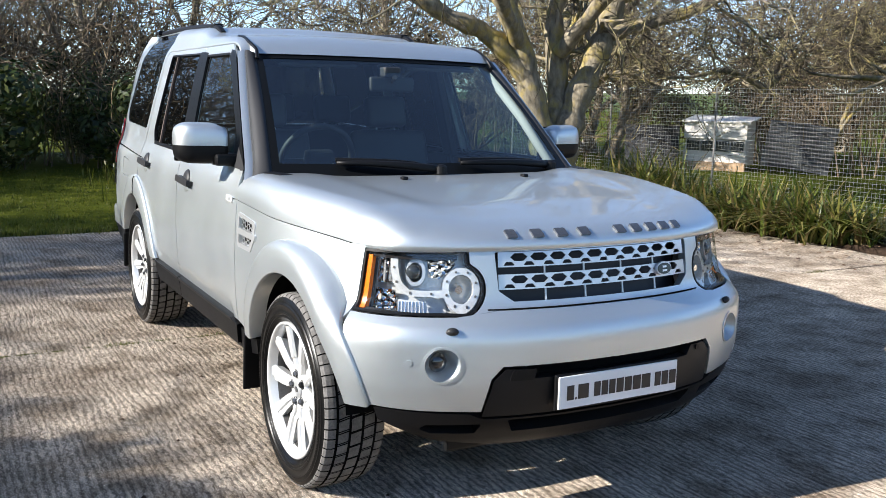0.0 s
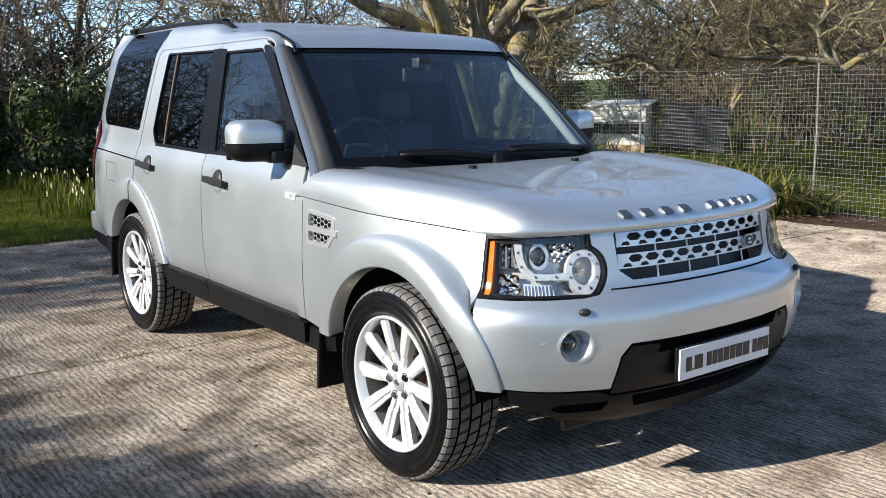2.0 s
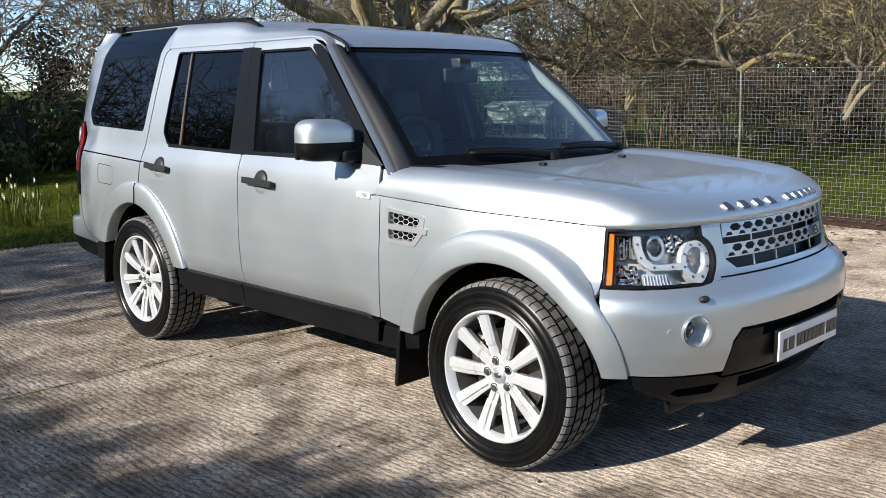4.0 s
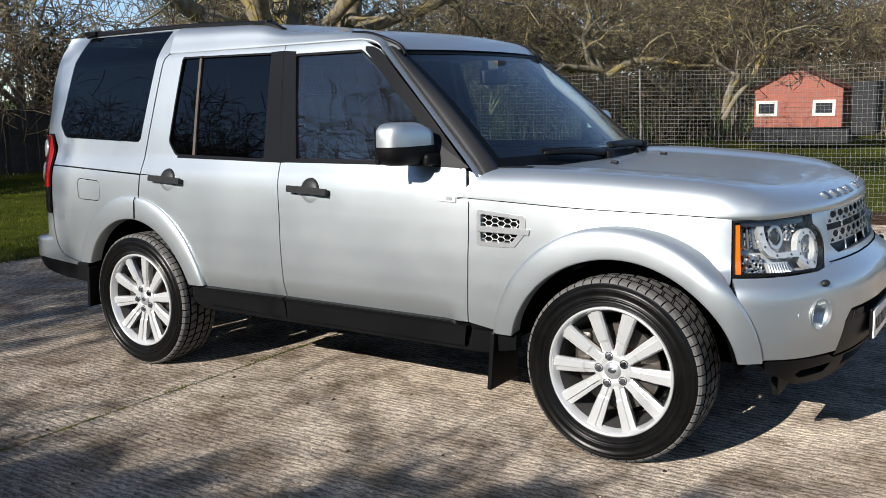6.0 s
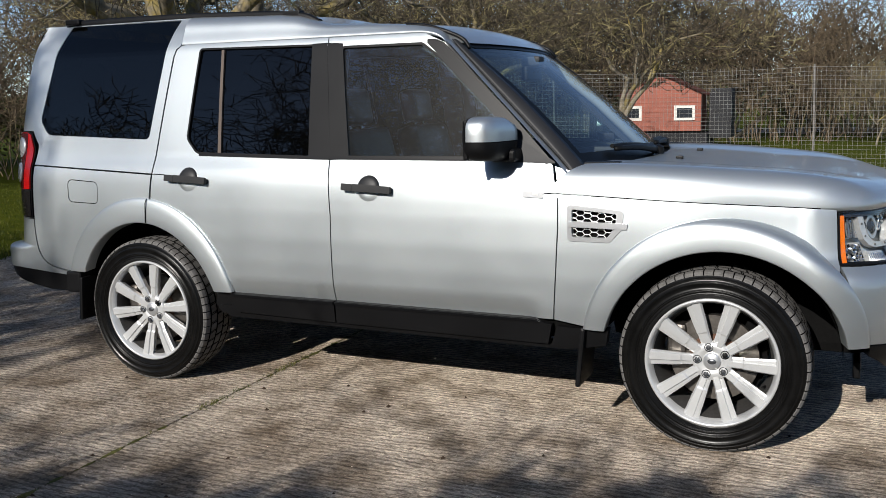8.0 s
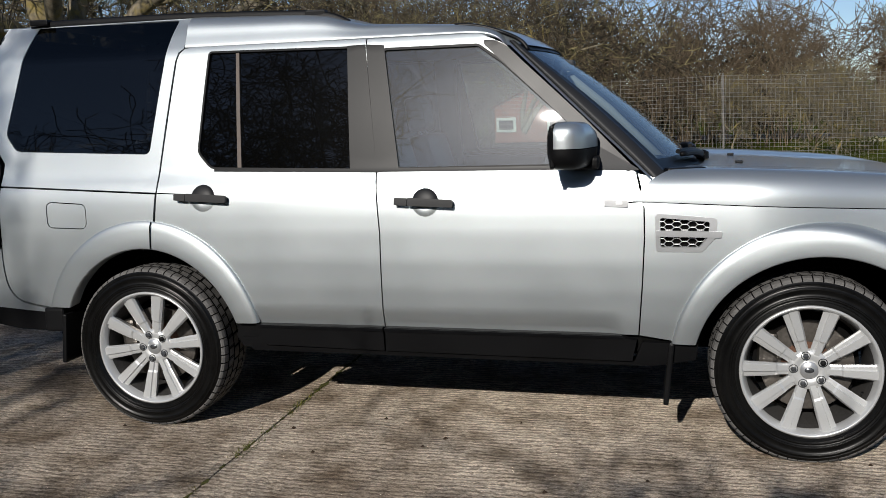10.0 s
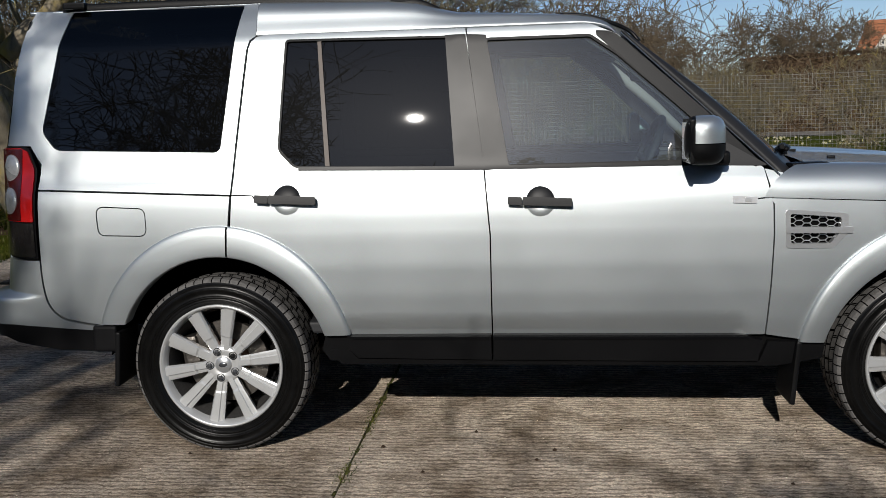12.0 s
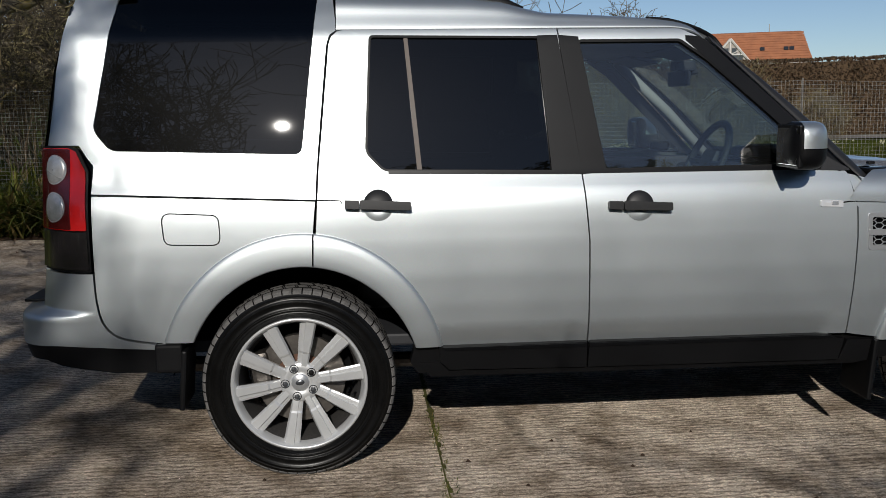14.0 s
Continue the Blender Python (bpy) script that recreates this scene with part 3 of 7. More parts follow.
def thin(p, q, r):
    p, q = Vector(p), Vector(q)
    d = (q - p).normalized()
    a = d.orthogonal().normalized()
    b = d.cross(a)
    k0 = len(verts)
    for c in (p, q):
        for j in range(3):
            t = 2.094 * j
            verts.append(tuple(c + (a * math.cos(t) + b * math.sin(t)) * r))
    for j in range(3):
        faces.append((k0 + j, k0 + (j + 1) % 3, k0 + 3 + (j + 1) % 3, k0 + 3 + j))


posts = [-9.1, -6.4, -4.25, -1.62, 1.52, 4.5, 7.6, 10.8, 14.0, 17.2]
for k in range(int((F1 - F0) / 0.05)):
    x = F0 + k * 0.05
    thin((x, fence_y(x), 0.02), (x + 0.012 * math.sin(k * 0.37), fence_y(x), 1.72 + 0.02 * math.sin(x * 2)), 0.0013)
for j in range(35):
    z = 0.03 + j * 0.05
    for a, b in zip(posts, posts[1:]):
        n = 6
        for q in range(n):
            x0, x1 = a + (b - a) * q / n, a + (b - a) * (q + 1) / n
            sag = lambda x: z - 0.03 * (z / 1.7) * math.sin(math.pi * (x - a) / (b - a))
            thin((x0, fence_y(x0), sag(x0)), (x1, fence_y(x1), sag(x1)), 0.0017)
data_part("wire_mesh", verts, faces, WIRE, fence)
for k, x in enumerate(posts):
    part("post", tube_bm([(x, 0.03, -0.1), (x + 0.01, 0.03, 1.0), (x - 0.01, 0.03, 1.76)], 0.012, 7), POST_STEEL, fence)

# ==== sheds and fences behind ====
def boards(parent, size, at, n, material, vertical=False, thick=0.02, name="board"):
    for k in range(n):
        if vertical:
            part(name, box_bm((size[0] / n - 0.006, thick, size[1]), (at[0] - size[0] / 2 + size[0] * (k + 0.5) / n, at[1] + 0.004 * (k % 2), at[2] + size[1] / 2), 0.003, 1), material, parent)
        else:
            part(name, box_bm((size[0], thick, size[1] / n - 0.005), (at[0], at[1] + 0.004 * (k % 2), at[2] + size[1] * (k + 0.5) / n), 0.003, 1), material, parent)


red = root("garden_shed", "small red-painted wooden shed with two white windows on a dark base", "shed", (-2.55, 20.0, 0))
boards(red, (2.05, 0.95), (0, -0.6, 0.52), 8, RED_WOOD)
part("shed_body", box_bm((2.0, 1.2, 0.95), (0, 0, 0.99), 0.01), RED_WOOD, red)
part("shed_base", box_bm((2.3, 1.3, 0.34), (0.05, 0, 0.30), 0.03), DARK_SHEET, red)
rows = [[(-1.14, y, 1.42), (0.0, y, 1.98), (1.14, y, 1.42)] for y in (-0.72, 0.75)]
bm = grid_bm(rows)
bmesh.ops.solidify(bm, geom=bm.faces[:], thickness=0.05)
part("roof", bm, RED_WOOD, red)
bm = bmesh.new()
near = [bm.verts.new(p) for p in ((-1.02, -0.60, 1.46), (1.02, -0.60, 1.46), (0, -0.60, 1.93))]
back = [bm.verts.new(p) for p in ((-1.02, 0.60, 1.46), (1.02, 0.60, 1.46), (0, 0.60, 1.93))]
bm.faces.new(near)
bm.faces.new(back[::-1])
for j in range(3):
    bm.faces.new((near[j], back[j], back[(j + 1) % 3], near[(j + 1) % 3]))
part("gable", bm, RED_WOOD, red)
for x in (-0.72, 0.62):
    win = part("window", box_bm((0.52, 0.03, 0.38), (x, -0.625, 0.98), 0.004), WHITE_WOOD, red)
    part("pane", box_bm((0.38, 0.012, 0.24), (x, -0.642, 0.98), 0.002), HOUSE_GLASS, win)
part("side_net", box_bm((0.55, 0.8, 1.25), (1.45, 0.1, 0.95), 0.05), DARK_SHEET, red)

white = root("hen_house", "small weathered white wooden hen house with glazed strip", "hut", (-11.3, 14.4, 0))
white.rotation_euler.z = radians(30)
boards(white, (1.45, 0.42), (0, -0.5, 0.72), 3, WHITE_WOOD)
boards(white, (1.45, 0.26), (0, -0.5, 0.18), 2, WHITE_WOOD)
part("hut_body", box_bm((1.40, 0.9, 1.0), (0, 0, 0.62), 0.01), WHITE_WOOD, white)
part("ledge", box_bm((1.45, 0.12, 0.20), (0, -0.5, 0.09), 0.005), TIMBER, white)
for k in range(4):
    part("pane", box_bm((0.30, 0.015, 0.24), (-0.50 + k * 0.34, -0.512, 0.56), 0.003), HOUSE_GLASS, white)
part("roof", box_bm((1.6, 1.1, 0.04), (0, 0, 1.17), 0.01, 2, Matrix.Rotation(radians(6), 4, "X")), WHITE_WOOD, white)
screen_b = part("windbreak", box_bm((1.3, 0.05, 1.0), (0, 0, 0.5), 0.01), DARK_SHEET, None)
screen_b.location, screen_b.rotation_euler.z = (-12.0, 12.9, 0), radians(30)
tagged(screen_b, "dark netting panel beside the hen house", "screen")
rows = [[(x, 0.03 * math.sin(z * 70) + 0.10 * x * x, z) for x in np.linspace(-0.95, 0.55, 9)] for z in np.linspace(0.08, 1.18, 110)]
bm = grid_bm(rows)
bmesh.ops.solidify(bm, geom=bm.faces[:], thickness=0.004)
sheet = part("corrugated_sheet", bm, GREY_SHEET, None)
sheet.location, sheet.rotation_euler = (-9.4, 15.0, 0), (radians(-18), radians(7), radians(30))
tagged(sheet, "grey corrugated sheet leaning among trees", "sheet")

panel_fence = root("board_fence", "dark weathered wooden board fence with a slatted panel", "fence", (-16.6, 6.0, 0))
panel_fence.rotation_euler.z = radians(80)
boards(panel_fence, (2.0, 1.35), (-2.2, 0, 0.08), 14, BOARD, True)
boards(panel_fence, (1.7, 1.25), (-0.2, 0, 0.12), 9, BOARD)
boards(panel_fence, (3.6, 1.40), (2.6, 0, 0.08), 24, BOARD, True)
for x in (-3.2, -1.15, 0.75, 4.4):
    part("post", box_bm((0.10, 0.10, 1.5), (x, 0.03, 0.75), 0.01), BOARD, panel_fence)

# ==== far house ====
house = root("house", "distant house with a long orange tiled roof and white gables", "house", (37.6, 87.3, 2.3))
house.rotation_euler.z = radians(-22)
house.scale = (0.88, 0.88, 0.88)
part("wall", box_bm((14.0, 7.0, 6.4), (0, 0, 1.2), 0.02), HOUSE_WALL, house)
rows = [[(-7.4, -4.0, 3.9), (-6.4, -1.2, 7.0), (-6.4, 0, 7.15), (-6.4, 1.2, 7.0), (-7.4, 4.0, 3.9)], [(7.4, -4.0, 3.9), (6.4, -1.2, 7.0), (6.4, 0, 7.15), (6.4, 1.2, 7.0), (7.4, 4.0, 3.9)]]
bm = grid_bm(rows)
for row, flip in ((rows[0], 0), (rows[1], 1)):
    bm.faces.new([bm.verts.new(p) for p in (row[::-1] if flip else row)])
roof_part = part("roof", bm, ROOF_TILE, house)
for k in range(11):
    y0, z0 = -4.0 + 2.8 * k / 11, 3.9 + 3.1 * k / 11
    part("tile_course", box_bm((14.6 - 1.6 * k / 11, 0.30, 0.05), (0, y0 + 0.12, z0 + 0.16), 0.01, 1, Matrix.Rotation(radians(47), 4, "X")), ROOF_TILE, roof_part)
for gx, gw, gh in ((-1.2, 2.1, 2.5), (-4.6, 0.9, 1.5)):
    gable = part("gable", bmesh.new(), HOUSE_WALL, house)
    bm = bmesh.new()
    base = 3.6
    pr = [(-gw, base), (gw, base), (0, base + gh)]
    f = [bm.verts.new((gx + a, -4.3, b)) for a, b in pr]
    r = [bm.verts.new((gx + a, -1.0, b)) for a, b in pr]
    bm.faces.new(f)
    for j in range(3):
        bm.faces.new((f[j], f[(j + 1) % 3], r[(j + 1) % 3], r[j]))
    bm.to_mesh(gable.data)
    bm.free()
    for e in (-1, 1):
        part("bargeboard", tube_bm([(gx + e * (gw + 0.25), -4.42, base - 0.15), (gx, -4.42, base + gh + 0.12)], 0.13, 4), WHITE_WOOD, gable)
        bm = grid_bm([[(gx + e * (gw + 0.3), y, base - 0.2), (gx, y, base + gh + 0.1)] for y in (-4.4, -0.8)])
        part("gable_roof", bm, ROOF_TILE, gable)
    part("tie_beam", box_bm((gw * 1.3, 0.1, 0.16), (gx, -4.4, base + gh * 0.36), 0.01), WHITE_WOOD, gable)
    part("king_post", box_bm((0.14, 0.1, gh), (gx, -4.4, base + gh / 2), 0.01), WHITE_WOOD, gable)
    for e in (-1, 1):
        part("strut", tube_bm([(gx, -4.4, base + gh * 0.36), (gx + e * gw * 0.42, -4.4, base + gh * 0.52)], 0.06, 4), WHITE_WOOD, gable)
        part("pane", box_bm((gw * 0.55, 0.05, gh * 0.28), (gx + e * gw * 0.38, -4.33, base + gh * 0.17), 0.01), HOUSE_GLASS, gable)
        part("pane", box_bm((gw * 0.24, 0.05, gh * 0.24), (gx + e * gw * 0.2, -4.33, base + gh * 0.52), 0.01), HOUSE_GLASS, gable)
for x in (2.2, 4.7, 5.3):
    part("roof_window", box_bm((0.5, 0.08, 0.5), (x, -3.05, 5.1), 0.01, 1, Matrix.Rotation(radians(-42), 4, "X")), HOUSE_GLASS, house)
part("chimney_aerial", tube_bm([(3.0, 0, 7.1), (3.0, 0, 8.0)], 0.05, 5), WIRE, house)
barn = root("low_barn", "low grey-roofed barn beside the house", "barn", (25.5, 86.0, 1.6))
part("wall", box_bm((10, 5, 2.2), (0, 0, 1.1), 0.02), HOUSE_WALL, barn)
part("roof", box_bm((10.6, 5.6, 0.25), (0, 0, 2.75), 0.03, 2, Matrix.Rotation(radians(9), 4, "X")), GREY_SHEET, barn)
for k in range(3):
    part("solar_panel", box_bm((1.6, 1.4, 0.06), (-1.5 + k * 1.9, -1.0, 2.80), 0.01, 1, Matrix.Rotation(radians(9), 4, "X")), HOUSE_GLASS, barn)

# ==== the car: one smooth body surface, cut into panels ====
def table(z, rows):
    return float(np.interp(z, [r[0] for r in rows], [r[1] for r in rows]))


def ease(x, a, b):
    t = max(0.0, min(1.0, (x - a) / (b - a)))
    return t * t * (3 - 2 * t)


HALF = 0.935
NOSE = curve_through([(1.60, 0.935), (1.72, 0.935), (1.85, 0.930), (1.98, 0.885), (2.10, 0.780), (2.19, 0.62), (2.255, 0.43), (2.29, 0.22), (2.30, 0.0)], 12)[12:]
TAIL = curve_through([(-2.0, 0.935), (-2.12, 0.935), (-2.30, 0.930), (-2.44, 0.880), (-2.52, 0.76), (-2.545, 0.5), (-2.55, 0.0)], 12)[12:]


def lengths(c):
    return np.concatenate([[0], np.cumsum(np.linalg.norm(np.diff(c, axis=0), axis=1))])


NOSE_S, TAIL_S = lengths(NOSE), lengths(TAIL)
U_FRONT, U_BACK = 1.72 + NOSE_S[-1], -2.12 - TAIL_S[-1]
SIDE_IN = [(0.30, 0.06), (0.38, 0.035), (0.48, 0.022), (0.56, 0.010), (0.68, 0.002), (0.80, 0.0), (0.92, 0.004), (1.00, 0.010), (1.06, 0.017), (1.11, 0.028), (1.15, 0.046)] + [(z, 0.066 + 0.232 * (z - 1.20) + 0.05 * (z - 1.20) ** 2) for z in np.arange(1.19, 1.735, 0.02)] + [(1.76, 0.222), (1.82, 0.262), (1.90, 0.335)]
FRONT_IN = [(0.24, 0.20), (0.32, 0.10), (0.40, 0.045), (0.47, 0.020), (0.55, 0.004), (0.62, 0.0), (0.70, 0.0), (0.735, 0.006), (0.765, 0.030), (0.795, 0.078), (0.83, 0.092), (1.00, 0.125), (1.06, 0.155)]
BACK_IN = [(0.30, 0.12), (0.45, 0.03), (0.55, 0.0), (0.655, 0.0), (0.670, 0.004), (0.682, 0.016), (0.688, 0.080), (0.85, 0.100), (1.30, 0.125), (1.60, 0.18), (1.86, 0.26), (1.92, 0.28)]


def soft_table(z, rows):
    """The table, smoothed over a few centimetres."""
    return (table(z - 0.02, rows) + 2 * table(z - 0.008, rows) + 2 * table(z + 0.008, rows) + table(z + 0.02, rows)) / 6


def body(u, z, s=-1, flare=0.0):
    """A point of the body's skin: u runs along the side and round both ends; s is -1 for the driver's side."""
    if u > 1.72:
        k = min(u - 1.72, NOSE_S[-1])
        c, arc = NOSE, NOSE_S
    elif u < -2.12:
        k = min(-2.12 - u, TAIL_S[-1])
        c, arc = TAIL, TAIL_S
    else:
        k = None
    if k is None:
        p, n = np.array([u, HALF]), np.array([0.0, 1.0])
    else:
        p = np.array([np.interp(k, arc, c[:, 0]), np.interp(k, arc, c[:, 1])])
        h = 0.012
        q = np.array([np.interp(min(k + h, arc[-1]), arc, c[:, 0]), np.interp(min(k + h, arc[-1]), arc, c[:, 1])])
        r = np.array([np.interp(max(k - h, 0), arc, c[:, 0]), np.interp(max(k - h, 0), arc, c[:, 1])])
        d = (q - r) / np.linalg.norm(q - r)
        n = np.array([abs(d[1]) * (1 if u > 0 else -1), abs(d[0])])
        if k > arc[-1] - 0.02:
            n = np.array([1.0 if u > 0 else -1.0, 0.0])
    into = soft_table(z, SIDE_IN)
    aft = min(0.87, max(0.0, -1.25 - u))
    into += 0.025 * aft * aft / (aft + 0.08)
    if u > 1.2:
        into += (soft_table(z, FRONT_IN) - into) * ease(u, 1.2, 1.98) * (1 - flare)
    if u < -2.12:
        into += (table(z, BACK_IN) - into) * ease(-u, 2.18, 2.50)
    p = p - n * into
    return (p[0], p[1] * s, z)


def right(u, z):
    return body(u, z, -1)


def left(u, z):
    return body(u, z, 1)


def front(c, z):
    """The nose: c is the way from the middle, minus towards the driver's side."""
    return body(U_FRONT - abs(c), z, -1 if c < 0 else 1)


def rear(c, z):
    return body(U_BACK + abs(c), z, -1 if c < 0 else 1)


def nose_at(y, z):
    """The c at which the nose has that y."""
    lo, hi = 0.0, 1.25
    for _ in range(40):
        mid = (lo + hi) / 2
        lo, hi = (mid, hi) if front(mid, z)[1] < abs(y) else (lo, mid)
    return math.copysign(lo, y)


def pushed(fn, d):
    """The surface fn moved out by d."""
    def moved(u, v):
        p = Vector(fn(u, v))
        e = 0.004
        n = (Vector(fn(u + e, v)) - Vector(fn(u - e, v))).cross(Vector(fn(u, v + e)) - Vector(fn(u, v - e))).normalized()
        if n.dot(p - Vector((0.7 * p.x, 0, 0.8))) < 0:
            n = -n
        return p + n * d
    return moved


car = root("off_road_car", "silver five-door off-road estate car parked on ribbed concrete", "car")

# wheel arches: centre, half axes of the outer and the inner edge
ARCH_F = dict(c=1.480, z=0.37, ao=0.575, bo=0.592, ai=0.482, bi=0.462, low=0.475)
ARCH_R = dict(c=-1.420, z=0.37, ao=0.560, bo=0.605, ai=0.455, bi=0.475, low=0.525)


def arch_arc(a, shrink=0.0, low=None, n=28, outer=True):
    """Points over the arch from its front foot to its rear foot."""
    ax, bz = (a["ao"], a["bo"]) if outer else (a["ai"], a["bi"])
    ax, bz = ax - shrink, bz - shrink
    low = a["low"] if low is None else low
    t0 = math.asin(max(-1, min(1, (low - a["z"]) / bz)))
    return [(a["c"] + ax * math.cos(t0 + (math.pi - 2 * t0) * k / n), a["z"] + bz * math.sin(t0 + (math.pi - 2 * t0) * k / n)) for k in range(n + 1)]


U_LAMP = 1.925
SILL_Z = 0.500
for s, fn in ((-1, right), (1, left)):
    # front wing
    arc = arch_arc(ARCH_F, 0.03)
    wing = [(0.788, 1.046), (0.806, 1.02), (0.808, 0.90), (0.800, 0.711), (0.786, 0.50)] + [p for p in arc[::-1] if 0.92 < p[0] < U_LAMP - 0.002] + [(U_LAMP, 0.780), (U_LAMP, 0.995)]
    vent_hole = fillet([(0.868, 0.985), (1.062, 0.968), (1.052, 0.905), (1.020, 0.862), (0.870, 0.862)], 0.012)
    panel("front_wing", wing, fn, PAINT, car, holes=[vent_hole] if s < 0 else (), gap=0.0028, du=0.06, dv=0.04)
    # front door
    door_f = fillet([(-0.384, 1.7475, 0.01), (0.120, 1.7475, 0.06), (0.228, 1.700, 0.03), (0.776, 1.160, 0.01), (0.806, 1.02, 0), (0.808, 0.90, 0), (0.800, 0.711, 0), (0.786, 0.50, 0), (-0.293, 0.50, 0), (-0.293, 0.917, 0), (-0.314, 1.176, 0)], 0.0)
    glass_f = fillet([(-0.300, 1.694), (0.115, 1.694, 0.03), (0.222, 1.618, 0.02), (0.690, 1.196, 0.01), (-0.217, 1.192)], 0.012)
    dhole = inset(glass_f, -0.006)

    def barrel(u, z, fn=fn, s=s):
        """Side glass bows out a little between the waist and the roof."""
        t = (z - 1.215) / 0.485
        p = Vector(fn(u, 1.215)).lerp(Vector(fn(u, 1.70)), t)
        return (p.x, p.y + s * (0.018 * t * (1 - t) - 0.002), p.z)

    def door_skin(u, z, fn=fn, s=s):
        """The door's outside: it turns in below a crease near its foot."""
        p = fn(u, z)
        d = 0.17 * max(0.0, 0.588 - z) * (1 - ease(u, 0.66, 0.74)) * ease(u, -0.96, -0.88)
        return (p[0], p[1] - s * d, p[2])

    panel("front_door", door_f, door_skin, PAINT, car, holes=[dhole], gap=0.0028, du=0.07, dv=0.021)
    panel("door_glass", inset(glass_f, -0.006), barrel, GLASS_CLEAR, car, lift=-0.008, thick=0.004, du=0.2, dv=0.06)
    # rear door
    arc = arch_arc(ARCH_R, 0.03)
    foot = [p for p in arc if p[0] > -1.362]
    door_r = [(-0.384, 1.7475), (-0.314, 1.176), (-0.293, 0.917), (-0.293, 0.50), (-0.885, 0.50)] + foot + fillet([(-1.3655, 0.90), (-1.352, 1.097), (-1.345, 1.209), (-1.300, 1.650)], 0.0) + [(-1.296, 1.690), (-1.285, 1.722), (-1.262, 1.743), (-1.230, 1.7495)]
    glass_r = fillet([(-1.128, 1.716), (-0.451, 1.708), (-0.418, 1.192), (-1.089, 1.207, 0.05), (-1.154, 1.275, 0.05)], 0.012)
    panel("rear_door", door_r, door_skin, PAINT, car, holes=[inset(glass_r, -0.007)], gap=0.0028, du=0.07, dv=0.021)
    panel("door_glass", inset(glass_r, -0.006), barrel, GLASS_PRIVACY, car, lift=-0.008, thick=0.004, du=0.2, dv=0.06, label="dark privacy glass")
    # rear quarter, below and above the waist line
    back = [p for p in arc if p[0] < -1.374]
    low_q = [(-1.374, 0.90), (-1.356, 1.094), (-2.196, 1.130)] + [tuple(p) for p in curve_through([(-2.194, 0.84), (-2.190, 0.73), (-2.172, 0.645), (-2.125, 0.592), (-2.05, 0.570), (-1.960, 0.556)], 4)] + back[::-1]
    flap_out = fillet([(-1.940, 1.062), (-1.722, 1.050), (-1.716, 0.932), (-1.930, 0.938)], 0.035, 7)
    panel("rear_quarter", low_q, fn, PAINT, car, holes=[flap_out] if s < 0 else (), gap=0.0028, du=0.07, dv=0.04)
    if s < 0:
        panel("fuel_flap", flap_out, fn, PAINT, car, gap=0.0045, du=0.05, dv=0.05, lift=-0.001)
    glass_q = fillet([(-2.108, 1.888, 0.004), (-2.190, 1.372, 0.06), (-2.128, 1.296, 0.06), (-1.409, 1.272, 0.03), (-1.338, 1.880, 0.004)], 0.01)
    up_q = [(-1.354, 1.0965), (-1.348, 1.209), (-1.304, 1.650), (-1.299, 1.690), (-1.287, 1.726), (-1.262, 1.743), (-1.262, 1.775), (-1.272, 1.890), (-2.330, 1.893), (-2.400, 1.700), (-2.450, 1.45), (-2.470, 1.315), (-2.248, 1.314), (-2.192, 1.238), (-2.198, 1.1325)]
    panel("upper_quarter", up_q, fn, PAINT, car, holes=[inset(glass_q, -0.003)], gap=0.0028, du=0.05, dv=0.05)
    panel("quarter_glass", glass_q, fn, GLASS_PRIVACY, car, lift=-0.002, thick=0.004, du=0.1, dv=0.05, label="dark privacy glass")
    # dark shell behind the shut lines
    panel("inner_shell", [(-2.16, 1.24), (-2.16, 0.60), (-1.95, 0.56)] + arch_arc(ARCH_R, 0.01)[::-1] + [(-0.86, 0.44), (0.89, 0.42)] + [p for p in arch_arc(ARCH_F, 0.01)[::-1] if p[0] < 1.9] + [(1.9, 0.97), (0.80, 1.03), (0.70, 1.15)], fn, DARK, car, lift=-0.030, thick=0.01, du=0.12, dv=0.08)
    panel("window_frame", fillet([(-0.470, 1.720), (-0.384, 1.722), (-0.310, 1.172), (-0.434, 1.180)], 0.004), fn, PILLAR_BLACK, car, lift=0.0025, gap=0.0012, thick=0.015, du=0.2, dv=0.06, label="black pillar cover")
    panel("window_frame", fillet([(-0.3845, 1.722), (-0.300, 1.715), (-0.212, 1.180), (-0.3125, 1.172)], 0.004), fn, PILLAR_BLACK, car, lift=0.0025, gap=0.0012, thick=0.015, du=0.2, dv=0.06, label="black pillar cover")
    # black surround of the side windows
    ring_r = inset(glass_r, -0.009)
    panel("window_seal", ring_r, fn, BLACK_PLASTIC, car, holes=[glass_r], lift=0.001, thick=0.012, du=0.3, dv=0.08)
    ring_f = inset(glass_f, -0.009)
    panel("window_seal", ring_f, fn, BLACK_PLASTIC, car, holes=[inset(glass_f, 0.002)], lift=0.001, thick=0.012, du=0.3, dv=0.08)
    panel("window_divider", [(-1.000, 1.712), (-0.984, 1.712), (-0.944, 1.203), (-0.963, 1.203)], fn, DIVIDER, car, lift=0.0, thick=0.012, du=0.2, dv=0.06, label="bronze-grey window bar")
    panel("window_frame", [(0.140, 1.716), (0.190, 1.712), (0.224, 1.697), (0.262, 1.664), (0.300, 1.627), (0.560, 1.386), (0.768, 1.176), (0.744, 1.164), (0.690, 1.186), (0.222, 1.622), (0.140, 1.697)], fn, PILLAR_BLACK, car, lift=0.003, thick=0.014, du=0.08, dv=0.04, label="black slanting door frame")
    panel("scuttle_corner", [(0.780, 1.160), (0.812, 1.035), (0.940, 1.035), (0.900, 1.130)], fn, PAINT, car, lift=-0.012, thick=0.01, du=0.04, dv=0.03)
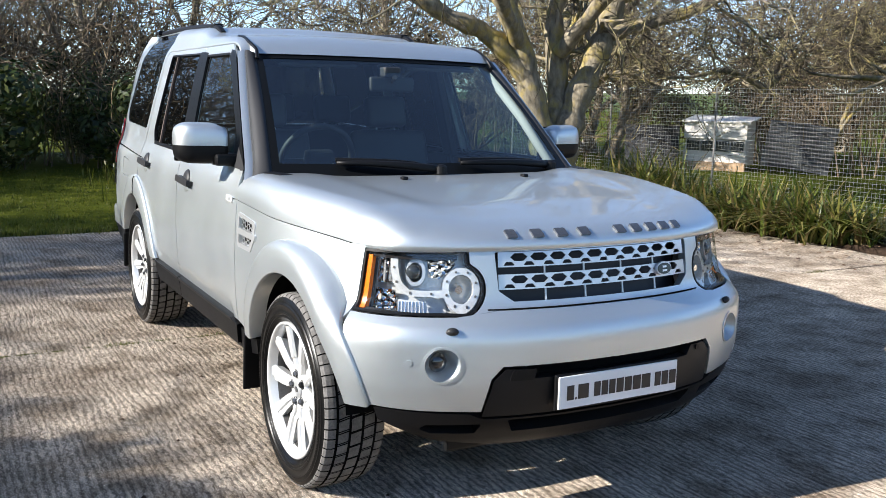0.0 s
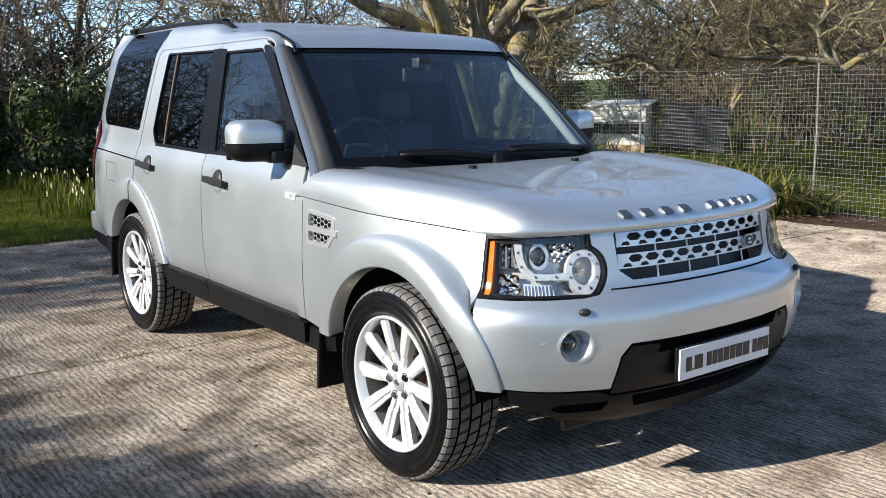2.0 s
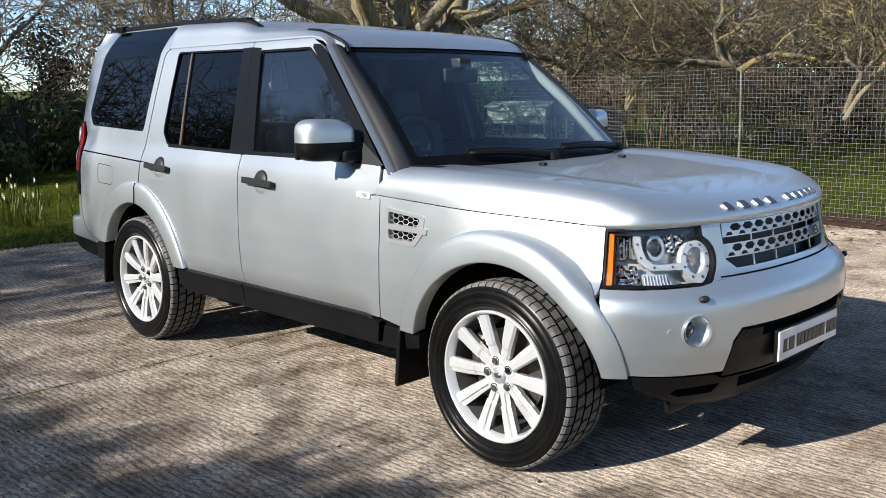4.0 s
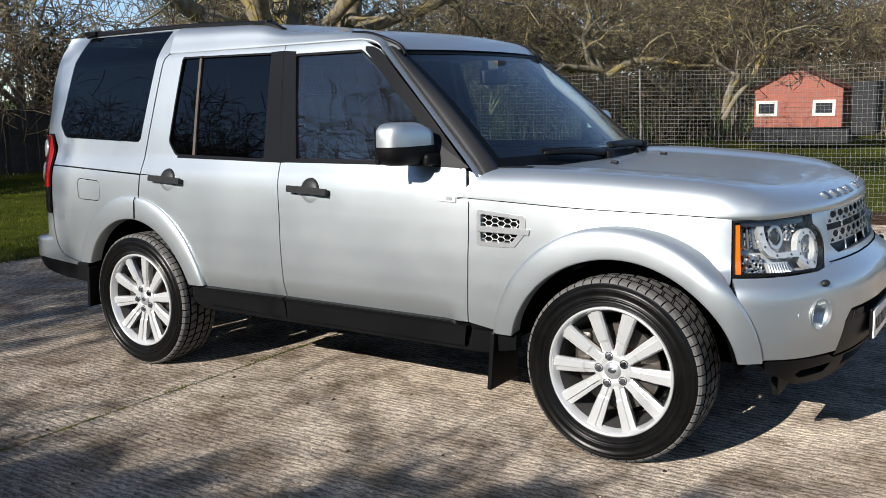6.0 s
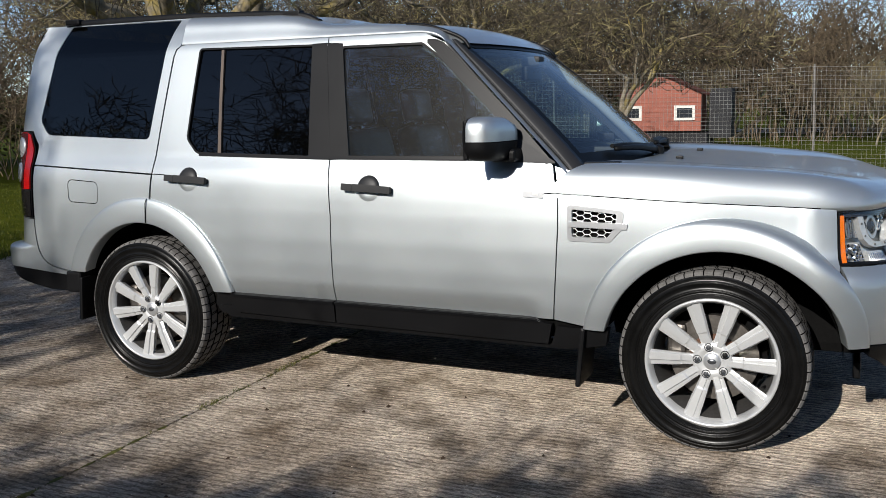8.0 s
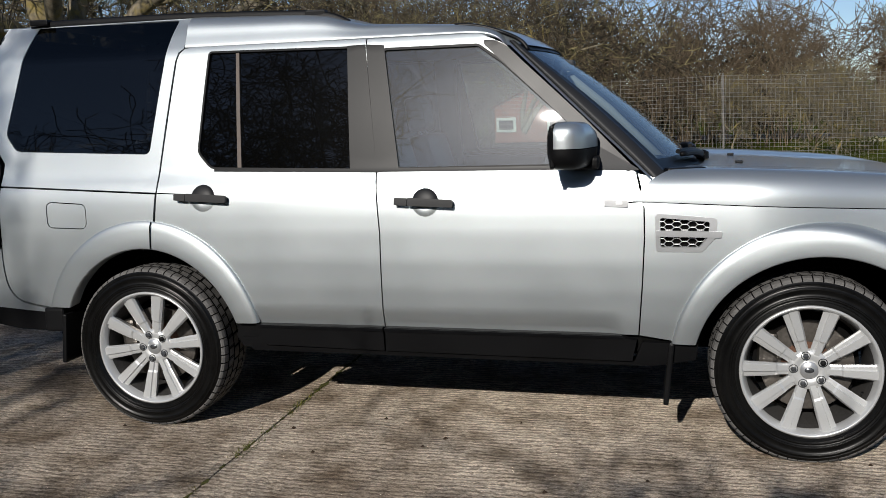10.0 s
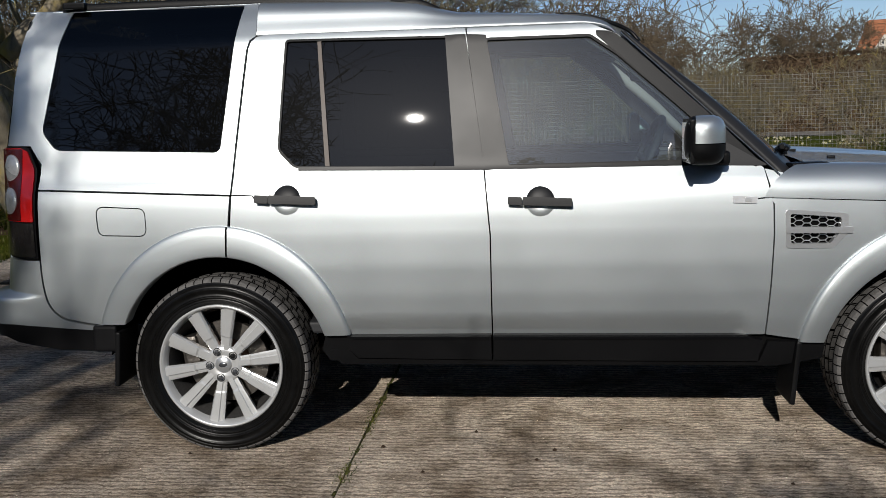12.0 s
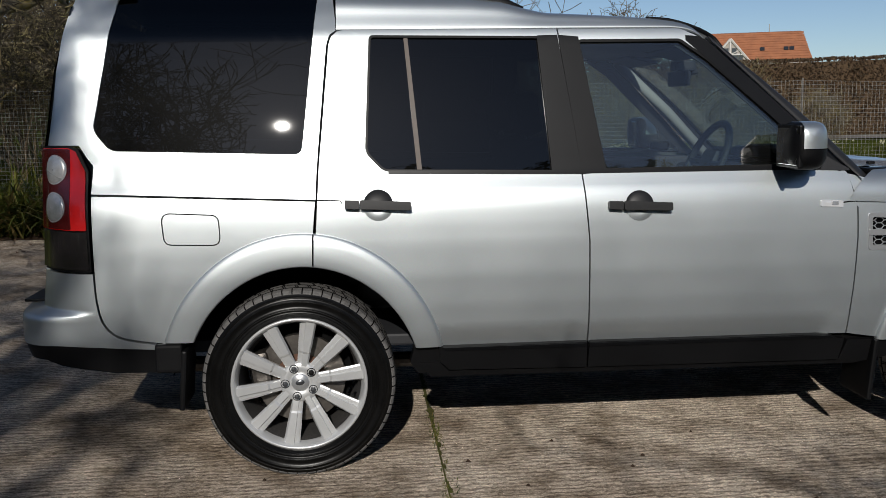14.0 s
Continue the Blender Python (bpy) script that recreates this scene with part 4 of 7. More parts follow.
    for u0, u1 in ((-1.075, -0.3155), (-0.3105, 0.590)):
        panel("waist_seal", [(u0, 1.190 + (0.012 if u0 < -1 else 0)), (u1, 1.189), (u1, 1.174), (u0, 1.176 + (0.012 if u0 < -1 else 0))], fn, PILLAR_BLACK, car, lift=0.003, thick=0.01, du=0.1, dv=0.02)
    panel("frame_trim", [(0.10, 1.735), (0.232, 1.698), (0.785, 1.158), (0.690, 1.178), (0.212, 1.612), (0.10, 1.686)], fn, CABIN, car, lift=-0.030, thick=0.006, du=0.08, dv=0.05)
    panel("mirror_sail", fillet([(0.545, 1.312), (0.795, 1.166), (0.590, 1.172)], 0.006), fn, PILLAR_MATT, car, lift=0.004, thick=0.012, du=0.1, dv=0.04)
    # lower mouldings and sill
    panel("door_moulding", fillet([(-0.288, 0.508), (0.710, 0.503, 0.008), (0.745, 0.486, 0.01), (0.778, 0.482), (0.760, 0.392), (-0.292, 0.402)], 0.003), fn, BLACK_PLASTIC, car, lift=0.010, thick=0.03, du=0.1, dv=0.025)
    panel("door_moulding", fillet([(-0.298, 0.508), (-0.298, 0.402), (-0.850, 0.412), (-0.885, 0.445), (-0.892, 0.508)], 0.003), fn, BLACK_PLASTIC, car, lift=0.010, thick=0.03, du=0.1, dv=0.025)
    panel("moulding_ridge", [(-0.290, 0.506), (0.705, 0.501), (0.730, 0.490), (-0.290, 0.492)], fn, PILLAR_BLACK, car, lift=0.016, thick=0.02, du=0.2, dv=0.02)
    panel("moulding_ridge", [(-0.300, 0.506), (-0.300, 0.492), (-0.870, 0.496), (-0.878, 0.508)], fn, PILLAR_BLACK, car, lift=0.016, thick=0.02, du=0.2, dv=0.02)
    panel("sill", fillet([(-0.975, 0.440), (-0.890, 0.440), (-0.855, 0.402), (0.77, 0.386), (0.80, 0.470), (1.02, 0.468), (1.01, 0.40), (0.84, 0.366), (-0.925, 0.378)], 0.004), fn, BLACK_PLASTIC, car, lift=-0.004, thick=0.05, du=0.12, dv=0.03)
    panel("sill_end", [(-0.868, 0.506), (-0.985, 0.512), (-1.005, 0.44), (-0.975, 0.392), (-0.85, 0.388)], fn, BLACK_PLASTIC, car, lift=-0.012, thick=0.05, du=0.06, dv=0.04)
    for a, nm in ((ARCH_F, "front"), (ARCH_R, "rear")):
        # flared arch, from its outer edge on the skin to the rolled inner lip
        n = 56
        bm = bmesh.new()
        for prof in ([(0.0, -0.004), (0.004, 0.004), (0.022, 0.0115)], [(0.022, 0.0115), (0.06, 0.0150), (0.15, 0.0185), (0.35, 0.0210), (0.6, 0.0225), (0.88, 0.0230), (0.965, 0.0215)], [(0.965, 0.0215), (0.99, 0.018), (1.0, 0.010)], [(1.0, 0.010), (1.0, -0.05)]):
            rows = []
            for k in range(n + 1):
                row = []
                for t, up in prof:
                    ax, bz = a["ao"] + (a["ai"] - a["ao"]) * t, a["bo"] + (a["bi"] - a["bo"]) * t
                    low = a["low"] - (0.0 if nm == "front" else 0.01)
                    t0 = math.asin((low - a["z"]) / bz)
                    t1 = math.asin(((low if nm == "front" else 0.565) - a["z"]) / bz)
                    th = t0 + (math.pi - t0 - t1) * k / n
                    p = pushed(lambda uu, zz: body(uu, zz, s, ease(t, 0.0, 0.22)), up)(a["c"] + ax * math.cos(th), a["z"] + bz * math.sin(th))
                    row.append(tuple(p))
                rows.append(row)
            grid_bm(rows, bm=bm)
        part("wheel_arch", bm, PAINT, car, smooth=True)
        if nm == "rear":
            seam = [pushed(fn, 0.0275 if t > 0.15 else 0.018)(-1.3685 - 0.004 * t, 0.975 - 0.132 * t) for t in (0.05, 0.2, 0.5, 0.8, 0.95)]
            part("arch_seam", tube_bm(seam, 0.0028, 6), DARK, car)
        # liner of the wheel well
        cx = 1.4425 if nm == "front" else -1.4425
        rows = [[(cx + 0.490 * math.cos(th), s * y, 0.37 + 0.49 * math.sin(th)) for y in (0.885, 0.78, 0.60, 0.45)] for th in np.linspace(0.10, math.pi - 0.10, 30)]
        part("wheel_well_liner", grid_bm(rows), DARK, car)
    # mud flaps
    for cx, zt, zb in ((0.905, 0.475, 0.215), (-1.885, 0.530, 0.292)):
        bm = box_bm((0.022, 0.225, zt - zb), (cx, s * 0.82, (zt + zb) / 2), 0.008, turn=Matrix.Rotation(radians(5), 4, "Y"))
        flap = part("mud_flap", bm, BLACK_PLASTIC, car)
        if cx < 0:
            part("flap_bracket", box_bm((0.105, 0.150, 0.115), (cx - 0.050, s * 0.850, 0.500), 0.014, 3), BLACK_PLASTIC, flap)
    # tail lamp: red, with two clear rounds and a smoked foot
    lamp_all = fillet([(-2.206, 1.222, 0.03), (-2.250, 1.306, 0.03), (-2.300, 1.316, 0.01), (-2.520, 1.316, 0.01), (-2.545, 0.845, 0.01), (-2.200, 0.842, 0.01)], 0.01)
    lamp = panel("tail_lamp", lamp_all, fn, BLACK_PLASTIC, car, lift=0.002, thick=0.03, gap=0.001, du=0.03, dv=0.05, label="red and clear tail lamp")
    panel("red_lens", fillet([(-2.216, 1.218, 0.02), (-2.258, 1.294, 0.02), (-2.300, 1.306), (-2.512, 1.306), (-2.530, 1.005), (-2.210, 1.000)], 0.006), fn, RED, lamp, lift=0.010, thick=0.012, du=0.03, dv=0.05)
    panel("smoked_lens", fillet([(-2.210, 0.994), (-2.530, 0.999), (-2.536, 0.856), (-2.208, 0.852)], 0.006), fn, SMOKE, lamp, lift=0.009, thick=0.012, du=0.03, dv=0.05)
    panel("dark_lens", fillet([(-2.285, 1.302), (-2.512, 1.304), (-2.530, 1.008), (-2.272, 1.004)], 0.006), fn, DARK_RED, lamp, lift=0.0125, thick=0.006, du=0.03, dv=0.05)
    for zc in (1.225, 1.085):
        ring = [(-2.362 + 0.064 * math.cos(q), zc + 0.056 * math.sin(q)) for q in np.linspace(0, 2 * math.pi, 24, endpoint=False)]
        round_l = panel("clear_round", ring, fn, CARRIER, lamp, lift=0.015, thick=0.010, du=0.03, dv=0.03, label="clear round lens with a silver rim")
        dome = []
        for t in np.linspace(0, 1, 7):
            k = 0.93 * math.cos(t * math.pi / 2 * 0.97)
            dome.append([tuple(pushed(fn, 0.0155 + 0.008 * math.sin(t * math.pi / 2))(-2.362 + 0.064 * k * math.cos(q), zc + 0.056 * k * math.sin(q))) for q in np.linspace(0, 2 * math.pi, 28, endpoint=False)])
        part("round_glass", grid_bm(dome, close=True), ROUND_LENS, round_l, smooth=True)
    # door handles: a bowl in the skin, a strap across it and a lock cover
    for hx, hz in ((-0.092, 1.046), (-1.118, 1.070)):
        dome = []
        for t in np.linspace(0, 1, 7):
            r = 0.057 * math.cos(t * math.pi / 2 * 0.96)
            dome.append([tuple(pushed(fn, 0.001 + 0.017 * math.sin(t * math.pi / 2))(hx + r * math.cos(q), hz + 0.006 + (0.056 / 0.057) * r * math.sin(q))) for q in np.linspace(0, math.pi, 22)])
        hroot = part("door_handle", grid_bm(dome), HANDLE_GREY, car, label="dark grey pull handle over a round bowl", smooth=True)
        bowl = []
        for t in np.linspace(0, 1, 7):
            r = 0.058 * (1 - t)
            bowl.append([tuple(pushed(fn, 0.0015 + 0.006 * math.sin(t * math.pi) - 0.004 * t)(hx + r * math.cos(q), hz + 0.002 + r * math.sin(q))) for q in np.linspace(math.pi, 2 * math.pi, 24)])
        part("bowl", grid_bm(bowl), PAINT, hroot, smooth=True)
        strap = fillet([(hx - 0.070, hz + 0.020), (hx + 0.124, hz + 0.010), (hx + 0.124, hz - 0.020), (hx - 0.070, hz - 0.012)], 0.006)
        panel("strap", strap, pushed(fn, 0.034), HANDLE_GREY, hroot, thick=0.016, du=0.03, dv=0.01)
        lock = fillet([(hx - 0.128, hz + 0.021), (hx - 0.073, hz + 0.019), (hx - 0.073, hz - 0.012), (hx - 0.128, hz - 0.008)], 0.005)
        panel("lock_cover", lock, pushed(fn, 0.032), HANDLE_GREY, hroot, thick=0.032, du=0.03, dv=0.01)
        foot = fillet([(hx + 0.095, hz + 0.008), (hx + 0.122, hz + 0.006), (hx + 0.122, hz - 0.016), (hx + 0.095, hz - 0.014)], 0.003)
        panel("handle_foot", foot, pushed(fn, 0.020), HANDLE_GREY, hroot, thick=0.022, du=0.03, dv=0.02)
    # side repeater and the waist line on the door
    rep = panel("side_repeater", fillet([(0.650, 1.054), (0.742, 1.050), (0.742, 1.024), (0.650, 1.028)], 0.004), fn, CLEAR_LAMP, car, lift=0.006, thick=0.01, du=0.03, dv=0.02, label="clear side indicator")
    panel("bulb", fillet([(0.695, 1.048), (0.722, 1.047), (0.722, 1.033), (0.695, 1.034)], 0.004), fn, SATIN, rep, lift=0.009, thick=0.004, du=0.03, dv=0.02)
    part("waist_groove", tube_bm([pushed(fn, -0.001)(u, z) for u, z in ((0.745, 1.0425), (0.775, 1.0455), (0.80, 1.047))], 0.0030, 6), DARK, car)
    part("waist_groove", tube_bm([pushed(fn, -0.001)(u, z) for u, z in ((-1.352, 1.0965), (-1.30, 1.095), (-1.262, 1.093), (-1.256, 1.082))], 0.0028, 6), DARK, car)

    # door mirror
    mir = part("door_mirror", bmesh.new(), PAINT, car, label="silver mirror with black lower shell")
    rows = []
    for t in np.concatenate([np.linspace(0, 0.6, 8), np.linspace(0.66, 1, 12)]):
        y = -0.905 - 0.215 * t
        tip = math.sqrt(max(0.0, 1 - (max(0.0, t - 0.62) / 0.38) ** 2.4))
        w = 0.085 * (1 - 0.10 * t) * (0.25 + 0.75 * tip)
        h = 0.093 * (0.45 + 0.55 * tip) * (0.80 + 0.2 * ease(t, 0, 0.25))
        cx, cz = 0.535 - 0.035 * t, 1.275 + 0.004 * t
        rows.append([(cx + w * math.copysign(abs(math.cos(q)) ** 0.55, math.cos(q)) * (1.05 if math.cos(q) > 0 else 0.85), y * -s, cz + h * math.copysign(abs(math.sin(q)) ** 0.6, math.sin(q))) for q in np.linspace(0, 2 * math.pi, 36, endpoint=False)])
    bm = grid_bm(rows, close=True)
    bm.faces.new([v for v in list(bm.verts)[-36:]])
    bm.faces.new([v for v in list(bm.verts)[:36]])
    bmesh.ops.recalc_face_normals(bm, faces=bm.faces)
    lower, bezel = bm.copy(), bm.copy()
    bmesh.ops.bisect_plane(bm, geom=bm.verts[:] + bm.edges[:] + bm.faces[:], plane_co=(0, 0, 1.268), plane_no=(0, 0, 1), clear_inner=True)
    bmesh.ops.bisect_plane(bm, geom=bm.verts[:] + bm.edges[:] + bm.faces[:], plane_co=(0.505, s * 0.905, 0), plane_no=(1, 0.155 * s, 0), clear_inner=True)
    bmesh.ops.bisect_plane(bezel, geom=bezel.verts[:] + bezel.edges[:] + bezel.faces[:], plane_co=(0, 0, 1.264), plane_no=(0, 0, 1), clear_inner=True)
    bmesh.ops.bisect_plane(bezel, geom=bezel.verts[:] + bezel.edges[:] + bezel.faces[:], plane_co=(0.502, s * 0.905, 0), plane_no=(1, 0.155 * s, 0), clear_outer=True)
    bmesh.ops.bisect_plane(lower, geom=lower.verts[:] + lower.edges[:] + lower.faces[:], plane_co=(0, 0, 1.265), plane_no=(0, 0, 1), clear_outer=True)
    me = mir.data
    bm.to_mesh(me)
    bm.free()
    me.shade_smooth()
    part("bezel", bezel, BLACK_PLASTIC, mir, smooth=True)
    part("lower_shell", lower, BLACK_PLASTIC, mir, smooth=True)
    part("arm", box_bm((0.115, 0.115, 0.055), (0.575, s * 0.905, 1.205), 0.018, 3), BLACK_PLASTIC, mir)
    part("mirror_glass", box_bm((0.004, 0.165, 0.140), (0.455, s * 1.015, 1.275), 0.0015, 1), MIRROR, mir)
    part("glass_frame", box_bm((0.020, 0.190, 0.165), (0.466, s * 1.014, 1.275), 0.008, 2), BLACK_PLASTIC, mir)

# vent on the driver's side wing: frame, bars and hexagon mesh
vent = panel("side_vent", fillet([(0.848, 1.000), (1.086, 0.980), (1.080, 0.905), (1.030, 0.848), (0.852, 0.848)], 0.018), right, SATIN, car, holes=[fillet([(0.866, 0.982), (1.058, 0.966), (1.050, 0.905), (1.016, 0.866), (0.870, 0.866)], 0.012)], lift=0.004, thick=0.03, du=0.05, dv=0.03, label="silver vent with black hexagon mesh")
panel("vent_backing", [(0.85, 0.99), (1.07, 0.98), (1.06, 0.90), (1.03, 0.855), (0.855, 0.855)], right, DARK, vent, lift=-0.028, thick=0.004)
panel("vent_bar", fillet([(0.852, 0.932), (1.104, 0.928), (1.100, 0.904), (0.852, 0.908)], 0.004), right, SATIN, vent, lift=0.008, thick=0.02, du=0.05, dv=0.03)

def within(x, z, loop):
    inside = False
    for (x0, z0), (x1, z1) in zip(loop, loop[1:] + loop[:1]):
        if (z0 > z) != (z1 > z) and x < x0 + (z - z0) / (z1 - z0) * (x1 - x0):
            inside = not inside
    return inside


net_edge = [(0.862, 0.986), (1.062, 0.970), (1.052, 0.905), (1.020, 0.860), (0.866, 0.860)]
bm, seen = bmesh.new(), set()
for col in range(9):
    for row in range(8):
        cx, cz = 0.872 + col * 0.0300, 0.866 + (row + 0.5 * (col % 2)) * 0.0225
        hexa = [(cx + dx, cz + dz) for dx, dz in ((0.0205, 0), (0.0095, 0.01125), (-0.0095, 0.01125), (-0.0205, 0), (-0.0095, -0.01125), (0.0095, -0.01125))]
        for p, q in zip(hexa, hexa[1:] + hexa[:1]):
            key = (round((p[0] + q[0]) * 500), round((p[1] + q[1]) * 500))
            if key not in seen and within((p[0] + q[0]) / 2, (p[1] + q[1]) / 2, net_edge):
                seen.add(key)
                tube_bm([Vector(pushed(right, -0.010)(*p)), Vector(pushed(right, -0.010)(*q))], 0.0019, 5, bm=bm)
part("vent_mesh", bm, SATIN, vent, "thin silver hexagon mesh")

# nose: bumper, grille panel, lamps
FY = nose_at


def nose_loop(pts, r=0.0, n=5):
    """An outline in true y and z, laid on the nose."""
    return fillet([(FY(p[0], p[1]), *p[1:]) for p in pts], r, n)


def nose_circle(y, z, r, n=28, rz=None):
    return [(FY(y, z) + r * math.cos(q), z + (rz or r) * math.sin(q)) for q in np.linspace(0, 2 * math.pi, n, endpoint=False)]


C_ARCH = U_FRONT - 2.055
C_LAMP = U_FRONT - U_LAMP
arc = [(U_FRONT - p[0], p[1]) for p in arch_arc(ARCH_F, 0.012) if p[0] > U_LAMP]
arc = arc[::-1]
top_edge = [(c, 0.783) for c in (-C_LAMP, -0.95, -0.80, -0.62)] + [(c, 0.800) for c in (-0.46, -0.30, 0, 0.30, 0.46)] + [(c, 0.783) for c in (0.62, 0.80, 0.95, C_LAMP)]
bumper_out = top_edge + arc + [(C_ARCH - 0.004, 0.478), (0.72, 0.468), (FY(0.512, 0.462), 0.462), (FY(0.492, 0.580), 0.580), (FY(0.455, 0.620), 0.622), (FY(-0.455, 0.620), 0.622), (FY(-0.492, 0.580), 0.580), (FY(-0.512, 0.462), 0.462), (-0.72, 0.468), (-C_ARCH + 0.004, 0.478)] + [(-c, z) for c, z in arc[::-1]]
fogs = [nose_circle(y, 0.632, 0.062, rz=0.060) for y in (-0.648, 0.648)]
bumper = panel("front_bumper", bumper_out, front, PAINT, car, holes=fogs, du=0.04, dv=0.02, gap=0.002, label="silver bumper with black middle")
for y in (-0.648, 0.648):
    c = FY(y, 0.632)
    ringpart = panel("fog_lamp", nose_circle(y, 0.632, 0.066, 36, 0.064), front, PAINT, car, holes=[nose_circle(y, 0.632, 0.059, 36, 0.057)], lift=0.003, thick=0.03, du=0.03, dv=0.03, label="round fog lamp in a silver ring")
    p, n = Vector(front(c, 0.632)), None
    way = (Vector(pushed(front, 0.1)(c, 0.632)) - p).normalized()
    m = Matrix.Translation(p - way * 0.005) @ Vector((0.95, way.y * 0.6, 0)).normalized().to_track_quat("Y", "Z").to_matrix().to_4x4()
    bm = lathe_bm([(0.0595, 0.003), (0.056, -0.004), (0.048, -0.018), (0.039, -0.032), (0.035, -0.042), (0.0, -0.058)], 32)
    bmesh.ops.transform(bm, matrix=m, verts=bm.verts)
    part("fog_bowl", bm, PAINT, ringpart, smooth=True)
    bm = lathe_bm([(0.0, -0.020), (0.018, -0.023), (0.028, -0.029), (0.034, -0.038), (0.034, -0.05)], 32)
    bmesh.ops.transform(bm, matrix=m @ Matrix.Translation((0.010 if y < 0 else -0.01, 0, 0)), verts=bm.verts)
    part("fog_glass", bm, SMOKE, ringpart, smooth=True)
for y in (-0.615, 0.615):
    rows = []
    for t in np.linspace(0, 1, 6):
        w = 0.022 * math.sqrt(max(0.05, 1 - (t * 0.9) ** 2))
        rows.append([Vector(pushed(front, 0.002 + 0.016 * t)(FY(y, 0.742) + w * math.cos(q), 0.742 + w * 0.5 * math.sin(q))) for q in np.linspace(0, 2 * math.pi, 16, endpoint=False)])
    bm = grid_bm(rows, close=True)
    bm.faces.new(list(bm.verts)[-16:])
    part("washer_jet", bm, HANDLE_GREY, bumper, smooth=True)
for y, z in ((-0.745, 0.640), (0.745, 0.640), (-0.40, 0.600), (0.40, 0.600)):
    panel("parking_sensor", nose_circle(y, z, 0.0105, 16), front, PAINT if abs(y) > 0.5 else BLACK_PLASTIC, bumper, lift=0.002, thick=0.004, du=0.05, dv=0.05)
# black middle with the plate's plinth
panel("bumper_insert", nose_loop([(-0.448, 0.612), (-0.365, 0.612), (-0.345, 0.575), (0.345, 0.575), (0.365, 0.612), (0.448, 0.612), (0.484, 0.574), (0.506, 0.440), (-0.506, 0.440), (-0.484, 0.574)], 0.006), front, GREY_PLASTIC, bumper, lift=-0.004, thick=0.04, du=0.05, dv=0.03)
panel("insert_cavity", nose_loop([(-0.47, 0.625), (0.47, 0.625), (0.50, 0.55), (-0.50, 0.55)], 0.0), front, DARK, bumper, lift=-0.055, thick=0.02, du=0.1, dv=0.05)
panel("tow_cover", nose_loop([(-0.420, 0.610), (-0.335, 0.610), (-0.345, 0.572), (-0.432, 0.572)], 0.006), front, BLACK_PLASTIC, bumper, lift=0.000, thick=0.02)
low_c = [(-C_ARCH + 0.005, 0.470), (-0.72, 0.460), (FY(-0.55, 0.455), 0.454), (FY(-0.50, 0.43), 0.432), (FY(0.50, 0.43), 0.432), (FY(0.55, 0.455), 0.454), (0.72, 0.460), (C_ARCH - 0.005, 0.470), (C_ARCH - 0.015, 0.425), (0.70, 0.345), (0.45, 0.310), (-0.45, 0.310), (-0.70, 0.345), (-C_ARCH + 0.015, 0.425)]
slots = [fillet([(k * 0.52, 0.412), (k * 0.72, 0.412), (k * 0.745, 0.395), (k * 0.70, 0.375), (k * 0.54, 0.372)], 0.006) for k in (-1, 1)]
slots.append(fillet([(-0.43, 0.424), (0.43, 0.424), (0.40, 0.372), (-0.40, 0.372)], 0.01))
valance = panel("lower_valance", low_c, front, BLACK_PLASTIC, bumper, holes=slots, lift=-0.002, thick=0.05, du=0.05, dv=0.025)
panel("valance_backing", [(-0.8, 0.43), (0.8, 0.43), (0.72, 0.34), (-0.72, 0.34)], front, DARK, bumper, lift=-0.06, thick=0.01, du=0.1, dv=0.05)
part("air_deflector", box_bm((0.03, 1.05, 0.075), (1.985, 0, 0.285), 0.010, 2), BLACK_PLASTIC, bumper)
# plate with its lettering as bars
plate = part("front_plate", box_bm((0.008, 0.530, 0.114), (2.300, 0, 0.520), 0.003, 2), WHITE_PLATE, car, label="white plate with black bars")
part("plate_holder", box_bm((0.012, 0.548, 0.126), (2.291, 0, 0.521), 0.004, 2), BLACK_PLASTIC, plate)
px = -0.232
for w in (0.030, 0.007, 0.046, -0.018, 0.028, 0.028, 0.028, 0.032, 0.032, 0.036, 0.040, -0.016, 0.028, 0.030, 0.032):
    if w < 0:
        px -= w
        continue
    part("plate_bar", box_bm((0.002, w, 0.052 if w > 0.01 else 0.008), (2.3052, px + w / 2, 0.518 if w > 0.01 else 0.496), 0.0008, 1), INK, plate)
    px += w + 0.005

# grille panel between the lamps
kin = (U_FRONT - abs(FY(0.545, 0.885))) - U_LAMP
LAMP_K = 0.820 * (kin + 0.100)
LAMP_OUT = [(0.004, 0.988), (LAMP_K + 0.020, 0.997), (LAMP_K + 0.024, 0.952)] + [(LAMP_K + 0.084 * math.sin(q), 0.868 + 0.084 * math.cos(q)) for q in np.linspace(0.46, math.pi, 22)] + [(LAMP_K - 0.06, 0.786), (0.004, 0.786)]
inner = [(U_FRONT - U_LAMP - k - 0.005, z) for k, z in LAMP_OUT if k > kin - 0.02]
g_out = [(c, z) for c, z in inner] + [(0.42, 0.802), (0.2, 0.802), (0.0, 0.802), (-0.2, 0.802), (-0.42, 0.802)] + [(-c, z) for c, z in inner[::-1]]
g_hole = nose_loop([(-0.430, 0.992), (0.430, 0.992), (0.425, 0.860), (0.375, 0.824), (-0.375, 0.824), (-0.425, 0.860)], 0.012)
grille = panel("grille", g_out, front, PAINT, car, holes=[g_hole], gap=0.002, thick=0.03, du=0.05, dv=0.03, label="silver two-bar grille with hexagon holes")
panel("grille_backing", nose_loop([(-0.45, 0.995), (0.45, 0.995), (0.44, 0.815), (-0.44, 0.815)]), front, GRILLE_DARK, grille, lift=-0.075, thick=0.01, du=0.1, dv=0.05)
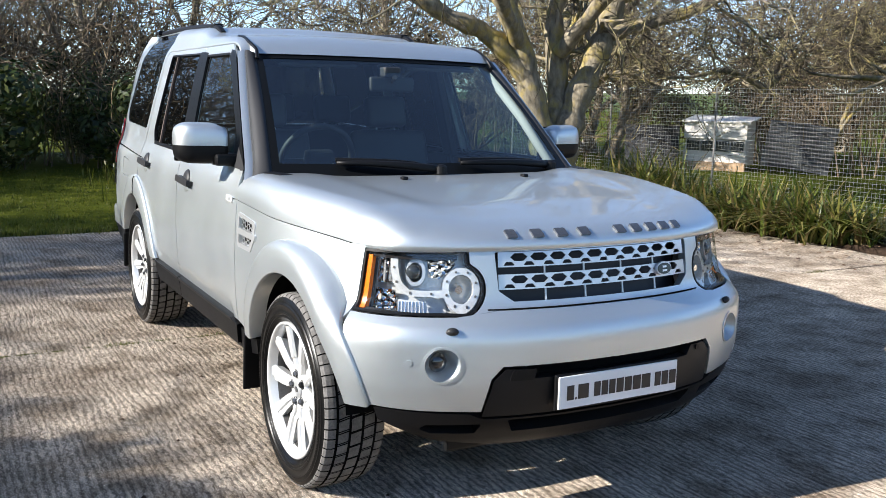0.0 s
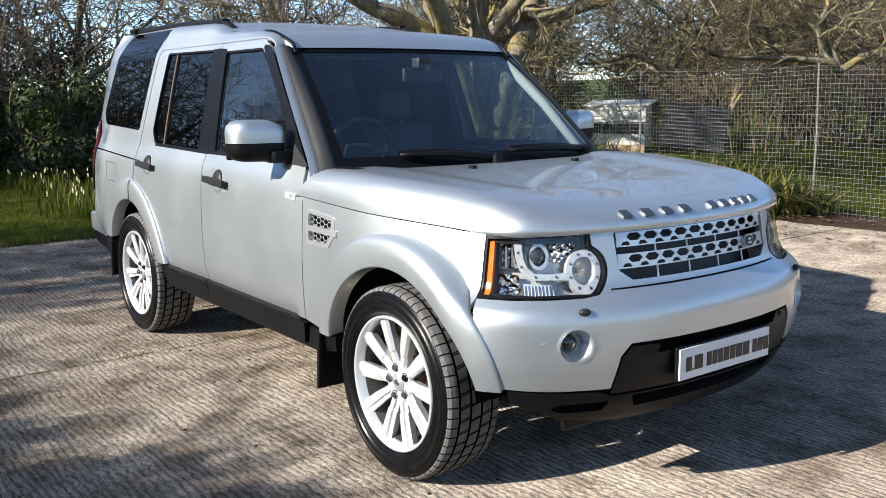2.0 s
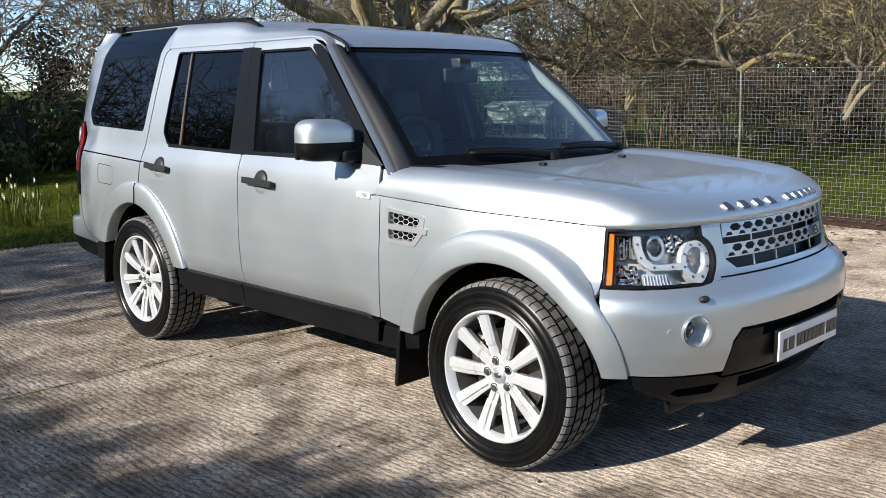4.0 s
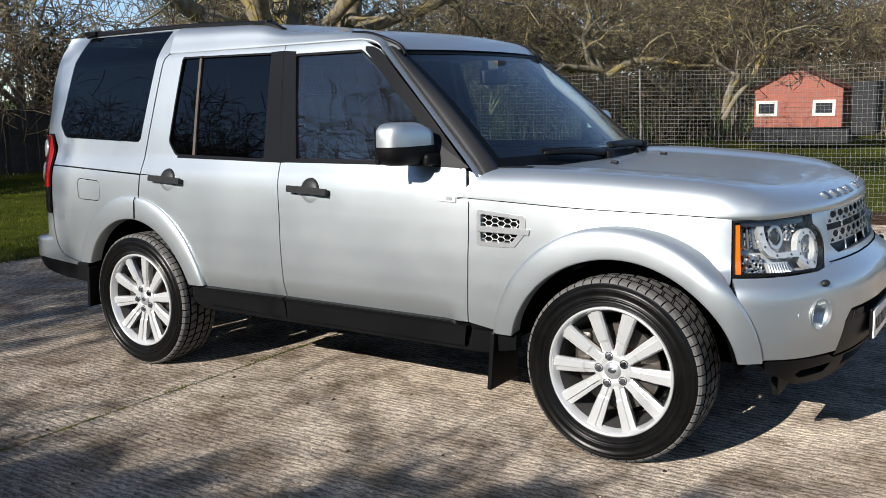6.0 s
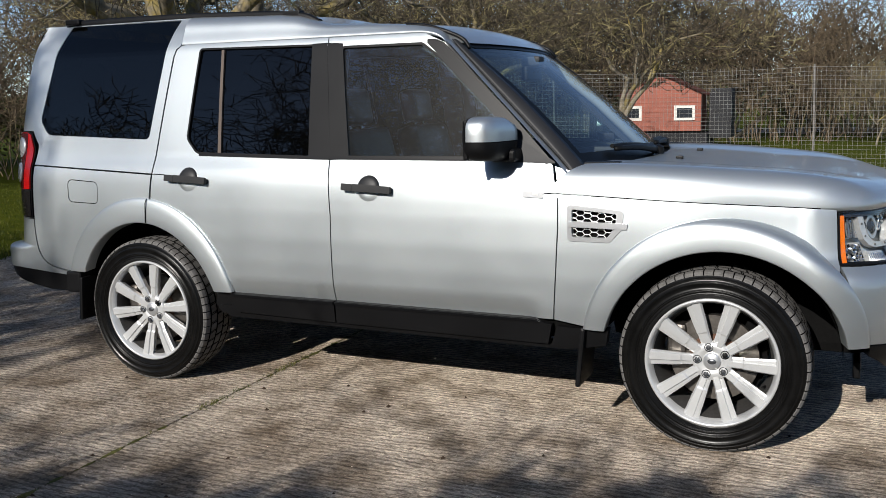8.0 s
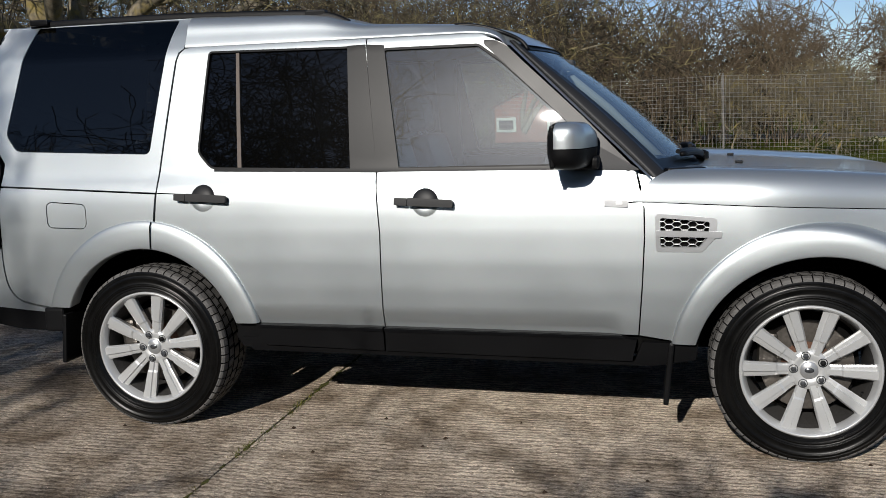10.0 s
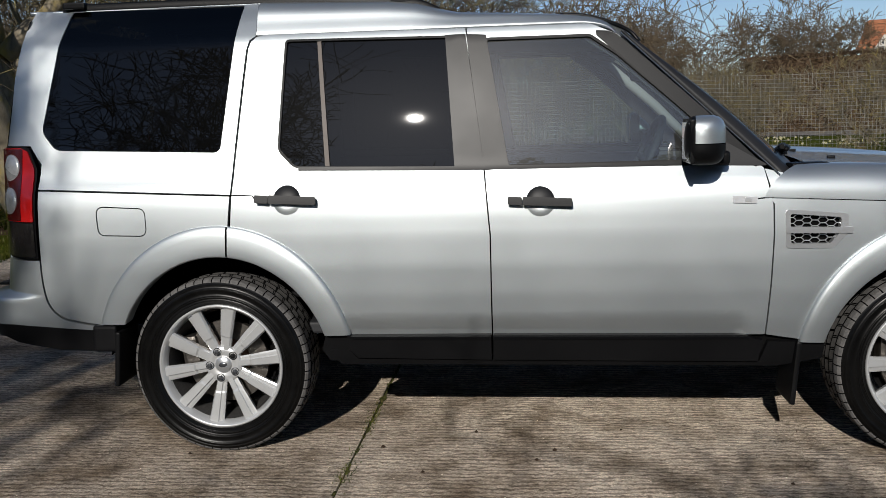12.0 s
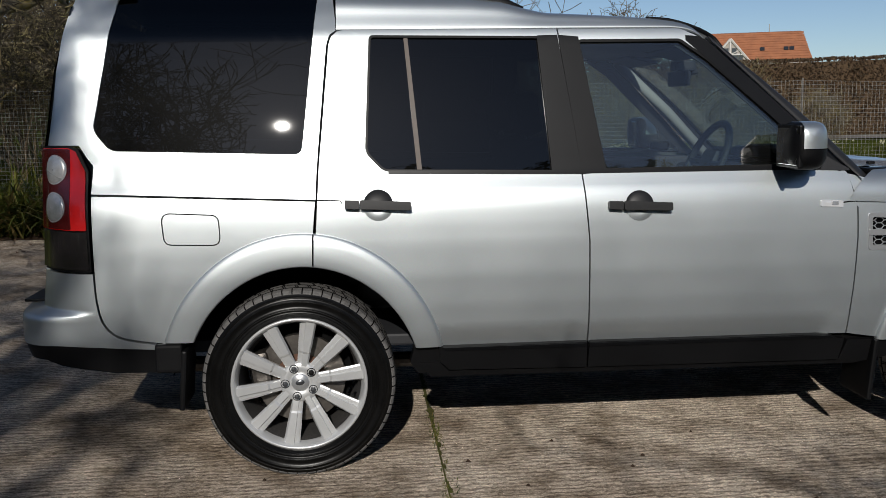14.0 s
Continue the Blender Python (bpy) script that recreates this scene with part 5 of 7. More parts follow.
for zt in (0.990, 0.915):
    holes = []
    w = 0.0815
    for k in range(-5, 6):
        cx = (k + 0.5) * w
        if abs(cx) < 0.415:
            holes.append(fillet([(cx - 0.0365, zt - 0.0180), (cx - 0.019, zt - 0.0048), (cx + 0.019, zt - 0.0048), (cx + 0.0365, zt - 0.0180), (cx + 0.019, zt - 0.0312), (cx - 0.019, zt - 0.0312)], 0.002, 2))
        hx = k * w
        if abs(hx) < 0.41:
            holes.append(fillet([(hx - 0.012, zt - 0.0335), (hx + 0.012, zt - 0.0335), (hx + 0.0250, zt - 0.0462), (hx - 0.0250, zt - 0.0462)], 0.002, 2))
    bar = panel("grille_bar", [(-0.452, zt), (0.452, zt), (0.452, zt - 0.051), (-0.452, zt - 0.051)], front, SATIN, grille, holes=holes, lift=-0.006, thick=0.005, du=0.1, dv=0.1)
for c in np.linspace(-0.26, 0.26, 4):
    for z0, z1 in ((0.945, 0.912), (0.868, 0.826)):
        p, q = Vector(pushed(front, -0.014)(c, z0)), Vector(pushed(front, -0.016)(c, z1))
        part("grille_strut", tube_bm([p, q], 0.0042, 6), SATIN, grille)
badge = panel("badge", nose_circle(0.285, 0.893, 0.044, 32, 0.025), front, SATIN, car, lift=0.006, thick=0.014, du=0.05, dv=0.05, label="dark oval badge with a silver rim")
panel("badge_field", nose_circle(0.285, 0.893, 0.039, 32, 0.0205), front, BADGE_GREEN, badge, lift=0.008, thick=0.003, du=0.05, dv=0.05)
for dz, w in ((0.006, 0.022), (-0.008, 0.026)):
    cb = FY(0.285, 0.893)
    panel("badge_bar", [(cb - w / 2, 0.893 + dz + 0.004), (cb + w / 2, 0.893 + dz + 0.004), (cb + w / 2, 0.893 + dz - 0.003), (cb - w / 2, 0.893 + dz - 0.003)], front, SATIN, badge, lift=0.009, thick=0.001)

part("shut_line", tube_bm([Vector(pushed(front, 0.0005)(c, 0.8008)) for c in np.linspace(-0.50, 0.50, 41)], 0.0028, 6), DARK, grille)
# headlamps
for s in (-1, 1):
    def lamp_fn(k, z, s=s):
        """k runs from the lamp's outer edge towards the middle of the car."""
        return body(U_LAMP + k, z, s)

    outline = LAMP_OUT
    lamp = panel("headlamp", outline, lamp_fn, BLACK_PLASTIC, car, holes=[inset(outline, 0.008)], thick=0.03, lift=0.0, du=0.05, dv=0.05, label="clear headlamp with amber side strip and round reflectors")
    panel("housing", outline, pushed(lamp_fn, -0.075), CARRIER, lamp, thick=0.005, du=0.05, dv=0.05, label="silver lamp housing")
    panel("lamp_side", outline, lamp_fn, LAMP_GREY, lamp, holes=[inset(outline, 0.004)], thick=0.085, lift=-0.004, du=0.05, dv=0.05)
    wide_k = kin + 0.100

    def at(px, py):
        """From a drawing of the lamp, 695 wide and 370 high, to the lamp's surface."""
        f = (px - 160) / 695
        f = f + 0.16 * f * (1 - f)
        return (wide_k * f, 0.993 - (py - 70) / 370 * 0.208)

    def shape(pts, r=0.004):
        return fillet([at(*p) for p in pts], r, 4)

    def ring_at(px, py, r, n=36):
        k, z = at(px, py)
        return [(k + r * math.cos(q), z + r * math.sin(q)) for q in np.linspace(0, 2 * math.pi, n, endpoint=False)]

    panel("amber_strip", shape([(178, 108), (214, 108), (212, 415), (172, 415)]), pushed(lamp_fn, -0.010), AMBER, lamp, thick=0.02, du=0.05, dv=0.03, label="amber reflector strip")
    panel("top_shade", shape([(212, 84), (690, 92), (690, 122), (212, 118)]), pushed(lamp_fn, -0.016), SMOKE, lamp, thick=0.02, du=0.05, dv=0.03)
    panel("bottom_shade", shape([(215, 405), (770, 420), (700, 436), (215, 434)]), pushed(lamp_fn, -0.016), BLACK_PLASTIC, lamp, thick=0.02, du=0.05, dv=0.03)
    k2, z2 = at(712, 290)
    k1, z1 = at(472, 195)
    sweep = [(k2 + 0.0705 * math.cos(q), z2 + 0.0705 * math.sin(q)) for q in np.linspace(math.pi * 1.02, -math.pi * 0.86, 40)]
    arm = [at(*p) for p in ((320, 96), (366, 96), (372, 160), (380, 205), (402, 262), (446, 298), (520, 303))]
    under = [at(*p) for p in ((560, 338), (450, 336), (396, 318), (356, 275), (334, 200))]
    carrier = panel("carrier", arm + sweep + under, pushed(lamp_fn, -0.018), CARRIER, lamp, holes=[ring_at(712, 290, 0.0475)], thick=0.028, du=0.04, dv=0.04, label="clear lamp carrier with bolt heads")
    for q in np.linspace(0.35, 2 * math.pi + 0.35, 8, endpoint=False):
        c = (k2 + 0.059 * math.cos(q), z2 + 0.059 * math.sin(q))
        panel("carrier_bolt", [(c[0] + 0.0045 * math.cos(a), c[1] + 0.0045 * math.sin(a)) for a in np.linspace(0, 6.283, 8, endpoint=False)], pushed(lamp_fn, -0.015), STEEL, lamp, thick=0.004)
    for p in ((348, 170), (368, 255), (450, 317), (560, 320)):
        panel("carrier_bolt", ring_at(*p, 0.0045, 8), pushed(lamp_fn, -0.015), STEEL, lamp, thick=0.004)
    panel("inner_ring", ring_at(472, 195, 0.046), pushed(lamp_fn, -0.030), SATIN, lamp, holes=[ring_at(472, 195, 0.033)], thick=0.035, du=0.04, dv=0.04)
    for k, z, r, depth in ((k2, z2, 0.0475, 0.050), (k1, z1, 0.033, 0.040)):
        rows = []
        for t in np.linspace(0, 1, 8):
            rr = max(r * math.sqrt(max(0.0, 1 - t * t)), 0.002)
            rows.append([tuple(pushed(lamp_fn, -0.030 - depth * t)(k + rr * math.cos(q), z + rr * math.sin(q))) for q in np.linspace(0, 2 * math.pi, 32, endpoint=False)])
        part("reflector", grid_bm(rows, close=True), CARRIER if r > 0.04 else SATIN, lamp, smooth=True)
    p = Vector(pushed(lamp_fn, -0.036)(k1, z1))
    bm = bmesh.new()
    bmesh.ops.create_uvsphere(bm, u_segments=24, v_segments=14, radius=0.029)
    bmesh.ops.translate(bm, verts=bm.verts, vec=p - Vector((0.012, 0, 0)))
    part("projector_lens", bm, HOUSE_GLASS, lamp, smooth=True)
    p = Vector(pushed(lamp_fn, -0.070)(k2 - 0.012, z2 + 0.004))
    part("bulb_cap", tube_bm([p, p + Vector((0.040, s * 0.012, 0))], [0.017, 0.013], 14), CHROME, lamp)
    panel("upper_reflector", shape([(540, 112), (684, 112), (684, 150), (640, 200), (600, 235), (545, 220)]), pushed(lamp_fn, -0.045), FACET, lamp, thick=0.02, du=0.03, dv=0.03)
    for a, b in (((550, 118), (600, 190)), ((600, 118), (650, 180)), ((650, 116), (684, 140))):
        panel("reflector_facet", shape([a, (b[0], a[1]), (b[0] - 8, b[1]), (a[0] + 10, b[1] - 8)], 0.001), pushed(lamp_fn, -0.036), FACET, lamp, thick=0.006)
    panel("side_reflector", shape([(228, 118), (318, 122), (335, 205), (352, 262), (228, 268)]), pushed(lamp_fn, -0.046), FACET, lamp, thick=0.01, du=0.02, dv=0.02)
    for k in range(5):
        panel("reflector_facet", shape([(232 + 18 * k, 128), (243 + 18 * k, 128), (246 + 19 * k, 258), (233 + 19 * k, 258)], 0.001), pushed(lamp_fn, -0.040), FACET if k % 2 else LAMP_GREY, lamp, thick=0.005)
    panel("side_reflector", shape([(232, 300), (350, 305), (372, 395), (232, 398)]), pushed(lamp_fn, -0.040), FACET, lamp, thick=0.01, du=0.02, dv=0.02)
    panel("bulb_cap", ring_at(268, 348, 0.009, 12), pushed(lamp_fn, -0.034), STEEL, lamp, thick=0.006)
    panel("light_bar", shape([(378, 352), (535, 362), (552, 414), (388, 414)]), pushed(lamp_fn, -0.026), CARRIER, lamp, thick=0.02, du=0.02, dv=0.03, label="ribbed white light bar")
    for k in range(8):
        panel("lamp_rib", shape([(388 + 19 * k, 364), (392 + 19 * k, 364), (396 + 19 * k, 410), (392 + 19 * k, 410)], 0.0), pushed(lamp_fn, -0.022), CHROME, lamp, thick=0.006)
    lens = panel("lamp_lens", inset(outline, 0.004), pushed(lamp_fn, 0.001), GLASS_LAMP, lamp, thick=0.004, du=0.04, dv=0.04, label="clear lens")
    lens.visible_shadow = False

# bonnet: flat field, rounded shoulders and nose
def bonnet_at(a, b):
    """a: -1 to 1 across, b: 0 at the screen to 1 at the lamps."""
    sgn, aa = (-1 if a < 0 else 1), abs(a)
    flat, nose = 0.80, 0.72
    ta = max(0.0, (aa - flat) / (1 - flat))
    tb = max(0.0, (b - nose) / (1 - nose))
    qa, qb = ta * math.pi / 2, tb * math.pi / 2
    x0 = 1.065 - 0.20 * aa ** 2 - 0.095 * ease(aa, 0.75, 1.0)
    edge = abs(FY_TOP(aa))
    x1 = edge
    rx, ry = 0.17, 0.105
    xs = x0 + (x1 - rx - x0) * min(1.0, b / nose)
    x = xs + rx * math.sin(qb)
    wide = body(min(max(x, 0.8), 1.94), 1.035 - 0.03 * ease(x, 0.8, 1.92), 1)[1] + 0.002
    y = (wide - ry) * min(1.0, aa / flat) + ry * math.sin(qa)
    top = 1.158 - 0.052 * ease(x, 1.0, 2.15) - 0.030 * ease(x, 1.75, 2.15) + 0.014 * ease(aa, 0.50, 0.66) * (1 - ease(x, 1.6, 2.1)) - 0.006 * aa * aa
    low = 1.0472 - 0.0449 * min(max(0.0, x - 0.788), 1.137)
    z = low + (top - low) * math.cos(qa) ** 0.9 * max(0.0, math.cos(qb)) ** 0.75
    return (x, sgn * y, z)


TOP_Y = np.linspace(0, 0.83, 40)
TOP_X = np.array([front(FY(y, 1.0) if y > 0 else 0.0, 1.0)[0] + 0.004 for y in TOP_Y])


def FY_TOP(aa):
    return float(np.interp(0.815 * aa, TOP_Y, TOP_X))


rows = [[bonnet_at(a, b) for a in np.concatenate([np.linspace(-1, -0.8, 10), np.linspace(-0.78, 0.78, 40), np.linspace(0.8, 1, 10)])] for b in np.concatenate([np.linspace(0, 0.70, 24), np.linspace(0.72, 1, 16)])]
rows.append([(p[0] - 0.02 if abs(p[1]) < 0.8 else p[0], p[1] * 0.985, p[2] - 0.012) for p in rows[-1]])
bm = grid_bm(rows)
bonnet = part("bonnet", bm, PAINT, car, smooth=True, label="silver bonnet with dark raised badge shapes")
for k, y in enumerate((-0.372, -0.272, -0.174, -0.074, 0.092, 0.172, 0.250, 0.324, 0.394)):
    def on_bonnet(q, z):
        """A spot of the bonnet's nose by its y and height."""
        a, lo, hi = q * 0.80 / 0.703, 0.73, 1.0
        for _ in range(14):
            mid = (lo + hi) / 2
            lo, hi = (mid, hi) if bonnet_at(a, mid)[2] > z else (lo, mid)
        return bonnet_at(a, lo)
    w = 0.022 if k not in (0, 8) else 0.019
    panel("badge_block", fillet([(y - w, 1.0555), (y + w, 1.0555), (y + w, 1.034), (y - w, 1.034)], 0.003, 2), on_bonnet, LETTER_GREY, bonnet, lift=0.007, thick=0.008, du=0.05, dv=0.02)
for y in (-0.30, 0.30):
    p = min((bonnet_at(y, b) for b in np.linspace(0.02, 0.2, 30)), key=lambda q: abs(q[0] - 1.20))
    bm = box_bm((0.032, 0.026, 0.014), (p[0], y * 1.03, p[2] + 0.006), 0.005)
    part("screen_washer", bm, BLACK_PLASTIC, bonnet)

# cowl, screen, pillars
rows = [[(1.16 - 0.25 * (y / 0.86) ** 2 - 0.16 * t, y, 1.146 - 0.012 * abs(y) ** 2 + 0.0 - 0.018 * math.sin(t * 3.14)) for y in np.linspace(-0.86, 0.86, 21)] for t in np.linspace(0, 1, 5)]
part("cowl", grid_bm(rows), BLACK_PLASTIC, car, smooth=True)


def screen_at(a, t, lift=0.0):
    """a across, t from the base (0) to the roof (1)."""
    y = a * (0.790 - 0.130 * t)
    x = (1.035 - 0.145 * a * a) + ((0.343 - 0.078 * a * a) - (1.035 - 0.145 * a * a)) * t
    z = 1.150 + (1.700 - 1.150) * t - 0.004 * a * a * t
    k = math.sin(math.pi * t) * 0.020 + lift
    return (x + k * 0.62, y, z + k * 0.78)


rows = [[screen_at(a, t) for a in np.linspace(-1, 1, 25)] for t in np.linspace(0, 1, 13)]
screen = part("windscreen", grid_bm(rows), GLASS_CLEAR, car, smooth=True, label="raked windscreen with a dark edge band")
screen.visible_shadow = False
band = grid_bm([[screen_at(a, t, 0.003) for a in np.linspace(-1, 1, 25)] for t in (0, 0.045, 0.085)])
grid_bm([[screen_at(a, t, 0.003) for a in np.linspace(-1, 1, 25)] for t in (0.955, 1.0)], bm=band)
for e in (-1, 1):
    grid_bm([[screen_at(e * a, t, 0.003) for a in (0.955, 1.0)] for t in np.linspace(0, 1, 13)], bm=band)
part("edge_band", band, CERAMIC, screen, smooth=True)
part("rain_sensor", box_bm((0.10, 0.09, 0.05), screen_at(0.0, 0.90, -0.03), 0.01), CABIN, screen)
for s in (-1, 1):
    rows, strip = [], []
    for t in np.linspace(-0.05, 1, 16):
        a = Vector(screen_at(s * 1.0, t, 0.004))
        u = 0.806 + (0.236 - 0.806) * t
        skin = Vector(pushed(right if s < 0 else left, 0.002)(u, 1.158 + (1.706 - 1.158) * t))
        b = skin + Vector((0.004, -s * 0.036, 0.004))
        strip.append([skin + Vector((-0.001, -s * 0.001, -0.001)), skin * 0.5 + b * 0.5 + Vector((0.001, 0, 0.001)), b, b + Vector((0.002, -s * 0.02, -0.008))])
        mid = (a + b) / 2 + Vector((0.007, s * 0.012, 0.007))
        rows.append([a + Vector((-0.01, -s * 0.004, -0.02)), a, a * 0.75 + b * 0.25 + (mid - (a + b) / 2) * 0.75, mid, a * 0.25 + b * 0.75 + (mid - (a + b) / 2) * 0.75, b + Vector((0.004, 0, 0.004)), b + Vector((0, -s * 0.02, -0.004))])
    part("a_pillar", grid_bm(rows), PILLAR_MATT, car, smooth=True, label="dark grey windscreen pillar")
    part("pillar_return", grid_bm(strip), PAINT, car, smooth=True, label="silver edge beside the windscreen pillar")
    # black finisher where the pillar meets the roof
    line = [Vector(screen_at(s * 1.0, 0.93, 0.012)), Vector(screen_at(s * 1.0, 1.0, 0.024)), Vector((0.20, s * 0.668, 1.752)), Vector((0.10, s * 0.664, 1.781)), Vector((0.0, s * 0.660, 1.790))]
    part("roof_finisher", tube_bm(curve_through(line, 5), 0.009, 8), PILLAR_BLACK, car, smooth=True)
    # inner trim seen through the glass; driver's side coloured dark to stand for its shade
    part("pillar_trim", tube_bm([(0.86, s * 0.765, 1.11), (0.56, s * 0.712, 1.41), (0.25, s * 0.655, 1.675)], 0.027, 8), CABIN_LIGHT if s > 0 else CABIN, car, smooth=True)
# wipers
for ends in ((-0.66, 0.060, -0.06, 0.012), (0.10, 0.055, 0.80, 0.020)):
    line = [Vector(screen_at(ends[0] + (ends[2] - ends[0]) * t, ends[1] + (ends[3] - ends[1]) * t, 0.030 + 0.012 * math.sin(3.14 * t))) for t in np.linspace(0, 1, 10)]
    wiper = part("wiper", tube_bm(line, [0.010 + 0.010 * k / 9 for k in range(10)], 8), BLACK_PLASTIC, car, smooth=True)
    part("wiper_blade", tube_bm([p + Vector((-0.016, 0, 0.012)) for p in line[:8]], 0.011, 6), BLACK_PLASTIC, wiper)
    pivot = part("wiper_pivot", lathe_bm([(0.030, -0.02), (0.028, 0.012), (0.012, 0.022), (0.0, 0.024)], 16, "Z"), BLACK_PLASTIC, wiper)
    pivot.location = line[-1] + Vector((0.01, 0, 0))
for y in (-0.80, 0.80):
    part("cowl_end", box_bm((0.16, 0.07, 0.028), (0.965, y * 0.99, 1.158), 0.012, 2, Matrix.Rotation(radians(12 if y < 0 else -12), 4, "Z")), BLACK_PLASTIC, car)

# roof: front part and the raised rear part
def roof_z(x):
    return float(np.interp(x, [-2.3, -2.1, -1.4, -0.72, -0.60, -0.50, -0.42, -0.2, 0.0, 0.12, 0.22, 0.30, 0.34], [1.898, 1.905, 1.900, 1.880, 1.868, 1.840, 1.822, 1.812, 1.800, 1.786, 1.765, 1.742, 1.728]))


def roof_row(x, edge_z):
    u = min(max(x, -2.30), 0.215)
    ey, zt = -body(u, edge_z, -1)[1], roof_z(x)
    ez = edge_z - 0.030 * ease(x, 0.10, 0.30)
    gap = zt - ez
    inn = ey - 0.055 - 0.25 * max(0, gap - 0.06)
    half = [(ey - 0.004, ez - 0.012), (ey, ez), (ey - 0.008 - gap * 0.10, ez + gap * 0.35), (inn + 0.015 + gap * 0.1, ez + gap * 0.72), (inn - 0.02, zt - 0.006), (inn - 0.10, zt), (0.30, zt + 0.012), (0.0, zt + 0.016)]
    c = curve_through(half, 4)
    bow = 0.075 * ease(x, 0.0, 0.34)
    pts = [(x + bow * (1 - (p[0] / max(ey, 0.01)) ** 2) * (1 if x > 0.0 else 0), -p[0], p[1]) for p in c]
    return pts + [(p[0], -p[1], p[2]) for p in pts[-2::-1]]


rows = [roof_row(x, 1.7535) for x in np.concatenate([np.linspace(-1.262, -0.75, 8), np.linspace(-0.72, -0.38, 12), np.linspace(-0.34, 0.06, 9)])]
last, prev = rows[-1], rows[-2]
for k in range(1, 9):
    t = k / 8
    row = []
    for p, q in zip(last, prev):
        a = max(-1.0, min(1.0, p[1] / 0.655))
        end = Vector(screen_at(a, 0.985, 0.010))
        if abs(p[1]) > 0.655:
            end = Vector(screen_at(a, 0.99, 0.010)) + Vector((-0.05, p[1] - math.copysign(0.655, p[1]), -0.45 * (abs(p[1]) - 0.655)))
        ctrl = Vector(p) + (Vector(p) - Vector(q)).normalized() * 0.17
        row.append(tuple(Vector(p) * (1 - t) ** 2 + ctrl * 2 * t * (1 - t) + end * t * t))
    rows.append(row)
part("roof", grid_bm(rows), PAINT, car, smooth=True)
rows = [roof_row(x, 1.888) for x in np.linspace(-2.30, -1.262, 13)]
part("rear_roof", grid_bm(rows), PAINT, car, smooth=True, label="raised rear roof")
for s in (-1, 1):
    pts = curve_through([(-0.50, s * 0.598, 1.836), (-0.60, s * 0.598, 1.874), (-0.80, s * 0.596, 1.892), (-1.4, s * 0.590, 1.909), (-2.05, s * 0.578, 1.910), (-2.16, s * 0.575, 1.892)], 8)
    bm = bmesh.new()
    rows = []
    for p in pts:
        rows.append([(p[0], p[1] + 0.019 * cy, p[2] + 0.009 * cz) for cy, cz in ((-1, -2), (-1, 0.2), (-0.6, 1), (0.6, 1), (1, 0.2), (1, -2))])
    part("roof_rail", grid_bm(rows), BLACK_PLASTIC, car, smooth=True)
    for x in (-0.66, -2.10):
        part("rail_foot", box_bm((0.10, 0.05, 0.03), (x, s * 0.592, roof_z(x) + 0.006), 0.008), BLACK_PLASTIC, car)
# tail
panel("tailgate", [(-0.80, 1.28), (-0.80, 0.80), (0.80, 0.80), (0.80, 1.28)], rear, PAINT, car, gap=0.004, du=0.1, dv=0.08)
panel("rear_window", fillet([(-0.70, 1.85), (0.70, 1.85), (0.80, 1.30), (-0.80, 1.30)], 0.03), rear, GLASS_PRIVACY, car, du=0.1, dv=0.08, thick=0.006)
half = [(-(u - U_BACK), z) for u, z in [tuple(p) for p in curve_through([(-2.199, 0.836), (-2.195, 0.73), (-2.177, 0.641), (-2.129, 0.587), (-2.052, 0.564), (-1.965, 0.550)], 4)] + [(-1.965, 0.532), (-2.10, 0.540), (-2.35, 0.562)]]
rear_bumper_out = half + [(-x, z) for x, z in half[::-1]]
rb = panel("rear_bumper", rear_bumper_out, rear, PAINT, car, du=0.05, dv=0.010, thick=0.03, label="silver rear bumper over black")
half = [(-(u - U_BACK), z) for u, z in ((-1.960, 0.528), (-2.10, 0.536), (-2.30, 0.556), (-2.42, 0.562))]
lowh = [(-(u - U_BACK), z) for u, z in ((-1.945, 0.435), (-2.15, 0.440), (-2.35, 0.475), (-2.42, 0.500))]
panel("rear_valance", half + [(-x, z) for x, z in half[::-1]] + [(-x, z) for x, z in lowh] + lowh[::-1], rear, BLACK_PLASTIC, rb, lift=-0.006, thick=0.05, du=0.08, dv=0.03)
part("bumper_step", box_bm((0.10, 1.30, 0.012), (-2.50, 0, 0.692), 0.004), BLACK_PLASTIC, rb)

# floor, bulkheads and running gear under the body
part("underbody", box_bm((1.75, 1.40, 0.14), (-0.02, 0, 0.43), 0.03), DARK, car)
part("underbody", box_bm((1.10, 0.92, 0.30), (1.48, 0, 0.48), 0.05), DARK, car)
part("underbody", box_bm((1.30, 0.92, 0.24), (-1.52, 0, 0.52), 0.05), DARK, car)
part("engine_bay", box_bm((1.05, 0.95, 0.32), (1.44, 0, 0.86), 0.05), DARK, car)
for x in (1.4425, -1.4425):
    part("axle", tube_bm([(x, -0.70, 0.37), (x, 0.70, 0.37)], 0.045, 10), STEEL, car)
    for s in (-1, 1):
        part("suspension_arm", tube_bm([(x - 0.12, s * 0.45, 0.30), (x - 0.03, s * 0.68, 0.29)], 0.03, 8), RUST, car)
part("exhaust", tube_bm([(-0.6, -0.35, 0.30), (-1.9, -0.42, 0.34), (-2.2, -0.45, 0.36)], 0.035, 10), STEEL, car)

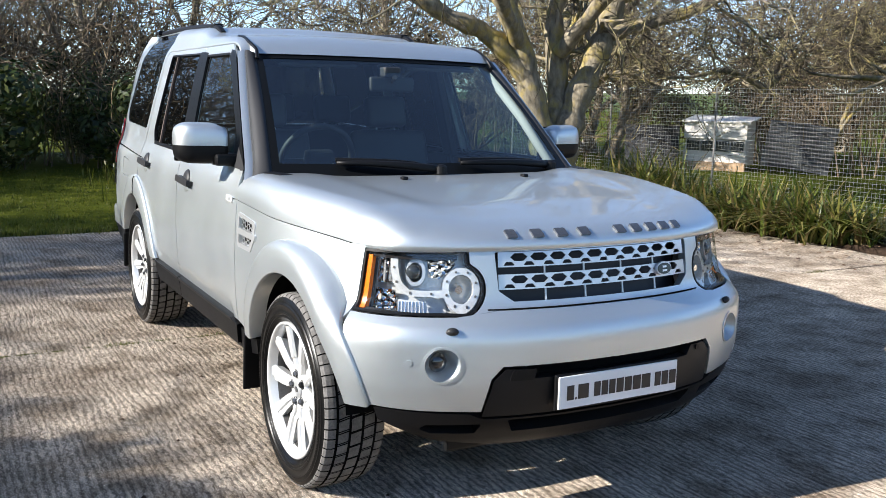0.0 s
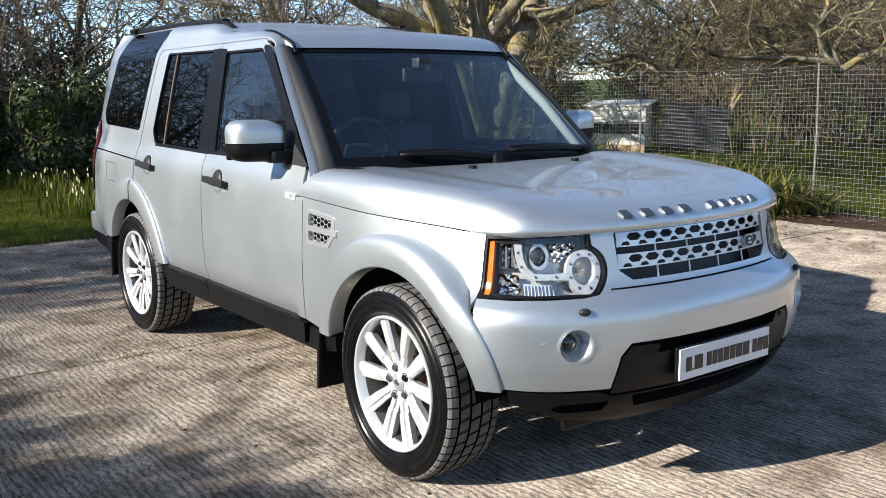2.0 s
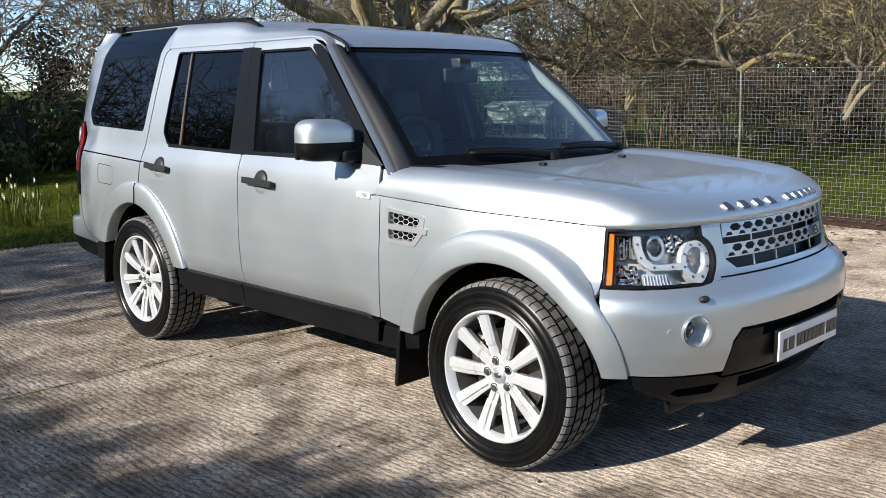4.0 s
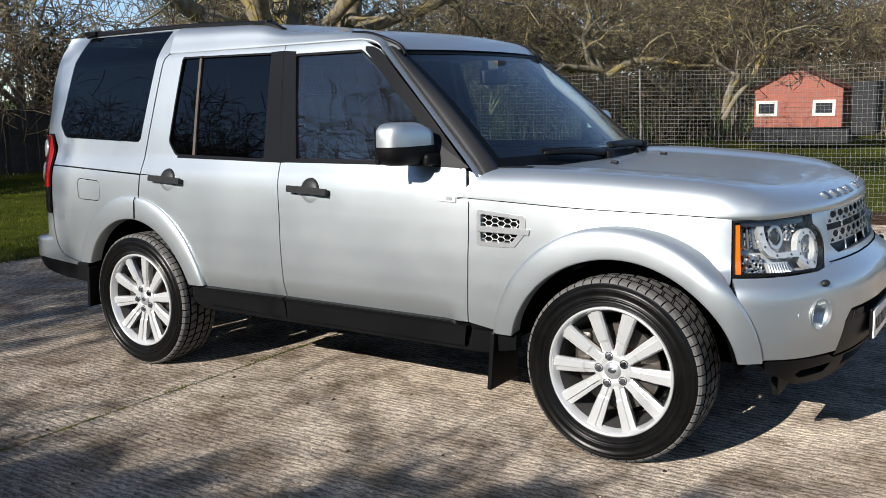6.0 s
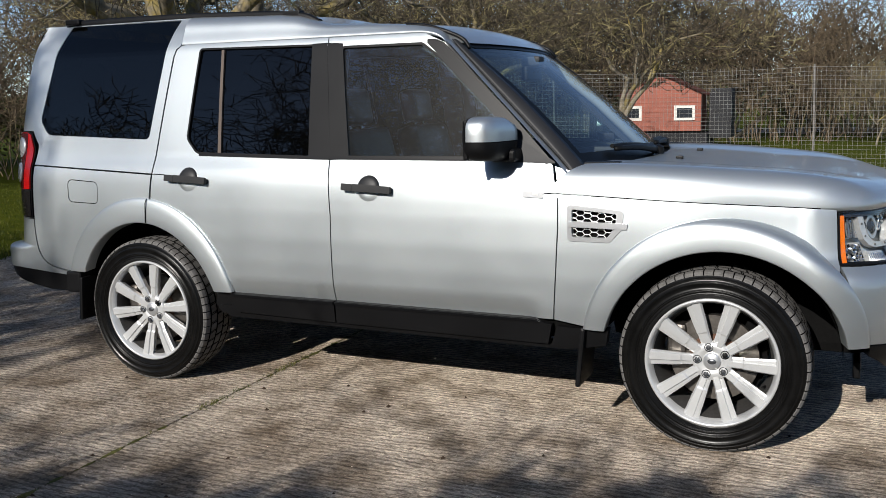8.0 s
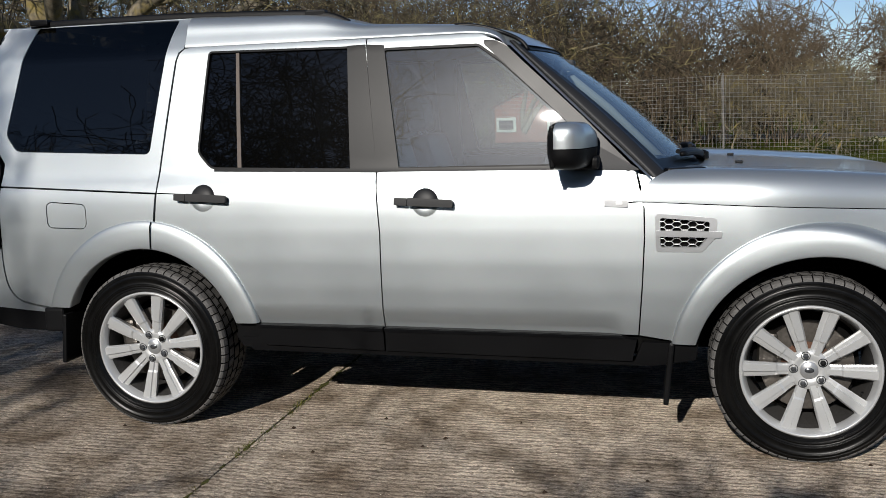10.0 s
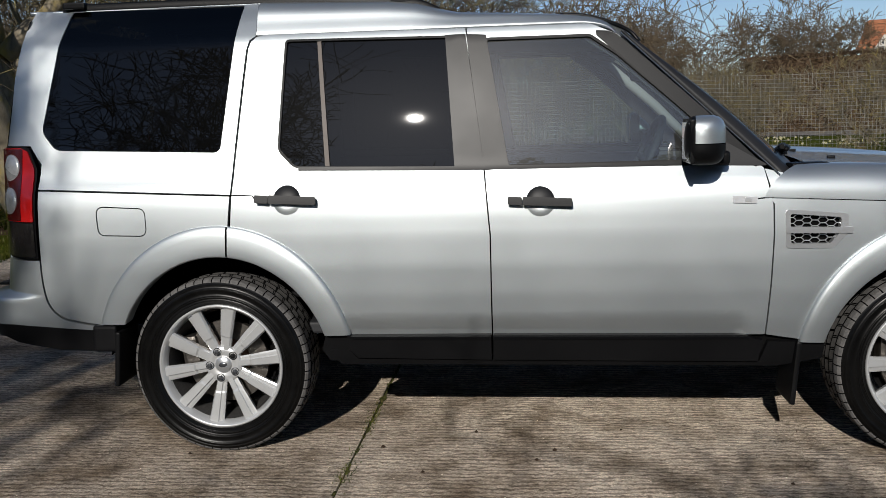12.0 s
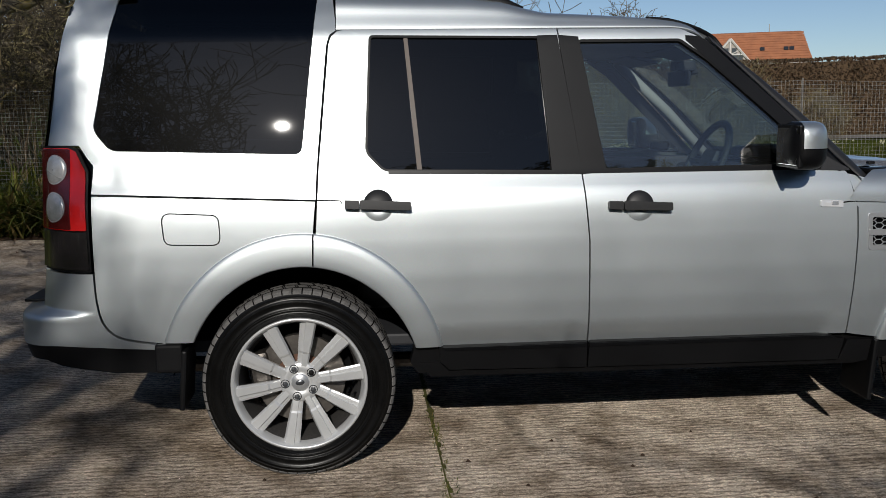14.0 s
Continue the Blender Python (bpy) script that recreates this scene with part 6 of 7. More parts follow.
# wheels
def tyre_parts(parent):
    N = 960
    prof = [(-0.110, 0.268), (-0.124, 0.288), (-0.129, 0.318), (-0.126, 0.345), (-0.118, 0.362)]
    wall = [(r, y) for y, r in prof]
    for sgn in (1, -1):
        ribbed = []
        for r in sorted([p[0] for p in wall] + [q + d for q in (0.2835, 0.2885, 0.300, 0.306, 0.333, 0.3365, 0.349) for d in (-0.0016, -0.0007, 0.0007, 0.0016)]):
            skin = float(np.interp(r, [p[0] for p in wall], [p[1] for p in wall]))
            rib = min(abs(r - q) for q in (0.2835, 0.2885, 0.300, 0.306, 0.333, 0.3365, 0.349)) < 0.001
            ribbed.append((r, sgn * (skin - (0.0022 if rib else 0.0))))
        bm = lathe_bm(ribbed, 96)
        part("sidewall", bm, RUBBER, parent, smooth=True)
    verts, faces = [], []
    cols = [(-0.118, 0.360, 0), (-0.1165, 0.3665, 1), (-0.108, 0.3745, 1), (-0.090, 0.3785, 1), (-0.079, 0.379, 1), (-0.0785, 0.371, 0), (-0.070, 0.371, 0), (-0.0695, 0.380, 2), (-0.030, 0.381, 2), (-0.0295, 0.372, 0), (-0.0205, 0.372, 0), (-0.020, 0.381, 3), (0.020, 0.381, 3)]
    cols += [(0.0205, 0.372, 0), (0.0295, 0.372, 0), (0.030, 0.381, 2), (0.0695, 0.380, 2), (0.070, 0.371, 0), (0.0785, 0.371, 0), (0.079, 0.379, 1), (0.090, 0.3785, 1), (0.108, 0.3745, 1), (0.1165, 0.3665, 1), (0.118, 0.360, 0)]
    m = len(cols)
    period = {0: 0, 1: 16, 2: 20, 3: 24}
    for k in range(N):
        for y, r, kind in cols:
            cut = period[kind] and ((k + (0 if kind == 1 else int(y * 60))) % period[kind] == 0)
            rr = r - (0.009 if cut else 0)
            a = 2 * math.pi * (k + (y * 88 if kind in (2, 3) else 0)) / N
            verts.append((rr * math.cos(a), y, rr * math.sin(a)))
    # faces in grooves and notches go near-black: groove shade put into the colour
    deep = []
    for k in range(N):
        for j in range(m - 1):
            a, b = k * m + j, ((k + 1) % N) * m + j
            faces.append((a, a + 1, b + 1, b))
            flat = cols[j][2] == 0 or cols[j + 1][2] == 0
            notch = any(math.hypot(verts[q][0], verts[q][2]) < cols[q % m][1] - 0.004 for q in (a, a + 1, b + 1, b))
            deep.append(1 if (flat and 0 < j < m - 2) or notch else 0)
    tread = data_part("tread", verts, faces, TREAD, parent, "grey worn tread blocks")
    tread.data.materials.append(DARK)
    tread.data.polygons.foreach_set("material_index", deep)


def build_wheel():
    w = root("wheel", "", "")
    tyre = part("tyre", lathe_bm([(0.262, -0.100), (0.270, -0.112), (0.278, -0.115), (0.278, 0.112), (0.262, 0.10)], 64), RUBBER, w, "black road tyre")
    tyre_parts(w)
    rim = part("rim", lathe_bm([(0.2665, -0.108), (0.2665, -0.119), (0.261, -0.1215), (0.256, -0.119), (0.252, -0.108), (0.247, -0.098), (0.236, -0.060), (0.222, 0.0), (0.225, 0.10), (0.262, 0.11)], 96), ALLOY, w, smooth=True, label="ten-spoke silver alloy rim")
    part("barrel", lathe_bm([(0.2385, -0.085), (0.231, -0.05), (0.2205, 0.0), (0.223, 0.10)], 64), ALLOY_DARK, w, smooth=True)
    for k in range(10):
        bm = bmesh.new()
        # section by section from hub to rim: radius, half width of face, face height, half width of root
        secs = [(0.058, 0.0180, -0.083, 0.023), (0.095, 0.0185, -0.087, 0.025), (0.118, 0.0190, -0.089, 0.026), (0.126, 0.0205, -0.094, 0.027), (0.170, 0.0240, -0.098, 0.031), (0.215, 0.0265, -0.101, 0.033), (0.251, 0.0290, -0.104, 0.036)]
        rings = []
        for r, hw, y, rw in secs:
            rings.append([bm.verts.new(p) for p in ((r, y + 0.040, -rw * 0.75), (r, y + 0.012, -rw * 0.92), (r, y + 0.002, -hw * 0.9 - 0.001), (r, y, -hw * 0.86), (r, y, hw * 0.28), (r, y + 0.0085, hw * 0.38), (r, y + 0.0095, hw * 0.88), (r, y + 0.012, rw * 0.92), (r, y + 0.040, rw * 0.75))])
        for a, b in zip(rings, rings[1:]):
            for j in range(8):
                bm.faces.new((a[j], a[j + 1], b[j + 1], b[j]))
        bmesh.ops.recalc_face_normals(bm, faces=bm.faces)
        bmesh.ops.rotate(bm, verts=bm.verts, cent=(0, 0, 0), matrix=Matrix.Rotation(radians(36 * k), 3, "Y"))
        part("spoke", bm, ALLOY, w)
    hub = part("hub", lathe_bm([(0.082, -0.060), (0.080, -0.078), (0.076, -0.083), (0.048, -0.085), (0.040, -0.080), (0.034, -0.080), (0.034, -0.086)], 48), ALLOY, w, smooth=True)
    part("centre_cap", lathe_bm([(0.034, -0.086), (0.031, -0.089), (0.0, -0.0905)], 32), SATIN, w, smooth=True)
    bm = lathe_bm([(0.018, -0.0902), (0.016, -0.092), (0.0, -0.0925)], 24)
    bmesh.ops.scale(bm, vec=(1, 1, 0.62), verts=bm.verts)
    part("cap_oval", bm, LETTER_GREY, w, smooth=True)
    for k in range(5):
        a = radians(72 * k + 32)
        bm = lathe_bm([(0.0180, -0.070), (0.0180, -0.0862), (0.0150, -0.0862), (0.0135, -0.076)], 18)
        lathe_bm([(0.0118, -0.07), (0.0115, -0.094), (0.009, -0.0975), (0.0, -0.099)], 6, bm=bm)
        bmesh.ops.translate(bm, verts=bm.verts, vec=(0.059 * math.cos(a), 0, 0.059 * math.sin(a)))
        part("wheel_nut", bm, LETTER_GREY if k else BLACK_PLASTIC, w)
    part("brake_disc", lathe_bm([(0.10, -0.020), (0.178, -0.020), (0.180, -0.015), (0.178, 0.01)], 48), STEEL, w, "worn brake disc")
    part("disc_hat", lathe_bm([(0.0, -0.045), (0.085, -0.045), (0.10, -0.02)], 32), RUST, w)
    part("caliper", box_bm((0.075, 0.085, 0.16), (-0.150, 0.0, 0.055), 0.018), STEEL, w)
    part("brake_backing", lathe_bm([(0.0, 0.03), (0.205, 0.035)], 32), DARK, w)
    bm = tube_bm([(0.205, -0.045, -0.095), (0.196, -0.075, -0.091)], 0.005, 8)
    part("valve", bm, BLACK_PLASTIC, w)
    return w


wheel = build_wheel()
wheel.parent = car
WHEEL_AT = [(1.4425, -0.795, 0.370, 0, 0), (-1.4425, -0.795, 0.374, 0, -8.5), (1.4425, 0.795, 0.370, 180, 20), (-1.4425, 0.795, 0.374, 180, 50)]
for k, (x, y, z, turn, spin) in enumerate(WHEEL_AT):
    m = pose(x, y, z, 0, 0, turn) @ Matrix.Rotation(radians(spin), 4, "Y")
    if k == 0:
        wheel.matrix_basis = m
    else:
        copy_thing(wheel, m)

# cabin: dashboard, steering wheel, seats
dash = part("dashboard", grid_bm([[(1.02 - 0.03 * abs(y), y, 1.085), (0.86, y, 1.125 + 0.035 * math.exp(-((y + 0.38) / 0.16) ** 2)), (0.66, y, 1.110 + 0.05 * math.exp(-((y + 0.38) / 0.16) ** 2)), (0.58, y, 1.02), (0.60, y, 0.75), (0.75, y, 0.55)] for y in np.linspace(-0.76, 0.76, 31)]), CABIN, car, smooth=True)
part("air_vent", box_bm((0.03, 0.16, 0.10), (0.575, 0.10, 1.02), 0.01), HANDLE_GREY, dash)
part("dash_wood", box_bm((0.02, 1.30, 0.05), (0.583, 0.1, 0.93), 0.008), HANDLE_GREY, dash)
wheel_m = pose(0.375, -0.385, 1.180, 0, -66, 0)
ring = [wheel_m @ Vector((0.188 * math.cos(q), 0.188 * math.sin(q), 0)) for q in np.linspace(0, 2 * math.pi, 41)]
steer = part("steering_wheel", tube_bm(ring, 0.0165, 10, caps=False), CABIN, car, smooth=True)
bm = box_bm((0.13, 0.15, 0.05), (0, 0, -0.02), 0.02, 2, bm=None)
for q in (0, 180, 270):
    tube_bm([(0, 0, -0.01), (0.18 * math.sin(radians(q)), 0.18 * math.cos(radians(q)), 0)], 0.014, 6, bm=bm)
bmesh.ops.transform(bm, matrix=wheel_m, verts=bm.verts)
part("airbag_boss", bm, CABIN, steer)
for q in (-0.10, 0.10):
    part("steering_spoke_trim", tube_bm([wheel_m @ Vector((-0.03, q, 0.012)), wheel_m @ Vector((-0.14, q * 1.2, 0.006))], 0.006, 6), SATIN, steer)


def build_seat(parent, x, y, width=0.50, bench=False):
    def cushion(name, rows_of, mat, up):
        part(name, rows_of, mat, up, smooth=True)
    base = part("seat", box_bm((0.52, width, 0.16), (x, y, 0.68), 0.05, 3), LEATHER, parent, "black leather seat", smooth=True)
    back = box_bm((0.13, width, 0.62), (0, 0, 0.31), 0.05, 3)
    bmesh.ops.transform(back, matrix=pose(x - 0.24, y, 0.70, 0, -16, 0), verts=back.verts)
    part("backrest", back, LEATHER, base, smooth=True)
    n = 3 if bench else 1
    for k in range(n):
        yy = y + (k - (n - 1) / 2) * width / n
        rest = box_bm((0.10, 0.26, 0.19), (0, 0, 0.0), 0.04, 3)
        bmesh.ops.transform(rest, matrix=pose(x - 0.435, yy, 1.41, 0, -10, 0), verts=rest.verts)
        part("headrest", rest, LEATHER, base, smooth=True)
        for d in (-0.06, 0.06):
            part("headrest_post", tube_bm([(x - 0.43, yy + d, 1.34), (x - 0.40, yy + d, 1.24)], 0.006, 6), SATIN, base)


build_seat(car, -0.02, -0.385)
build_seat(car, -0.02, 0.385)
build_seat(car, -0.95, 0.0, 1.25, True)
part("centre_console", box_bm((0.95, 0.24, 0.36), (0.15, 0, 0.66), 0.03), CABIN, car)
mirror_in = part("rear_view_mirror", box_bm((0.035, 0.25, 0.075), (0.385, 0.02, 1.565), 0.016, 3), CABIN, car, smooth=True)
part("mirror_stalk", tube_bm([(0.40, 0.02, 1.58), (0.47, 0.0, 1.60)], 0.012, 8), CABIN, mirror_in)
part("headlining", box_bm((2.3, 1.16, 0.025), (-0.98, 0, 1.725), 0.008), CABIN, car)
part("headlining", box_bm((0.42, 1.16, 0.02), (0.05, 0, 1.705), 0.008, 2, Matrix.Rotation(radians(6), 4, "Y")), CABIN, car)
for s in (-1, 1):
    part("sun_visor", box_bm((0.16, 0.42, 0.02), (0.24, s * 0.35, 1.668), 0.008, 2, Matrix.Rotation(radians(14), 4, "Y")), CABIN, car)
    part("door_card", box_bm((1.02, 0.05, 0.58), (0.22, s * 0.80, 0.86), 0.02), CABIN, car)
    part("door_card", box_bm((0.92, 0.05, 0.26), (-0.80, s * 0.80, 1.03), 0.02), CABIN, car)
    part("b_pillar_trim", box_bm((0.13, 0.05, 0.66), (-0.37, s * 0.745, 1.42), 0.02, 2, Matrix.Rotation(radians(s * 14), 4, "X")), CABIN, car)
    part("c_pillar_trim", box_bm((0.16, 0.05, 0.66), (-1.30, s * 0.745, 1.42), 0.02, 2, Matrix.Rotation(radians(s * 14), 4, "X")), CABIN, car)
part("cabin_floor", box_bm((3.1, 1.50, 0.05), (-0.65, 0, 0.50), 0.01), CABIN, car)
part("load_cover", box_bm((0.85, 1.40, 0.04), (-1.80, 0, 1.10), 0.01), CABIN, car)

# ==== trees and shrubs ====
class Limbs:
    """Tapered round limbs gathered into one mesh."""

    def __init__(self):
        self.v, self.f = [], []

    def tube(self, pts, radii, sides):
        k0 = len(self.v)
        pts = np.array(pts, float)
        n = len(pts)
        d = np.gradient(pts, axis=0)
        d /= np.maximum(np.linalg.norm(d, axis=1), 1e-9)[:, None]
        ref = np.array([0.31, 0.17, 0.93]) if abs(d[0] @ np.array([0.31, 0.17, 0.93])) < 0.9 else np.array([1.0, 0, 0])
        a = np.cross(d, ref)
        a /= np.maximum(np.linalg.norm(a, axis=1), 1e-9)[:, None]
        b = np.cross(d, a)
        ang = 2 * np.pi * np.arange(sides) / sides
        ring = pts[:, None, :] + np.array(radii)[:, None, None] * (a[:, None, :] * np.cos(ang)[None, :, None] + b[:, None, :] * np.sin(ang)[None, :, None])
        self.v += ring.reshape(-1, 3).tolist()
        for k in range(n - 1):
            for j in range(sides):
                p, q = k0 + k * sides + j, k0 + k * sides + (j + 1) % sides
                self.f.append((p, q, q + sides, p + sides))

    def put(self, name, material, parent, label=""):
        return data_part(name, self.v, self.f, material, parent, label, smooth=True)


def grow(limbs, twigs, p, d, length, r, level, rng, o):
    """One limb and, along it, its side limbs."""
    n = 5 if level < 2 else (4 if level < o["levels"] - 1 else 3)
    pts, radii = [np.array(p, float)], [r]
    d = np.array(d, float)
    d /= np.linalg.norm(d)
    for k in range(n):
        d = d + np.array([rng.gauss(0, o["wild"]), rng.gauss(0, o["wild"]), rng.gauss(0, o["wild"]) + o["up"][min(level, len(o["up"]) - 1)]])
        d /= np.linalg.norm(d)
        pts.append(pts[-1] + d * length / n)
        radii.append(max(r * (1 - 0.72 * (k + 1) / n), o["thin"]))
    if o.get("keep") and not o["keep"](pts[-1]):
        return
    big = r > 0.022
    (limbs if big else twigs).tube(pts, radii, 7 if r > 0.09 else (5 if big else 3))
    if level >= o["levels"]:
        return
    for k in range(o["kids"][min(level, len(o["kids"]) - 1)]):
        t = rng.uniform(0.25, 1.0)
        i = min(int(t * n), n - 1)
        q = pts[i] + (pts[i + 1] - pts[i]) * (t * n - i)
        way = pts[i + 1] - pts[i]
        side = np.cross(way, [rng.gauss(0, 1), rng.gauss(0, 1), rng.gauss(0, 1)])
        side /= max(np.linalg.norm(side), 1e-6)
        way = way / np.linalg.norm(way)
        nd = way * rng.uniform(0.35, 0.9) + side * rng.uniform(0.6, 1.0)
        grow(limbs, twigs, q, nd, length * rng.uniform(0.45, 0.8) * o.get("short", 1.0), max(radii[i] * rng.uniform(0.42, 0.7), o["thin"]), level + 1, rng, o)


def bare_tree(name, label, at, seed, height, radius, options, bark=BARK_GREY, twig=TWIG, group="", stems=None, category="tree"):
    rng = random.Random(seed)
    o = dict(levels=5, kids=[7, 5, 5, 4, 3], wild=0.16, up=[0.05, 0.06, 0.03, 0.0], thin=0.0035)
    o.update(options)
    t = root(name, label, category, at, group)
    limbs, twigs = Limbs(), Limbs()
    for base, way, length, r in stems or [((0, 0, -0.05), (rng.uniform(-0.1, 0.1), rng.uniform(-0.1, 0.1), 1), height * 0.5, radius)]:
        grow(limbs, twigs, base, way, length, r, 0, rng, o)
    if limbs.v:
        limbs.put("trunk", bark, t)
    if twigs.v:
        twigs.put("crown", twig, t, "bare twigs")
    return t


# the big lichen-covered tree at the yard's corner, its stems led by hand
big = root("lichen_tree", "large many-stemmed bare tree with yellow lichen on pale bark", "tree", (-6.1, 5.85, 0))
rng = random.Random(11)
limbs, twigs = Limbs(), Limbs()
side = np.array([0.489, 0.872, 0.0])
away = np.array([-0.872, 0.489, 0.0])
STEMS = [
    ([(0, 0, -0.1), (0.05, 0.0, 0.5), (0.10, 0.05, 0.95), (0.26, 0.10, 1.55), (0.55, 0.1, 2.3), (0.74, 0.2, 2.9), (0.95, 0.3, 3.8), (1.3, 0.5, 5.2)], 0.20),
    ([(0.66, 0.12, 2.45), (1.2, -0.1, 2.62), (1.75, -0.3, 2.78), (2.3, -0.5, 3.1), (3.0, -0.7, 3.5)], 0.085),
    ([(-0.03, 0.05, 0.3), (-0.10, 0.10, 0.9), (-0.02, 0.25, 1.6), (-0.10, 0.30, 2.4), (-0.05, 0.35, 3.1), (0.1, 0.6, 4.6)], 0.16),
    ([(-0.08, 0.0, 0.4), (-0.25, -0.1, 1.0), (-0.50, -0.15, 1.9), (-0.75, -0.2, 2.6), (-1.0, -0.2, 3.2), (-1.3, -0.1, 4.4)], 0.17),
    ([(-0.45, -0.12, 1.75), (-0.95, -0.3, 2.30), (-1.6, -0.5, 2.60), (-2.3, -0.7, 2.95), (-3.1, -0.8, 3.1), (-4.2, -0.9, 3.5)], 0.12),
    ([(-0.6, -0.2, 2.2), (-1.0, -1.0, 2.9), (-1.5, -2.0, 3.3), (-2.2, -3.0, 3.6)], 0.09),
    ([(0.0, 0.2, 2.2), (0.5, -0.5, 2.9), (0.9, -1.5, 3.3), (1.3, -2.6, 3.7)], 0.09),
    ([(-0.05, 0.1, 0.8), (0.1, 0.9, 1.6), (0.2, 1.7, 2.5), (0.5, 2.6, 3.3)], 0.13),
    ([(0.9, 0.3, 3.5), (1.7, -0.3, 4.1), (2.6, -0.9, 4.4), (3.6, -1.4, 4.6)], 0.08),
    ([(-1.1, -0.2, 3.6), (-1.9, 0.4, 4.2), (-2.9, 0.9, 4.6)], 0.08),
    ([(0.3, 0.15, 1.6), (0.6, 0.9, 2.2), (1.2, 1.6, 2.6), (2.0, 2.2, 3.0)], 0.07),
]
for pts, r in STEMS:
    line = [side * a + away * b + np.array([0, 0, z]) for a, b, z in pts]
    c = curve_through(line, 5)
    c += np.array([[rng.gauss(0, 0.012) for _ in range(3)] for _ in c])
    radii = [1.25 * r * (1 - 0.55 * k / len(c)) * (1 + 0.10 * math.sin(k * 1.7)) for k in range(len(c))]
    limbs.tube(c, radii, 12)
    for _ in range(9):
        i = rng.randrange(int(len(c) * 0.5), len(c) - 1)
        way = c[i + 1] - c[i]
        sd = np.cross(way, [rng.gauss(0, 1) for _ in range(3)])
        sd /= np.linalg.norm(sd)
        grow(limbs, twigs, c[i], way / np.linalg.norm(way) * 0.6 + sd, rng.uniform(0.8, 1.9), radii[i] * rng.uniform(0.22, 0.42), 1, rng, dict(levels=4, kids=[4, 4, 3, 2], wild=0.30, up=[0.05, 0.05, 0.04, 0.0], thin=0.0055))
limbs.put("trunk", BARK, big, "pale stems with yellow lichen")
twigs.put("crown", TWIG, big, "bare twigs")

# low spreading apple trees in the orchard behind the fence
low_apple = dict(levels=4, kids=[9, 7, 4, 2], wild=0.40, up=[0.04, 0.07, 0.05, 0.02], thin=0.006, keep=lambda p: p[2] > 1.42)
apple = bare_tree("apple_tree", "old low spreading bare apple tree with lichen", (-1.35, 9.3, 0), 21, 3.0, 0.13, low_apple, BARK, TWIG, "orchard trees", stems=[((0, 0, -0.05), (0.15, 0, 1), 1.6, 0.095), ((0.10, 0, 1.05), (0.9, -0.2, 0.75), 1.9, 0.048), ((0.1, 0, 1.1), (-0.9, 0.1, 0.75), 2.2, 0.050), ((0.12, 0, 1.2), (0.1, 0.9, 0.9), 1.8, 0.045), ((0.12, 0, 1.2), (-0.2, -0.9, 0.8), 1.7, 0.042)])
for x, y, turn, sc in ((-3.6, 22.6, 150, 1.35), (-9.2, 15.8, 20, 0.95), (-6.6, 21.2, 70, 1.3), (-13.5, 12.0, 120, 1.3)):
    copy_thing(apple, pose(x, y, 0, 0, 0, turn) @ Matrix.Scale(sc, 4))
old = bare_tree("spreading_tree", "old spreading bare tree with crooked lichened limbs", (-7.4, 11.4, 0), 27, 3.0, 0.13, dict(levels=4, kids=[8, 6, 4, 3], wild=0.40, up=[0.0, 0.03, 0.03, 0.02], thin=0.006, keep=lambda p: 1.75 < p[2] < 4.6), BARK, TWIG, "spreading trees", stems=[((0, 0, -0.05), (0.1, 0.1, 1), 2.0, 0.13), ((0.05, 0, 1.7), (1.0, -0.2, 0.45), 2.6, 0.085), ((0.05, 0, 1.75), (-1.0, -0.3, 0.5), 2.6, 0.085), ((0.05, 0, 1.8), (0.2, 1.0, 0.6), 2.3, 0.075), ((0.05, 0, 1.8), (0.1, -1.0, 0.55), 2.3, 0.075), ((0.05, 0, 1.8), (0.2, 0.1, 1.0), 2.0, 0.07)])
for x, y, turn, sc in ((-4.6, 12.6, 100, 0.98), (-11.8, 10.6, 220, 1.05), (-7.2, 16.5, 300, 1.15)):
    copy_thing(old, pose(x, y, 0, 0, 0, turn) @ Matrix.Scale(sc, 4))
young = bare_tree("young_fruit_tree", "slender young fruit tree with pale bare branches", (6.2, 13.5, 0), 33, 2.4, 0.045, dict(levels=4, kids=[7, 5, 4, 3], wild=0.16, up=[0.06, 0.08, 0.05], thin=0.0055), BARK, BARK, "young trees", stems=[((0, 0, -0.05), (0.05, 0, 1), 1.2, 0.05), ((0, 0, 0.7), (0.7, 0.2, 0.9), 1.4, 0.032), ((0, 0, 0.8), (-0.7, 0.1, 0.9), 1.4, 0.032), ((0, 0, 0.9), (0.1, -0.7, 0.9), 1.3, 0.03), ((0, 0, 1.0), (0.0, 0.7, 0.9), 1.3, 0.03)])
young.scale = (0.75, 0.75, 0.75)
for x, y, turn, sc in ((3.9, 17.0, 80, 0.95), (5.0, 20.5, 140, 1.05), (8.6, 17.5, 200, 0.72), (10.2, 22.0, 10, 0.80), (7.4, 24.5, 300, 1.0), (12.3, 16.0, 60, 0.75), (13.5, 24.0, 120, 0.85), (2.6, 23.0, 170, 1.0), (16.5, 20.0, 240, 0.85)):
    copy_thing(young, pose(x, y, 0, 0, 0, turn) @ Matrix.Scale(sc, 4))

